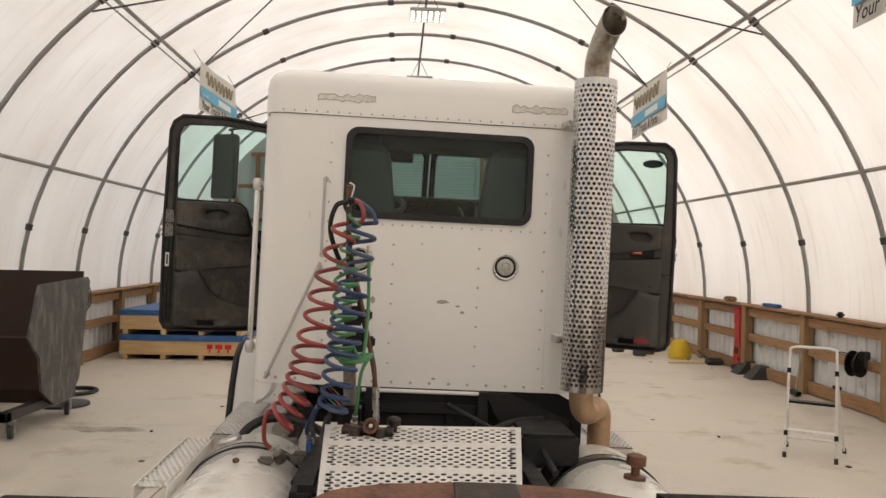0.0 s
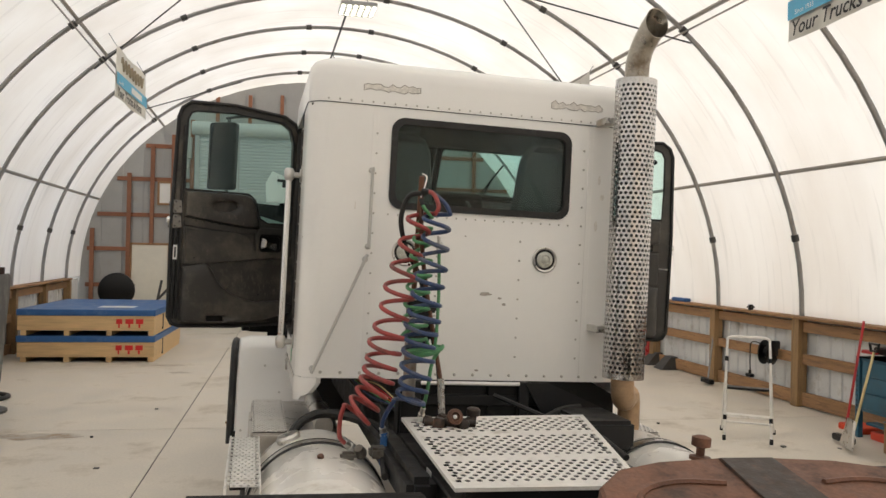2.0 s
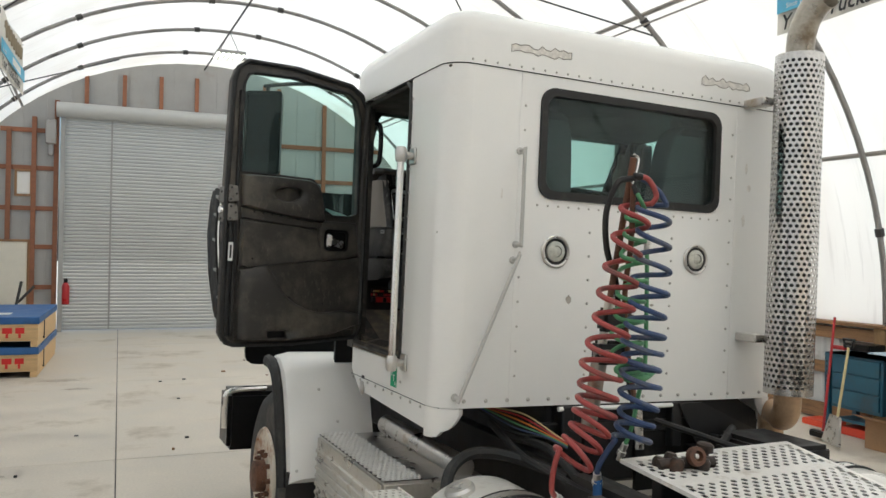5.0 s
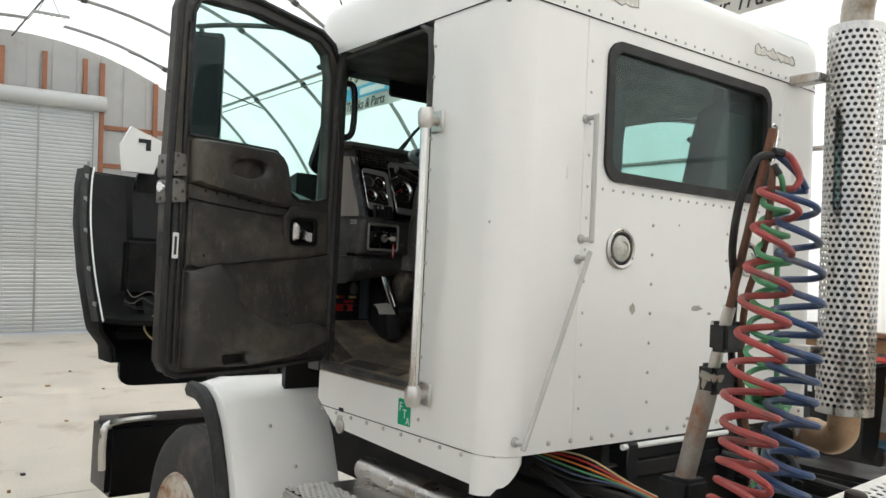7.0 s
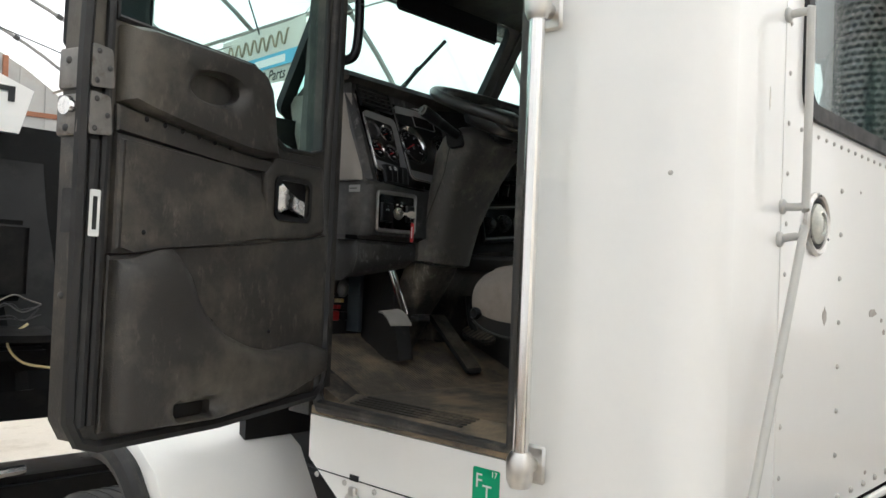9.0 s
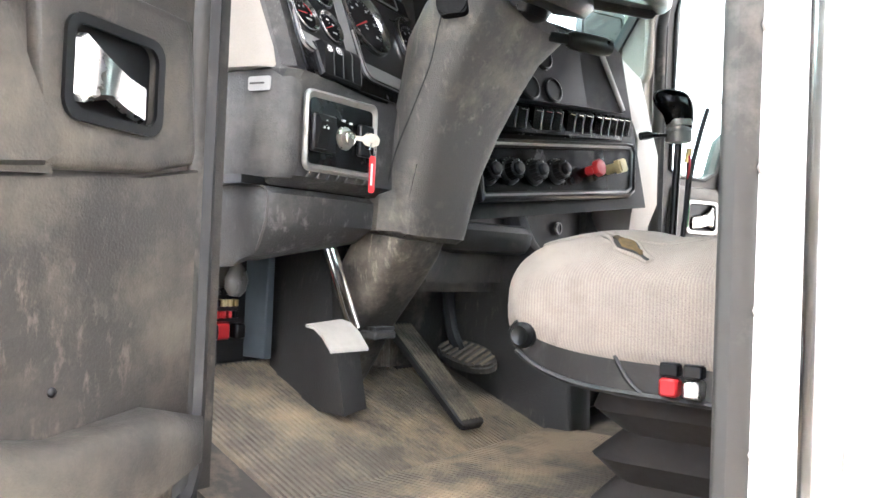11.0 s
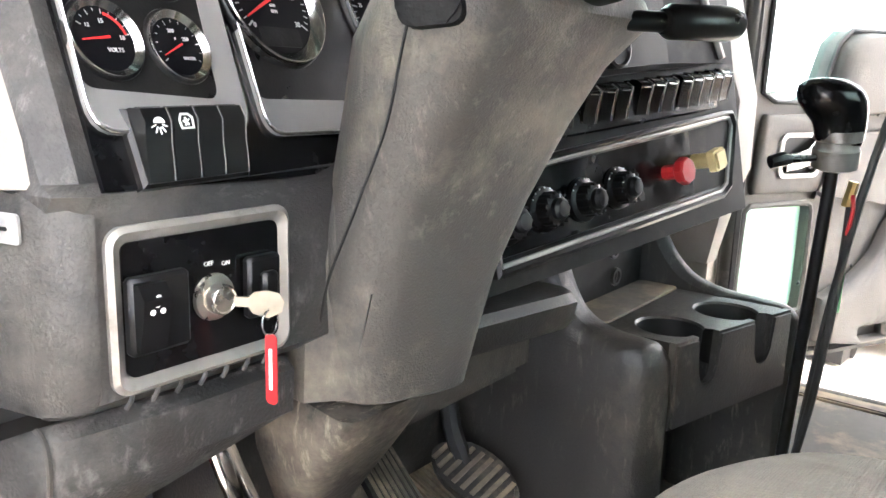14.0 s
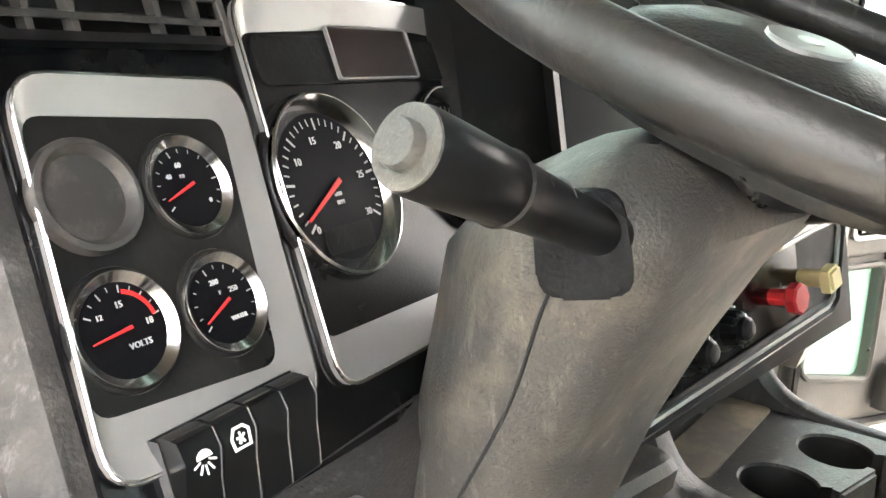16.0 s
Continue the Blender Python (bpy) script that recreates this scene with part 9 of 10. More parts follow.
def build_seat(name, x0, x1, y0, y1, label, worn):
    s = thing(name, ((x0 + x1) / 2, (y0 + y1) / 2, FLOORZ), label, "seat")
    w = x1 - x0
    bm = B()
    rows = []
    top, thick = 1.842, 0.176

    def dent(y):
        """How far the worn top has sunk at a place along the cushion."""
        return (0.016 * math.exp(-((y - y1 + 0.20) / 0.055) ** 2) - 0.006 * math.exp(-((y - y1 + 0.36) / 0.07) ** 2)) if worn else 0.0
    n = 26
    for k in range(n + 1):
        f = 0.5 - 0.5 * math.cos(math.pi * k / n)
        x = x0 + w * f
        e = min(f, 1 - f) * 2
        sink = -0.030 * math.sin(math.pi * min(max((f - 0.06) / 0.88, 0), 1)) if worn else 0.012
        rnd = math.sqrt(max(0.0, 1 - (1 - min(e / 0.28, 1)) ** 2))
        h = thick * (0.45 + 0.55 * rnd) / 2
        ins = 0.04 * (1 - rnd)
        zc = top - thick / 2
        prof = []
        for q in range(64):
            a = 2 * math.pi * q / 64
            ca, sa = math.cos(a), math.sin(a)
            py = (y0 + y1) / 2 + ((y1 - y0) / 2 - ins) * math.copysign(abs(ca) ** 0.62, ca) + (0.05 * math.sin(math.pi * f) if ca > 0 and worn else 0)
            pz = zc + h * math.copysign(abs(sa) ** 0.72, sa) - (sink if sa > 0 else 0) + 0.012 * math.sin(5 * f + a) * (0.5 if sa > 0 else 0) - (dent(py) * sa if sa > 0 else 0)
            prof.append((x, py, pz))
        rows.append(prof)
    loft(bm, rows)
    cush = part("cushion", bm, CLOTH, s, "beige woven cloth cushion" + (", torn at the front" if worn else ""))
    if worn:
        # a slit in the cloth near the outer edge, with foam and dark hollow in it
        def on_top(x, y, lift):
            f = (x - x0) / w
            rnd = math.sqrt(max(0.0, 1 - (1 - min(min(f, 1 - f) * 2 / 0.28, 1)) ** 2))
            h, ins = thick * (0.45 + 0.55 * rnd) / 2, 0.04 * (1 - rnd)
            ca = min(max((y - (y0 + y1) / 2 - 0.05 * math.sin(math.pi * f)) / ((y1 - y0) / 2 - ins), 0.0), 0.999) ** (1 / 0.62)
            sa = math.sqrt(1 - ca * ca)
            up = 0.030 * math.sin(math.pi * min(max((f - 0.06) / 0.88, 0), 1)) + 0.006 * math.sin(5 * f + math.acos(ca))
            return Vector((x, y, top - thick / 2 + h * sa ** 0.72 + up + lift - dent(y) * sa))
        ce, al, ac = Vector((x0 + 0.046, y1 - 0.157, 0)), Vector((-0.53, -0.85, 0)), Vector((0.85, -0.53, 0))

        def leaf(k, wide, lift, shift=0.0, size=1.0):
            a = 2 * math.pi * k / 24
            q = ce + al * (0.047 * size * math.cos(a)) + ac * (wide * math.sin(a) * (1 - 0.5 * abs(math.cos(a))) + shift + 0.002 * math.sin(5 * a))
            return on_top(q.x, q.y, lift)
        bm = B()
        tube(bm, smooth([on_top(x0 + a, y1 - b, 0.0) for a, b in ((0.16, -0.012), (0.115, 0.005), (0.085, 0.04), (0.075, 0.08), (0.074, 0.13), (0.078, 0.20), (0.085, 0.28), (0.09, 0.40))], 5), 0.0028, 6)
        part("piping", bm, CLOTH, cush)
        bm = B()
        bm.faces.new([bm.verts.new(leaf(k, 0.0135, 0.0022)) for k in range(24)])
        tear = part("tear", bm, INK, cush, "dark slit torn in the cloth")
        bm = B()
        loft(bm, [[leaf(k, 0.0085, 0.001, 0.002, 0.66) for k in range(24)], [leaf(k, 0.007, 0.0042, 0.002, 0.6) for k in range(24)]])
        part("foam", bm, mat("yellow seat foam", (0.13, 0.088, 0.035), 0.95, var=0.35, scale=40, bump=1.0, bscale=120, dirt=(0.03, 0.025, 0.02), dirt_amount=0.5, dirt_scale=30), tear, "yellow seat foam in the tear")
        bm = B()
        tube(bm, [leaf(k, 0.014, 0.0015) for k in range(24)], [0.002 + 0.0015 * abs(math.sin(3.7 * k)) for k in range(24)], 6, closed=True)
        part("frayed_edge", bm, CLOTH, tear)
    bm = B()
    xc = (x0 + x1) / 2
    rows = []
    for k in range(15):
        a = math.pi * k / 14 - math.pi / 2
        h = 0.055 * math.cos(a) ** 0.6 if k not in (0, 14) else 0.004
        e = 0.022 * (1 - abs(math.cos(a)))
        out = rpoly([(x0 + 0.035 + e, 1.80), (x1 - 0.035 - e, 1.80), (x1 - 0.03 - e, 2.2), (x1 - 0.075 - e, 2.60 - e), (xc + 0.10, 2.645 - e), (xc - 0.10, 2.645 - e), (x0 + 0.075 + e, 2.60 - e), (x0 + 0.03 + e, 2.2)], (0.03, 0.03, 0.1, 0.07, 0.06, 0.06, 0.07, 0.1), 4)
        rows.append([(x, y0 + 0.03 + 0.07 * math.sin(a) - 0.10 * (z - 1.8) / 0.85, z) for x, z in out])
    loft(bm, rows)
    part("backrest", bm, DARKCLOTH, s, "dark grey cloth backrest")
    bm = B()
    loft(bm, [[(x, y0 - 0.075 + dy, z) for x, z in rpoly([(xc - 0.13 + e, 2.62 + e), (xc + 0.13 - e, 2.62 + e), (xc + 0.12 - e, 2.725 - e), (xc - 0.12 + e, 2.725 - e)], 0.05, 4)] for dy, e in ((-0.03, 0.02), (-0.022, 0.004), (0.0, 0.0), (0.03, 0.002), (0.045, 0.02))])
    part("head_rest", bm, DARKCLOTH, s)
    bm = B()
    side = [(y1 - 0.60, 1.700), (y1 - 0.20, 1.706), (y1 - 0.09, 1.722), (y1 - 0.040, 1.742), (y1 - 0.020, 1.736), (y1 - 0.016, 1.718), (y1 - 0.045, 1.692), (y1 - 0.10, 1.668), (y1 - 0.17, 1.658), (y1 - 0.60, 1.655)]
    prism(bm, rpoly(side, 0.012, 3), (x0 + 0.004, 0, 0), (0, 1, 0), (0, 0, 1), (1, 0, 0), w - 0.008, 0.006, 2)
    base = part("seat_pan", bm, PANBLACK, s, "black plastic seat pan")
    bm = B()
    lathe(bm, [(0.016, 0), (0.017, 0.01), (0.012, 0.016), (0.006, 0.012)], (x0 + 0.004, y1 - 0.042, 1.720), (-1, 0, 0), 18)
    part("pivot_cap", bm, SATINBLACK, base)
    # raised lip along the pan's lower edge and the moulded step beside the switches
    bm = B()
    tube(bm, smooth([(x0 + 0.003, yy, zz) for yy, zz in ((y1 - 0.03, 1.700), (y1 - 0.06, 1.682), (y1 - 0.11, 1.668), (y1 - 0.18, 1.663), (y1 - 0.40, 1.660), (y1 - 0.58, 1.660))], 4), 0.004, 6)
    tube(bm, smooth([(x0 + 0.004, yy, zz) for yy, zz in ((y1 - 0.165, 1.706), (y1 - 0.170, 1.695), (y1 - 0.185, 1.675), (y1 - 0.20, 1.664))], 4), 0.0035, 6)
    part("pan_lip", bm, PANBLACK, base)
    if worn:
        for yy, m in ((y1 - 0.235, RED), (y1 - 0.262, WORNSTEEL)):
            bm = B()
            box(bm, (x0 - 0.012, yy - 0.011, 1.667), (x0 + 0.010, yy + 0.011, 1.688), 0.003)
            part("air_switch", bm, m, base, "small seat air switch")
            bm = B()
            box(bm, (x0 - 0.010, yy - 0.011, 1.690), (x0 + 0.010, yy + 0.011, 1.705), 0.002)
            part("switch_top", bm, SATINBLACK, base)
    bm = B()
    rows = []
    for z, e in ((FLOORZ, 0.02), (1.51, 0.0), (1.54, 0.025), (1.57, 0.0), (1.60, 0.03), (1.63, 0.0), (1.664, 0.01)):
        rows.append([(x, y, z) for x, y in rrect(x0 + 0.05 + e, y0 + 0.03 + e, x1 - 0.05 - e, y1 - 0.10 - e, 0.05, 4)])
    loft(bm, rows)
    part("bellows", bm, mat("dark brown seat boot", (0.022, 0.018, 0.0155), 0.9, var=0.3, scale=9, bump=0.5), s, "dark cloth boot under the seat")
    return s


build_seat("driver_seat", -0.715, -0.20, 0.235, 0.80, "torn beige cloth driver seat on an air base", True)
build_seat("passenger_seat", 0.20, 0.71, 0.20, 0.76, "dark grey and beige passenger seat", False)


def build_cab_trim():
    # fine ribs of the floor mat, running ahead
    bm = B()
    for k in range(66):
        x = -0.83 + k * 0.0115
        box(bm, (x, 0.42, FLOORZ - 0.004), (x + 0.0062, 1.046, FLOORZ + 0.003))
        prism(bm, [(1.046, FLOORZ - 0.02), (1.40, FLOORZ + 0.12), (1.40, FLOORZ + 0.141), (1.046, FLOORZ - 0.004)], (x, 0, 0.0012), (0, 1, 0), (0, 0, 1), (1, 0, 0), 0.0062)
    m = part("mat_rib", bm, MATFLOOR, truck)
    tagged(m, kind="stuff")
    bm = B()
    prism(bm, [(1.04, FLOORZ - 0.01), (1.42, FLOORZ + 0.145), (1.42, FLOORZ + 0.10), (1.04, FLOORZ - 0.05)], (-0.92, 0, -0.004), (0, 1, 0), (0, 0, 1), (1, 0, 0), 1.84)
    part("toe_board", bm, MATGROOVE, truck)
    for s in (-1, 1):
        bm = B()
        loft(bm, [[(s * 0.968, y, 1.428), (s * 0.968, y, 1.448), (s * 0.93, y, 1.458), (s * 0.84, y, FLOORZ + 0.004), (s * 0.84, y, 1.43)] for y in (0.42, 1.12)])
        sill = part("door_sill", bm, MATFLOOR, truck, "scuffed black door sill")
        for k in range(5):
            bm = B()
            f = 0.15 + 0.17 * k
            x, z = s * (0.93 - 0.09 * f), 1.4585 + (FLOORZ + 0.004 - 1.458) * f
            box(bm, (min(x, x - s * 0.008), 0.62, z), (max(x, x - s * 0.008), 1.02, z + 0.004))
            part("tread_strip", bm, MATGROOVE, sill)
        # seal round the opening
        bm = B()
        f, g = (0.0, 0.0) if s < 0 else (0.11, 0.035)
        tube(bm, [(s * 0.963, 0.425, 1.45), (s * 0.963, 0.425, 2.62), (s * 0.96, 0.44, 2.72), (s * 0.955, 0.52, 2.77), (s * 0.95, 1.02 + f, 2.78), (s * (0.95 - g), 1.09 + f, 2.74), (s * (0.955 - g), 1.115 + f, 2.6), (s * (0.962 - g), 1.118 + f, 2.1), (s * (0.963 - g), 1.118 + f, 1.5), (s * (0.963 - g), 1.09 + f, 1.45)], 0.018, 10, closed=True)
        part("opening_seal", bm, SEALGREY, truck, "grey rubber seal round the door opening")
        bm = B()
        box(bm, (min(s * 0.955, s * 0.90), 0.37, 1.45), (max(s * 0.955, s * 0.90), 0.42, 2.76), 0.01, 2)
        part("rear_pillar_trim", bm, GAUGEFACE, truck)
        # grab handle on the pillar
        bm = B()
        tube(bm, smooth([(s * (x - g), y + f, z) for x, y, z in ((0.90, 1.17, 2.66), (0.875, 1.13, 2.65), (0.865, 1.12, 2.60), (0.865, 1.12, 2.48), (0.875, 1.13, 2.43), (0.90, 1.17, 2.42))], 5), 0.014, 10)
        part("grab_handle", bm, SATINBLACK if s < 0 else BEIGE, truck)
        # padding of the side behind the door
        bm = B()
        box(bm, (min(s * 0.93, s * 0.90), 0.06, 1.45), (max(s * 0.93, s * 0.90), 0.37, 2.76), 0.006)
        part("side_lining", bm, TRIM, truck)
    # sun visor and inner mirror
    bm = B()
    box(bm, (-0.62, 1.22, 2.66), (-0.12, 1.235, 2.765), 0.02, 2)
    part("sun_visor", bm, SATINBLACK, truck)
    for k, x in enumerate((-0.35, 0.45)):
        bm = B()
        tube(bm, smooth([(x, 1.515, 2.30), (x - 0.02, 1.50, 2.42), (x + 0.02, 1.41, 2.56)], 4), 0.008, 6)
        w = part("wiper", bm, SATINBLACK, truck)
        bm = B()
        rod(bm, (x - 0.06, 1.475, 2.43), (x + 0.08, 1.34, 2.66), 0.007, 6)
        part("wiper_blade", bm, RUBBER, w)


build_cab_trim()

# ---- things standing round the hall ----
ID = Matrix.Identity(4)


def crate(z, marks):
    x0, x1, y0, y1 = -5.74, -3.56, 14.42, 17.2
    c = thing("crate", (-4.65, 15.8, z), "low pale timber crate with a blue lid and red marks", "crate", "stacked crates", ID)
    for k in range(4):
        bm = B()
        x = x0 + 0.05 + (x1 - x0 - 0.15) * k / 3
        box(bm, (x, y0, z), (x + 0.09, y1, z + 0.085), 0.004)
        part("runner", bm, PLANK, c)
    for nm, a, b in (("front_board", (x0, y0 - 0.01), (x1, y0 + 0.02)), ("end_board", (x1 - 0.03, y0 + 0.022), (x1, y1)), ("end_board", (x0, y0 + 0.022), (x0 + 0.03, y1)), ("back_board", (x0 + 0.032, y1 - 0.03), (x1 - 0.032, y1))):
        bm = B()
        box(bm, (a[0], a[1], z + 0.087), (b[0], b[1], z + 0.335), 0.004)
        part(nm, bm, PLANK, c)
    bm = B()
    box(bm, (x1 - 0.02, (y0 + y1) / 2 - 0.62, z + 0.05), (x1 + 0.012, (y0 + y1) / 2 - 0.58, z + 0.33), 0.003)
    part("strap", bm, SATINBLACK, c)
    bm = B()
    box(bm, (x0 - 0.015, y0 - 0.02, z + 0.337), (x1 + 0.015, y1 + 0.01, z + 0.44), 0.006)
    part("lid", bm, BLUEPAINT, c, "blue painted lid")
    for k, (a, w) in enumerate(((x1 - 0.62, 0.10), (x1 - 0.47, 0.13), (x1 - 0.30, 0.12))):
        bm = B()
        prism(bm, rrect(a, z + 0.20, a + w, z + 0.285, 0.004, 1), (0, y0 - 0.0115, 0), (1, 0, 0), (0, 0, 1), (0, -1, 0), 0.001)
        part("red_mark", bm, REDINK, c)
        bm = B()
        prism(bm, rrect(a + w * 0.35, z + 0.135, a + w * 0.62, z + 0.198, 0.004, 1), (0, y0 - 0.0115, 0), (1, 0, 0), (0, 0, 1), (0, -1, 0), 0.001)
        part("red_mark", bm, REDINK, c)


crate(0.0, 3)
crate(0.445, 3)
bm = B()
box(bm, (-4.6, 14.9, 0.887), (-4.0, 15.25, 0.891))
single("paper_sheet", bm, PAPER, "white paper sheet lying on the crate lid", "paper", "", ID)


def step_ladder():
    l = thing("step_ladder", (3.9, 8.2, 0), "open aluminium three-step ladder with a hand loop", "ladder", "", ID)
    f1, f2, b1, b2 = Vector((3.50, 8.20, 0)), Vector((3.90, 7.94, 0)), Vector((3.72, 8.66, 0)), Vector((4.21, 8.40, 0))
    t1, t2 = Vector((3.64, 8.42, 1.07)), Vector((4.02, 8.20, 1.07))
    m1, m2 = f1.lerp(t1, 0.80), f2.lerp(t2, 0.80)
    bm = B()
    tube(bm, smooth([f1, f1.lerp(t1, 0.5), f1.lerp(t1, 0.93), t1.lerp(t2, 0.06) + Vector((0, 0, 0.02)), t1.lerp(t2, 0.5) + Vector((0, 0, 0.03)), t1.lerp(t2, 0.94) + Vector((0, 0, 0.02)), f2.lerp(t2, 0.93), f2.lerp(t2, 0.5), f2], 5), 0.014, 8)
    part("front_rail", bm, ALU, l)
    for a, b in ((b1, m1), (b2, m2)):
        bm = B()
        rod(bm, a, b, 0.012, 8)
        part("back_leg", bm, ALU, l)
    for h, m in ((0.25, ALU), (0.52, SATINBLACK)):
        bm = B()
        p, q = f1.lerp(t1, h), f2.lerp(t2, h)
        d = Vector((0.5, 0.86, 0)) * 0.12
        loft(bm, [[p, p + d, p + d - Vector((0, 0, 0.025)), p - Vector((0, 0, 0.025))], [q, q + d, q + d - Vector((0, 0, 0.025)), q - Vector((0, 0, 0.025))]])
        part("tread", bm, m, l)
    bm = B()
    rod(bm, b1.lerp(m1, 0.13), b2.lerp(m2, 0.13), 0.012, 8)
    part("back_bar", bm, ALU, l)
    for p in (f1, f2, b1, b2):
        bm = B()
        lathe(bm, [(0.02, 0), (0.019, 0.05), (0.012, 0.055)], p, (0, 0, 1), 10)
        part("rubber_foot", bm, RUBBER, l)
    for p, q in ((f1, t1), (f2, t2)):
        for h in (0.22, 0.80):
            bm = B()
            c = p.lerp(q, h)
            lathe(bm, [(0.02, -0.025), (0.02, 0.025)], c, q - p, 10)
            part("joint", bm, SATINBLACK, l)


step_ladder()


def hopper():
    h = thing("tipping_hopper", (-4.9, 8.9, 0), "dark rusty steel tipping hopper on a caster frame", "hopper", "", ID)
    # side plate with a round lower corner, and the bin behind it
    side = [(8.62, 1.58), (9.80, 1.63), (9.86, 1.58), (9.62, 0.45), (9.42, 0.24), (9.05, 0.21), (8.72, 0.42), (8.66, 0.8), (8.42, 1.02)]
    bm = B()
    prism(bm, side, (-4.30, 0, 0), (0, 1, 0), (0, 0, 1), (-1, 0, 0), 0.03, 0.01, 1)
    part("side_plate", bm, mat("scuffed dark steel", (0.085, 0.083, 0.080), 0.5, 0.3, var=0.4, scale=4, stretch=(1, 2.5, 0.7), dirt=(0.20, 0.195, 0.18), dirt_amount=0.5, dirt_scale=3.5, scuff=(0.30, 0.29, 0.27)), h, "scuffed grey side plate")
    bm = B()
    rows = []
    for x in (-4.33, -5.97):
        rows.append([(x, y, z) for y, z in [(8.44, 1.03), (8.68, 0.8), (8.74, 0.44), (9.06, 0.23), (9.40, 0.26), (9.60, 0.46), (9.76, 1.70), (9.73, 1.70), (9.57, 0.48), (9.39, 0.29), (9.07, 0.26), (8.77, 0.46), (8.71, 0.8), (8.46, 1.05)]])
    loft(bm, rows)
    part("bin", bm, mat("rust brown steel", (0.05, 0.026, 0.02), 0.7, 0.3, var=0.35, scale=5, dirt=(0.04, 0.035, 0.03), dirt_amount=0.5), h, "rust-brown bin")
    bm = B()
    prism(bm, side, (-5.97, 0, 0), (0, 1, 0), (0, 0, 1), (-1, 0, 0), 0.03, 0.01, 1)
    part("side_plate", bm, DARKSTEEL, h)
    bm = B()
    for x in (-5.85, -4.45):
        box(bm, (x - 0.05, 8.2, 0.19), (x + 0.05, 9.75, 0.29), 0.006)
    for y in (8.25, 9.65):
        box(bm, (-5.9, y - 0.05, 0.19), (-4.40, y + 0.05, 0.29), 0.006)
    part("base_frame", bm, DARKSTEEL, h)
    for x in (-5.75, -4.42):
        for y in (8.33, 9.58):
            bm = B()
            lathe(bm, [(0.05, -0.025), (0.078, -0.022), (0.08, 0.0), (0.078, 0.022), (0.05, 0.025)], (x, y, 0.08), (1, 0.3, 0), 24)
            cs = part("caster", bm, DARKSTEEL, h, "steel caster wheel")
            bm = B()
            box(bm, (x - 0.04, y - 0.03, 0.14), (x + 0.04, y + 0.03, 0.19), 0.004)
            box(bm, (x - 0.045, y - 0.02, 0.06), (x - 0.035, y + 0.02, 0.16), 0.002)
            box(bm, (x + 0.035, y - 0.02, 0.06), (x + 0.045, y + 0.02, 0.16), 0.002)
            part("caster_fork", bm, STEEL, cs)


hopper()


def drum_fan():
    f = thing("floor_fan", (-4.72, 10.2, 0), "black round floor fan with a wire guard on a stand", "fan", "", ID)
    c = Vector((-4.72, 10.1, 1.36))
    n = Vector((0.6, -0.8, 0.1)).normalized()
    s = n.orthogonal().normalized()
    t = n.cross(s)
    for r, o in ((0.30, 0.06), (0.30, -0.06), (0.21, 0.09), (0.12, 0.1)):
        bm = B()
        tube(bm, [c + n * o + (s * math.cos(2 * math.pi * k / 40) + t * math.sin(2 * math.pi * k / 40)) * r for k in range(40)], 0.008, 6, closed=True)
        part("guard_ring", bm, DARKSTEEL, f)
    for k in range(12):
        bm = B()
        a = 2 * math.pi * k / 12
        d = s * math.cos(a) + t * math.sin(a)
        tube(bm, [c + n * 0.1 + d * 0.05, c + n * 0.09 + d * 0.21, c + n * 0.06 + d * 0.30, c - n * 0.06 + d * 0.30], 0.005, 5)
        part("guard_wire", bm, DARKSTEEL, f)
    bm = B()
    lathe(bm, [(0.09, -0.14), (0.10, -0.05), (0.08, 0.05), (0.03, 0.06)], c, n, 18)
    part("motor", bm, SATINBLACK, f)
    bm = B()
    rod(bm, (-4.72, 10.15, 0.05), (-4.72, 10.15, 1.4), 0.03, 10)
    lathe(bm, [(0.3, 0), (0.3, 0.03), (0.05, 0.06)], (-4.72, 10.15, 0), (0, 0, 1), 24)
    part("stand", bm, DARKSTEEL, f)
    bm = B()
    rod(bm, (-4.62, 9.98, 0.42), (-4.62, 9.98, 1.1), 0.09, 14)
    part("rolled_sleeve", bm, SATINBLACK, f)


drum_fan()
bm = B()
tube(bm, smooth([(-5.2, 10.75, 0.03), (-4.95, 10.7, 0.03), (-4.75, 10.85, 0.03), (-4.72, 11.1, 0.03), (-4.9, 11.25, 0.03), (-5.2, 11.2, 0.03)], 8), 0.028, 8)
single("floor_hose", bm, RUBBER, "black hose lying in a loop on the floor", "hose", "", ID)


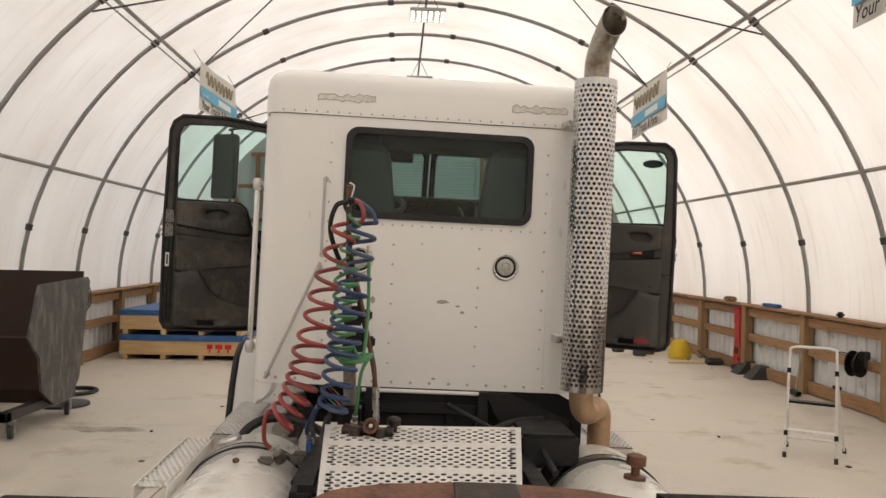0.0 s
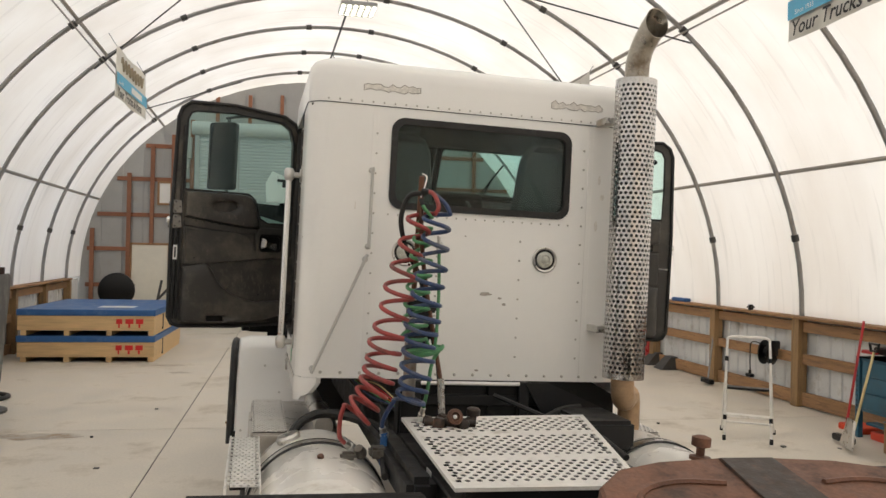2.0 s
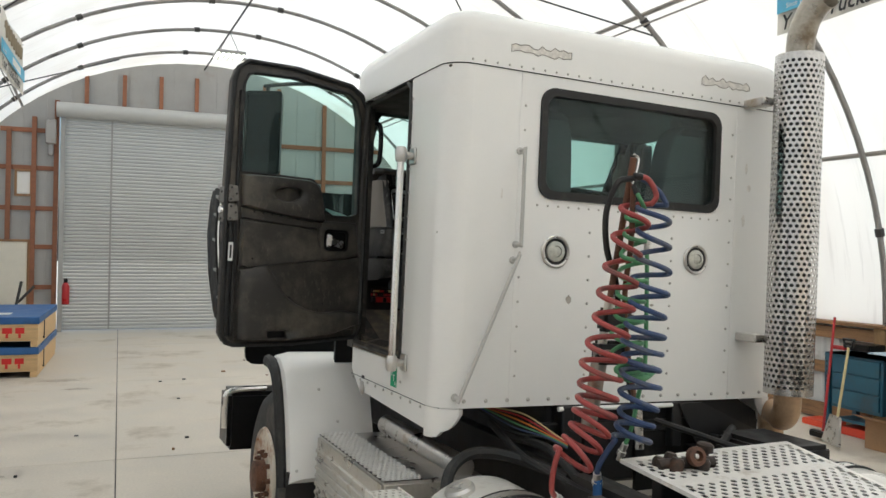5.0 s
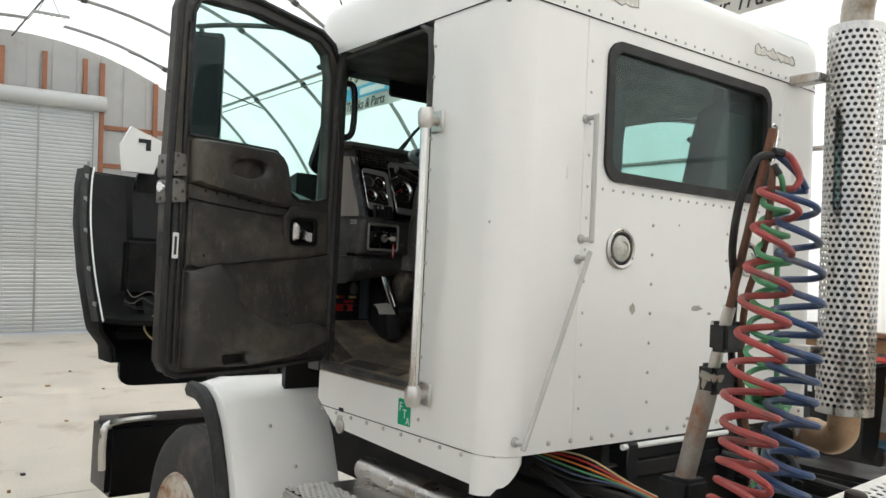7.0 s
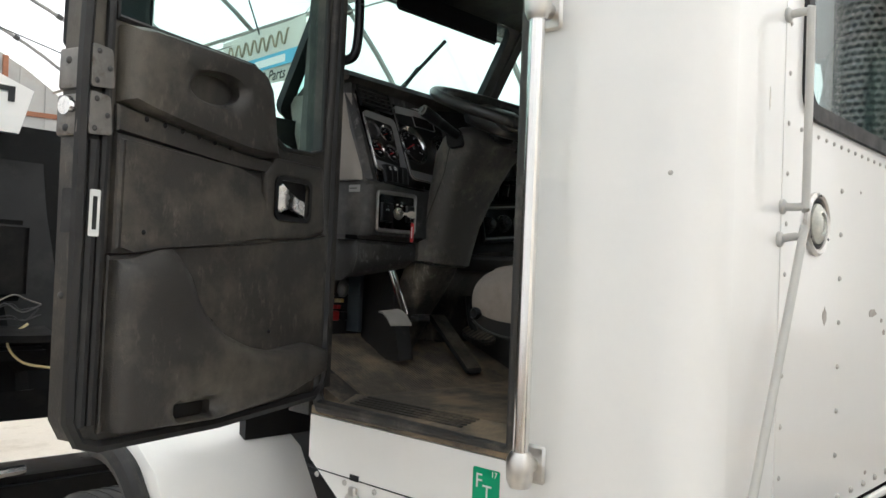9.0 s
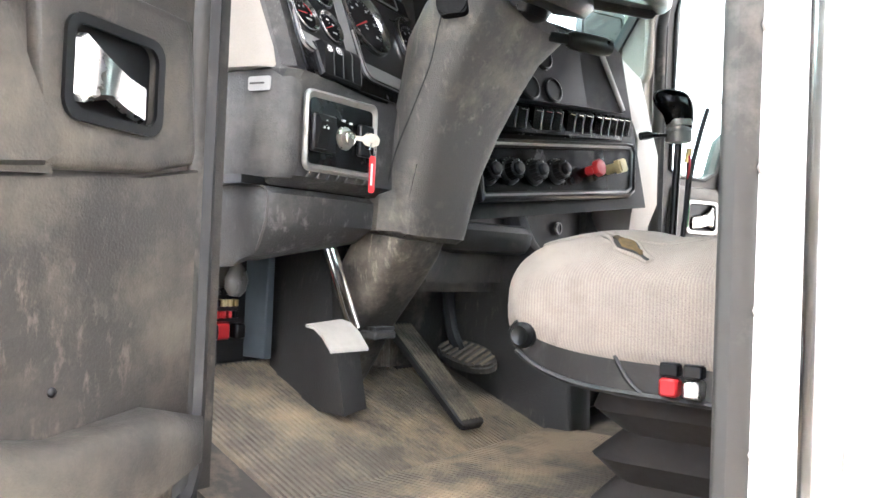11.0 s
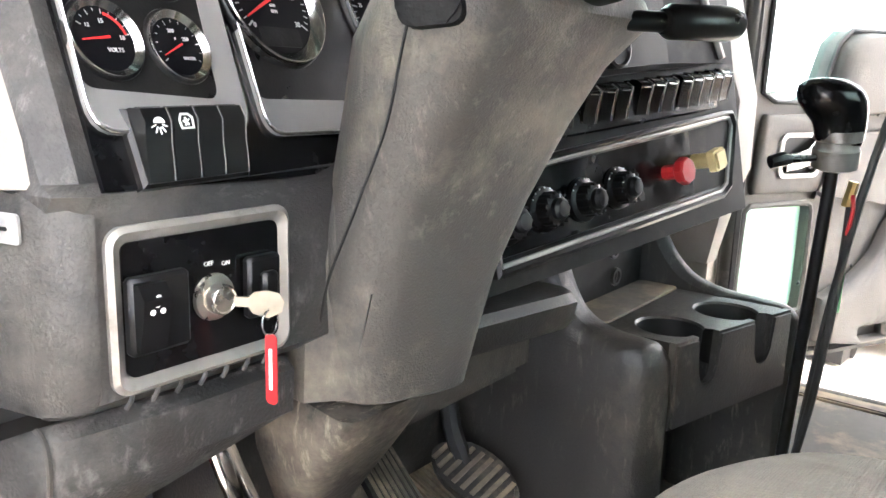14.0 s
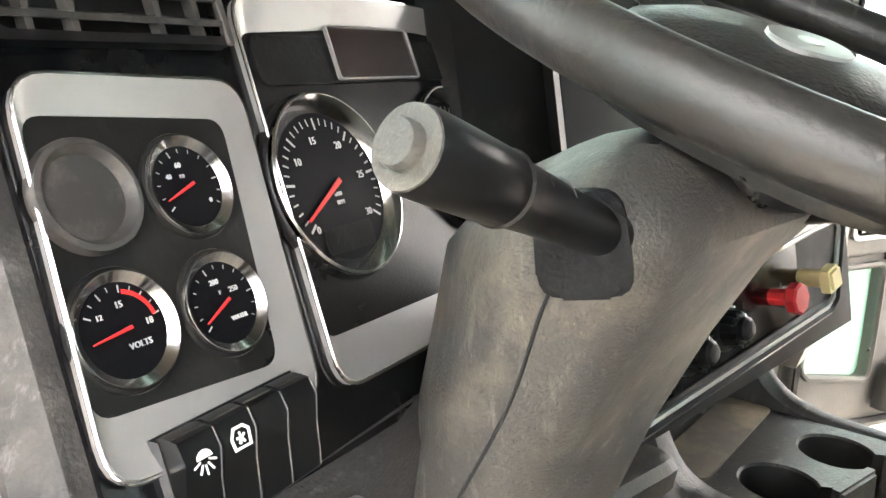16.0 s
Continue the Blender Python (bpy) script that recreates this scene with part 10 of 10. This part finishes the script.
def banner(x, y0, y1, z0, z1, side):
    """A printed banner hung from the hoops; it faces the middle of the hall."""
    s = thing("banner", (x, (y0 + y1) / 2, z0), "white hanging banner with a blue band and dark lettering", "banner", "banners along the hall", ID)
    n = Vector((-side, 0, 0))
    u = Vector((0, side, 0)) * -1    # text runs this way when seen from the middle
    o = Vector((x, y1 if side > 0 else y0, z0))
    w, h = y1 - y0, z1 - z0
    bm = B()
    rows = []
    for k in range(9):
        f = k / 8
        rows.append([o + u * (w * f) + Vector((0.02 * math.sin(9 * f + q), 0, h * q)) for q in (0, 0.5, 1.0)] + [o + u * (w * f) + Vector((0.02 * math.sin(9 * f + q) + side * 0.004, 0, h * q)) for q in (1.0, 0.5, 0)])
    loft(bm, rows)
    part("sheet", bm, mat("banner white", (0.66, 0.64, 0.58), 0.7, var=0.08), s)
    o2 = o + n * 0.024
    bm = B()
    prism(bm, rrect(0.02, h * 0.26, w - 0.02, h * 0.50, 0.002, 1), o2, u, (0, 0, 1), n, 0.001)
    part("blue_band", bm, SKYBLUE, s)
    bm = B()
    rnd = random.Random(5)
    pts = [(w * (0.12 + 0.72 * k / 40), h * (0.70 + 0.13 * math.sin(k * 1.15) + 0.04 * rnd.random())) for k in range(41)]
    tube(bm, smooth([o2 + u * a + Vector((0, 0, b)) + n * 0.004 for a, b in pts], 3), 0.016, 5, flat=0.3)
    part("script_stroke", bm, mat("tan script", (0.33, 0.28, 0.2), 0.7), s)
    words("print", "Your Trucks & Parts", h * 0.265, INK, o2 + u * (w * 0.03) + Vector((0, 0, h * 0.12)) + n * 0.002, u, (0, 0, 1), s, "dark slanted lettering", False)
    words("print", "Since 1933", h * 0.09, PAPER, o2 + u * (w * 0.06) + Vector((0, 0, h * 0.33)) + n * 0.002, u, (0, 0, 1), s, "", False)
    bm = B()
    prism(bm, rrect(w * 0.45, h * 0.31, w * 0.8, h * 0.44, 0.01, 1), o2 + n * 0.001, u, (0, 0, 1), n, 0.001)
    part("print_bar", bm, PAPER, s)
    for f in (0.02, 0.98):
        bm = B()
        p = o + u * (w * f) + Vector((0, 0, h))
        rod(bm, p, p + Vector((side * 0.25, 0, 0.4)), 0.005, 5)
        part("cord", bm, DARKSTEEL, s)


banner(3.92, 5.4, 7.8, 4.24, 5.05, 1)
banner(3.45, 12.6, 14.9, 4.15, 4.95, 1)
banner(-3.9, 12.75, 15.0, 4.2, 4.97, -1)


def workbench():
    x0, x1, y0, y1 = 5.08, 5.60, 5.7, 8.25
    H = 0.94
    w = thing("workbench", (5.3, 7.0, 0), "blue steel workbench with drawers, covered in clutter", "workbench", "", ID)
    bm = B()
    box(bm, (x0, y0, H - 0.04), (x1, y1, 0.90), 0.006)
    part("top", bm, BLUESTEEL, w)
    for y in (y1 - 0.06, y0):
        bm = B()
        box(bm, (x0 + 0.02, y, 0), (x0 + 0.08, y + 0.06, H - 0.04), 0.004)
        lg = part("leg", bm, BLUESTEEL, w)
        bm = B()
        for k in range(14):
            lathe(bm, [(0.012, 0), (0.012, 0.002)], (x0 + 0.05, y - 0.001 if y == y0 else y + 0.061, 0.08 + k * 0.055), (0, -1 if y == y0 else 1, 0), 8)
            lathe(bm, [(0.012, 0), (0.012, 0.002)], (x0 + 0.0195, y + 0.03, 0.08 + k * 0.055), (-1, 0, 0), 8)
        part("slot_hole", bm, INK, lg)
        bm = B()
        box(bm, (x1 - 0.08, y, 0), (x1 - 0.02, y + 0.06, H - 0.04), 0.004)
        part("leg", bm, BLUESTEEL, w)
    bm = B()
    box(bm, (x0 + 0.04, y1 - 0.75, 0.30), (x1 - 0.05, y1 - 0.08, H - 0.045), 0.006)
    cb = part("drawer_unit", bm, BLUESTEEL, w)
    for k in range(3):
        bm = B()
        box(bm, (x0 + 0.022, y1 - 0.72, 0.34 + k * 0.18), (x0 + 0.04, y1 - 0.11, 0.505 + k * 0.18), 0.004)
        part("drawer", bm, BLUESTEEL, cb)
    bm = B()
    box(bm, (x0 + 0.08, y0 + 0.08, 0.15), (x1 - 0.08, y1 - 0.1, 0.18), 0.004)
    part("low_shelf", bm, BLUESTEEL, w)


workbench()


def clutter_box(name, a, b, m, label, cat, bev=0.01):
    bm = B()
    box(bm, a, b, bev, 2)
    single(name, bm, m, label, cat, "", ID)


clutter_box("paper_pad", (5.12, 6.9, 0.942), (5.4, 7.7, 0.955), mat("pale blue paper", (0.5, 0.62, 0.72), 0.7), "pale blue shop towel on the workbench", "towel", 0.004)
clutter_box("tool_case", (5.2, 7.75, 0.942), (5.45, 8.1, 1.02), SATINBLACK, "black tool case on the workbench", "case")
clutter_box("red_tool", (5.12, 8.0, 0.942), (5.2, 8.2, 0.98), RED, "small red tool on the workbench", "tool")
clutter_box("orange_tray", (5.2, 8.3, 0.0), (5.5, 8.68, 0.07), mat("orange plastic", (0.75, 0.08, 0.03), 0.5), "flat orange plastic tray on the floor", "tray")
clutter_box("orange_tray", (5.18, 7.6, 0.0), (5.5, 8.1, 0.09), mat("orange red plastic", (0.6, 0.06, 0.03), 0.5), "flat red plastic tray under the bench", "tray")

clutter_box("red_tray", (5.15, 6.2, 0.942), (5.5, 6.75, 1.0), RED, "red plastic parts tray on the workbench", "tray")
clutter_box("yellow_tool", (5.15, 6.9, 0.957), (5.27, 7.05, 1.05), mat("yellow black tool", (0.55, 0.38, 0.03), 0.5), "yellow power tool lying on the workbench", "tool", 0.02)
clutter_box("orange_cable", (5.2, 5.85, 0.942), (5.5, 6.1, 0.99), mat("orange cable", (0.6, 0.12, 0.02), 0.5), "small heap of orange cable on the workbench", "cable", 0.02)


def blue_jug():
    j = thing("blue_jug", (6.12, 5.9, 1.212), "blue plastic fluid jug on the wall top", "jug", "", HALL)
    bm = B()
    loft(bm, [[(x, y, z) for x, y in rrect(6.04 + e, 5.8 + e, 6.2 - e, 6.02 - e, 0.03, 3)] for z, e in ((1.212, 0.006), (1.22, 0.0), (1.40, 0.0), (1.44, 0.02), (1.47, 0.055))])
    part("body", bm, mat("blue jug plastic", (0.02, 0.10, 0.42), 0.4, var=0.1), j)
    bm = B()
    lathe(bm, [(0.025, 0), (0.025, 0.03), (0.015, 0.034)], (6.12, 5.91, 1.47), (0, 0, 1), 14)
    part("cap", bm, SATINBLACK, j)


blue_jug()


def carton():
    c = thing("carton", (5.05, 7.25, 0), "open brown cardboard box on the floor", "box", "", ID)
    x0, x1, y0, y1, h = 4.88, 5.28, 7.05, 7.5, 0.30
    for a, b in (((x0, y0), (x0 + 0.006, y1)), ((x1 - 0.006, y0), (x1, y1)), ((x0 + 0.007, y0), (x1 - 0.007, y0 + 0.006)), ((x0 + 0.007, y1 - 0.006), (x1 - 0.007, y1))):
        bm = B()
        box(bm, (a[0], a[1], 0.0), (b[0], b[1], h))
        part("wall", bm, CARTON, c)
    bm = B()
    loft(bm, [[(x0, y0, h), (x0, y1, h), (x0, y1, h - 0.006), (x0, y0, h - 0.006)], [(x0 - 0.17, y0 + 0.01, h + 0.06), (x0 - 0.17, y1, h + 0.06), (x0 - 0.17, y1, h + 0.054), (x0 - 0.17, y0, h + 0.054)]])
    part("flap", bm, CARTON, c)
    bm = B()
    box(bm, (x0 + 0.01, y0 + 0.01, 0.0), (x1 - 0.01, y1 - 0.01, 0.01))
    part("bottom", bm, CARTON, c)


carton()


def waste_bin():
    b = thing("waste_bin", (4.970, 6.65, 0), "tall black wheeled waste bin with white marks", "bin", "", ID)
    bm = B()
    loft(bm, [[(4.770, 6.4, 0.03), (5.04, 6.4, 0.03), (5.04, 6.85, 0.03), (4.770, 6.85, 0.03)], [(4.700, 6.33, 0.95), (5.06, 6.33, 0.95), (5.06, 6.93, 0.95), (4.700, 6.93, 0.95)]])
    part("body", bm, SATINBLACK, b)
    bm = B()
    box(bm, (4.680, 6.3, 0.952), (5.07, 6.95, 1.0), 0.02, 2)
    part("lid", bm, SATINBLACK, b)
    for k in range(4):
        bm = B()
        box(bm, (4.712, 6.86 - k * 0.07, 0.68 + 0.02 * (k % 2)), (4.719, 6.90 - k * 0.07, 0.78))
        part("print_bar", bm, WHITEINK, b)
    for y in (6.42, 6.83):
        bm = B()
        lathe(bm, [(0.05, -0.03), (0.10, -0.025), (0.10, 0.025), (0.05, 0.03)], (5.07, y, 0.10), (0, 1, 0), 20)
        part("wheel", bm, RUBBER, b)


waste_bin()


def hand_tool(name, a, b, m, label, head):
    t = thing(name, b, label, name.replace("_", " "), "", ID)
    bm = B()
    rod(bm, a, b, 0.014, 8)
    part("handle", bm, m, t)
    bm = B()
    c = Vector(b)
    if head == "shovel":
        loft(bm, [[c + Vector((-0.03, -0.10, 0.30)), c + Vector((0.03, 0.08, 0.30)), c + Vector((0.05, 0.07, 0.29)), c + Vector((-0.01, -0.11, 0.29))], [c + Vector((-0.10, -0.16, 0.02)), c + Vector((-0.02, 0.14, 0.02)), c + Vector((0.0, 0.13, 0.0)), c + Vector((-0.08, -0.17, 0.0))]])
        part("blade", bm, WORNSTEEL, t)
        bm = B()
        tube(bm, [Vector(a) + Vector((0, -0.07, 0.08)), Vector(a) + Vector((0, -0.05, 0.0)), Vector(a) + Vector((0, 0.05, 0.0)), Vector(a) + Vector((0, 0.07, 0.08))], 0.016, 8, closed=True)
        part("grip", bm, SATINBLACK, t)
    else:
        box(bm, c + Vector((-0.04, -0.15, 0.0)), c + Vector((0.04, 0.15, 0.07)), 0.01, 2)
        part("brush", bm, SATINBLACK, t)


hand_tool("shovel", (5.02, 7.85, 1.0), (4.58, 7.62, 0.03), YELLOW, "square shovel with a yellow handle leaning on the bench", "shovel")
hand_tool("broom", (5.08, 8.1, 1.30), (4.70, 7.88, 0.03), RED, "red handled broom leaning on the bench", "broom")
hand_tool("push_broom", (5.50, 12.2, 1.0), (5.15, 11.75, 0.03), STEEL, "grey push broom leaning on the wall", "broom")


def cord_reel():
    r = thing("cord_reel", (5.42, 10.35, 0.66), "black cord reel hung on the timber wall", "cord reel", "", ID)
    c = Vector((5.40, 10.5, 0.66))
    bm = B()
    lathe(bm, [(0.06, -0.07), (0.17, -0.065), (0.17, -0.05), (0.07, -0.04), (0.07, 0.04), (0.17, 0.05), (0.17, 0.065), (0.06, 0.07)], c, (0.5, -0.85, 0), 28)
    part("drum", bm, SATINBLACK, r)
    bm = B()
    tube(bm, smooth([c + Vector((-0.05, -0.02, 0.1)), c + Vector((-0.12, 0.22, 0.12)), c + Vector((-0.12, 0.26, -0.1)), c + Vector((-0.12, 0.25, -0.3))], 6), 0.008, 6)
    part("cord", bm, RUBBER, r)
    bm = B()
    box(bm, c + Vector((-0.16, 0.18, -0.38)), c + Vector((-0.09, 0.32, -0.33)), 0.01, 2)
    rod(bm, c + Vector((-0.125, 0.25, -0.33)), c + Vector((-0.125, 0.25, -0.28)), 0.02, 8)
    part("cord_grip", bm, SATINBLACK, r)
    bm = B()
    box(bm, c + Vector((0.05, -0.03, -0.05)), c + Vector((0.17, 0.05, 0.16)), 0.01, 2)
    part("bracket", bm, DARKSTEEL, r)


cord_reel()


def floor_junk():
    bm = B()
    lathe(bm, [(0.21, 0), (0.22, 0.05), (0.20, 0.22), (0.12, 0.36), (0.0, 0.39)], (4.72, 16.0, 0), (0, 0, 1), 24)
    single("yellow_bucket", bm, mat("yellow plastic", (0.62, 0.42, 0.02), 0.45, var=0.1), "yellow plastic bucket turned over on the floor", "bucket", "", ID)
    c = thing("red_creeper", (6.06, 14.05, 0.0), "red mechanic creeper board standing against the wall", "creeper", "", HALL)
    bm = B()
    prism(bm, rpoly([(13.93, 0.10), (14.20, 0.07), (14.19, 0.36), (14.14, 0.56), (14.20, 1.14), (13.93, 1.16), (13.95, 0.56), (13.91, 0.38)], 0.04, 3), (6.115, 0, 0), (0, 1, 0), (0, 0, 1), (-1, 0, 0), 0.05, 0.018, 2)
    part("board", bm, RED, c)
    bm = B()
    prism(bm, rrect(13.98, 0.30, 14.13, 0.42, 0.02, 3), (6.064, 0, 0), (0, 1, 0), (0, 0, 1), (-1, 0, 0), 0.004)
    part("grip_pad", bm, SATINBLACK, c)
    bm = B()
    box(bm, (6.02, 13.93, 0.0), (6.11, 14.18, 0.12), 0.02, 2)
    part("foot", bm, SATINBLACK, c)
    for y in (13.9, 13.3):
        bm = B()
        loft(bm, [[(5.1, y, 0), (5.42, y, 0), (5.42, y + 0.35, 0), (5.1, y + 0.35, 0)], [(5.3, y + 0.05, 0.22), (5.42, y + 0.05, 0.22), (5.42, y + 0.3, 0.22), (5.3, y + 0.3, 0.22)]])
        single("wheel_chock", bm, DARKSTEEL, "dark grey wheel chock on the floor", "wheel chock", "chocks along the wall", ID)
    bm = B()
    box(bm, (4.95, 15.0, 0), (5.25, 15.2, 0.13), 0.03, 2)
    rod(bm, (5.0, 15.15, 0.1), (4.9, 15.4, 0.22), 0.02, 8)
    single("floor_jack", bm, DARKSTEEL, "small dark bottle jack on the floor", "jack", "", ID)
    for k, (x, y, m) in enumerate(((4.0, 16.3, DARKSTEEL), (4.25, 16.6, RUST), (3.7, 16.9, DARKSTEEL))):
        bm = B()
        lathe(bm, [(0.12, 0), (0.14, 0.05), (0.12, 0.14), (0.05, 0.16)], (x, y, 0), (0, 0, 1), 16)
        single("brake_drum", bm, m, "small dark round casting on the floor", "casting", "castings on the floor", ID)
    bm = B()
    box(bm, (4.3, 15.2, 0), (5.6, 15.28, 0.03), 0.003)
    single("loose_plank", bm, PLANK, "thin loose plank lying on the floor", "plank", "", ID)
    # on the top plate of the wall
    for nm, a, b, m, lab in (("blue_strap", (6.05, 12.6, 1.212), (6.2, 13.1, 1.27), BLUEPAINT, "blue ratchet strap on the wall top"), ("wood_block", (6.05, 14.35, 1.212), (6.2, 14.65, 1.30), TIMBER, "short wood block on the wall top"), ("black_ball", (6.07, 10.75, 1.212), (6.17, 10.85, 1.29), SATINBLACK, "black knob lying on the wall top"), ("tool_pile", (6.05, 6.6, 1.212), (6.2, 7.6, 1.27), DARKSTEEL, "flat pile of tools on the wall top")):
        bm = B()
        box(bm, a, b, 0.025, 2)
        single(nm, bm, m, lab, nm.replace("_", " "), "", HALL)
    # fire extinguisher by the roll door
    e = thing("fire_extinguisher", (-3.72, 21.2, 0.5), "red fire extinguisher hung by the roll-up door", "extinguisher", "", ID)
    bm = B()
    lathe(bm, [(0.075, 0), (0.08, 0.03), (0.08, 0.40), (0.05, 0.47), (0.025, 0.49)], (-3.72, 21.2, 0.62), (0, 0, 1), 18)
    part("bottle", bm, RED, e)
    bm = B()
    box(bm, (-3.76, 21.17, 1.10), (-3.68, 21.23, 1.20), 0.01)
    part("head", bm, SATINBLACK, e)
    # dark drum and tools behind the crates
    bm = B()
    lathe(bm, [(0.34, -0.12), (0.40, -0.10), (0.40, 0.10), (0.34, 0.12)], (-5.35, 19.6, 0.95), (0.2, -1, 0), 30)
    rod(bm, (-5.35, 19.65, 0), (-5.35, 19.65, 0.8), 0.05, 10)
    single("hose_reel", bm, SATINBLACK, "large dark hose reel on a post", "hose reel", "", ID)
    bm = B()
    rod(bm, (-4.75, 20.6, 0.0), (-4.55, 20.7, 1.15), 0.03, 8)
    rod(bm, (-4.6, 20.6, 0.7), (-4.3, 20.7, 1.05), 0.03, 8)
    single("pipe_stand", bm, DARKSTEEL, "dark pipe stand near the end wall", "stand", "", ID)
    # dark stain patches on the slab
    rnd = random.Random(9)
    for x, y, a, b in ((-3.67, 8.86, 0.5, 0.16), (-3.2, 14.0, 0.3, 0.1), (-2.95, 13.2, 0.2, 0.08), (3.3, 12.4, 0.12, 0.05)):
        bm = B()
        prism(bm, [(x + a * math.cos(radians(q)) * (0.6 + 0.6 * rnd.random()), y + b * math.sin(radians(q)) * (0.6 + 0.6 * rnd.random())) for q in range(0, 360, 15)], (0, 0, 0.0008), (1, 0, 0), (0, 1, 0), (0, 0, 1), 0.0006)
        single("floor_stain", bm, mat("brown stain", (0.30, 0.22, 0.14), 0.6, var=0.4, scale=7, dirt=(0.44, 0.40, 0.34), dirt_amount=0.8, dirt_scale=6), "flat brown stain on the concrete", "stain", "", ID)
    for k in range(26):
        bm = B()
        x, y = rnd.uniform(-3.5, 5), rnd.uniform(7.5, 16)
        box(bm, (x, y, 0.0), (x + rnd.uniform(0.02, 0.06), y + rnd.uniform(0.02, 0.06), rnd.uniform(0.006, 0.02)), 0.002)
        single("floor_chip", bm, rnd.choice([TIMBER, DARKSTEEL, RUST]), "small chip of debris on the floor", "debris", "debris on the floor", ID)


floor_junk()
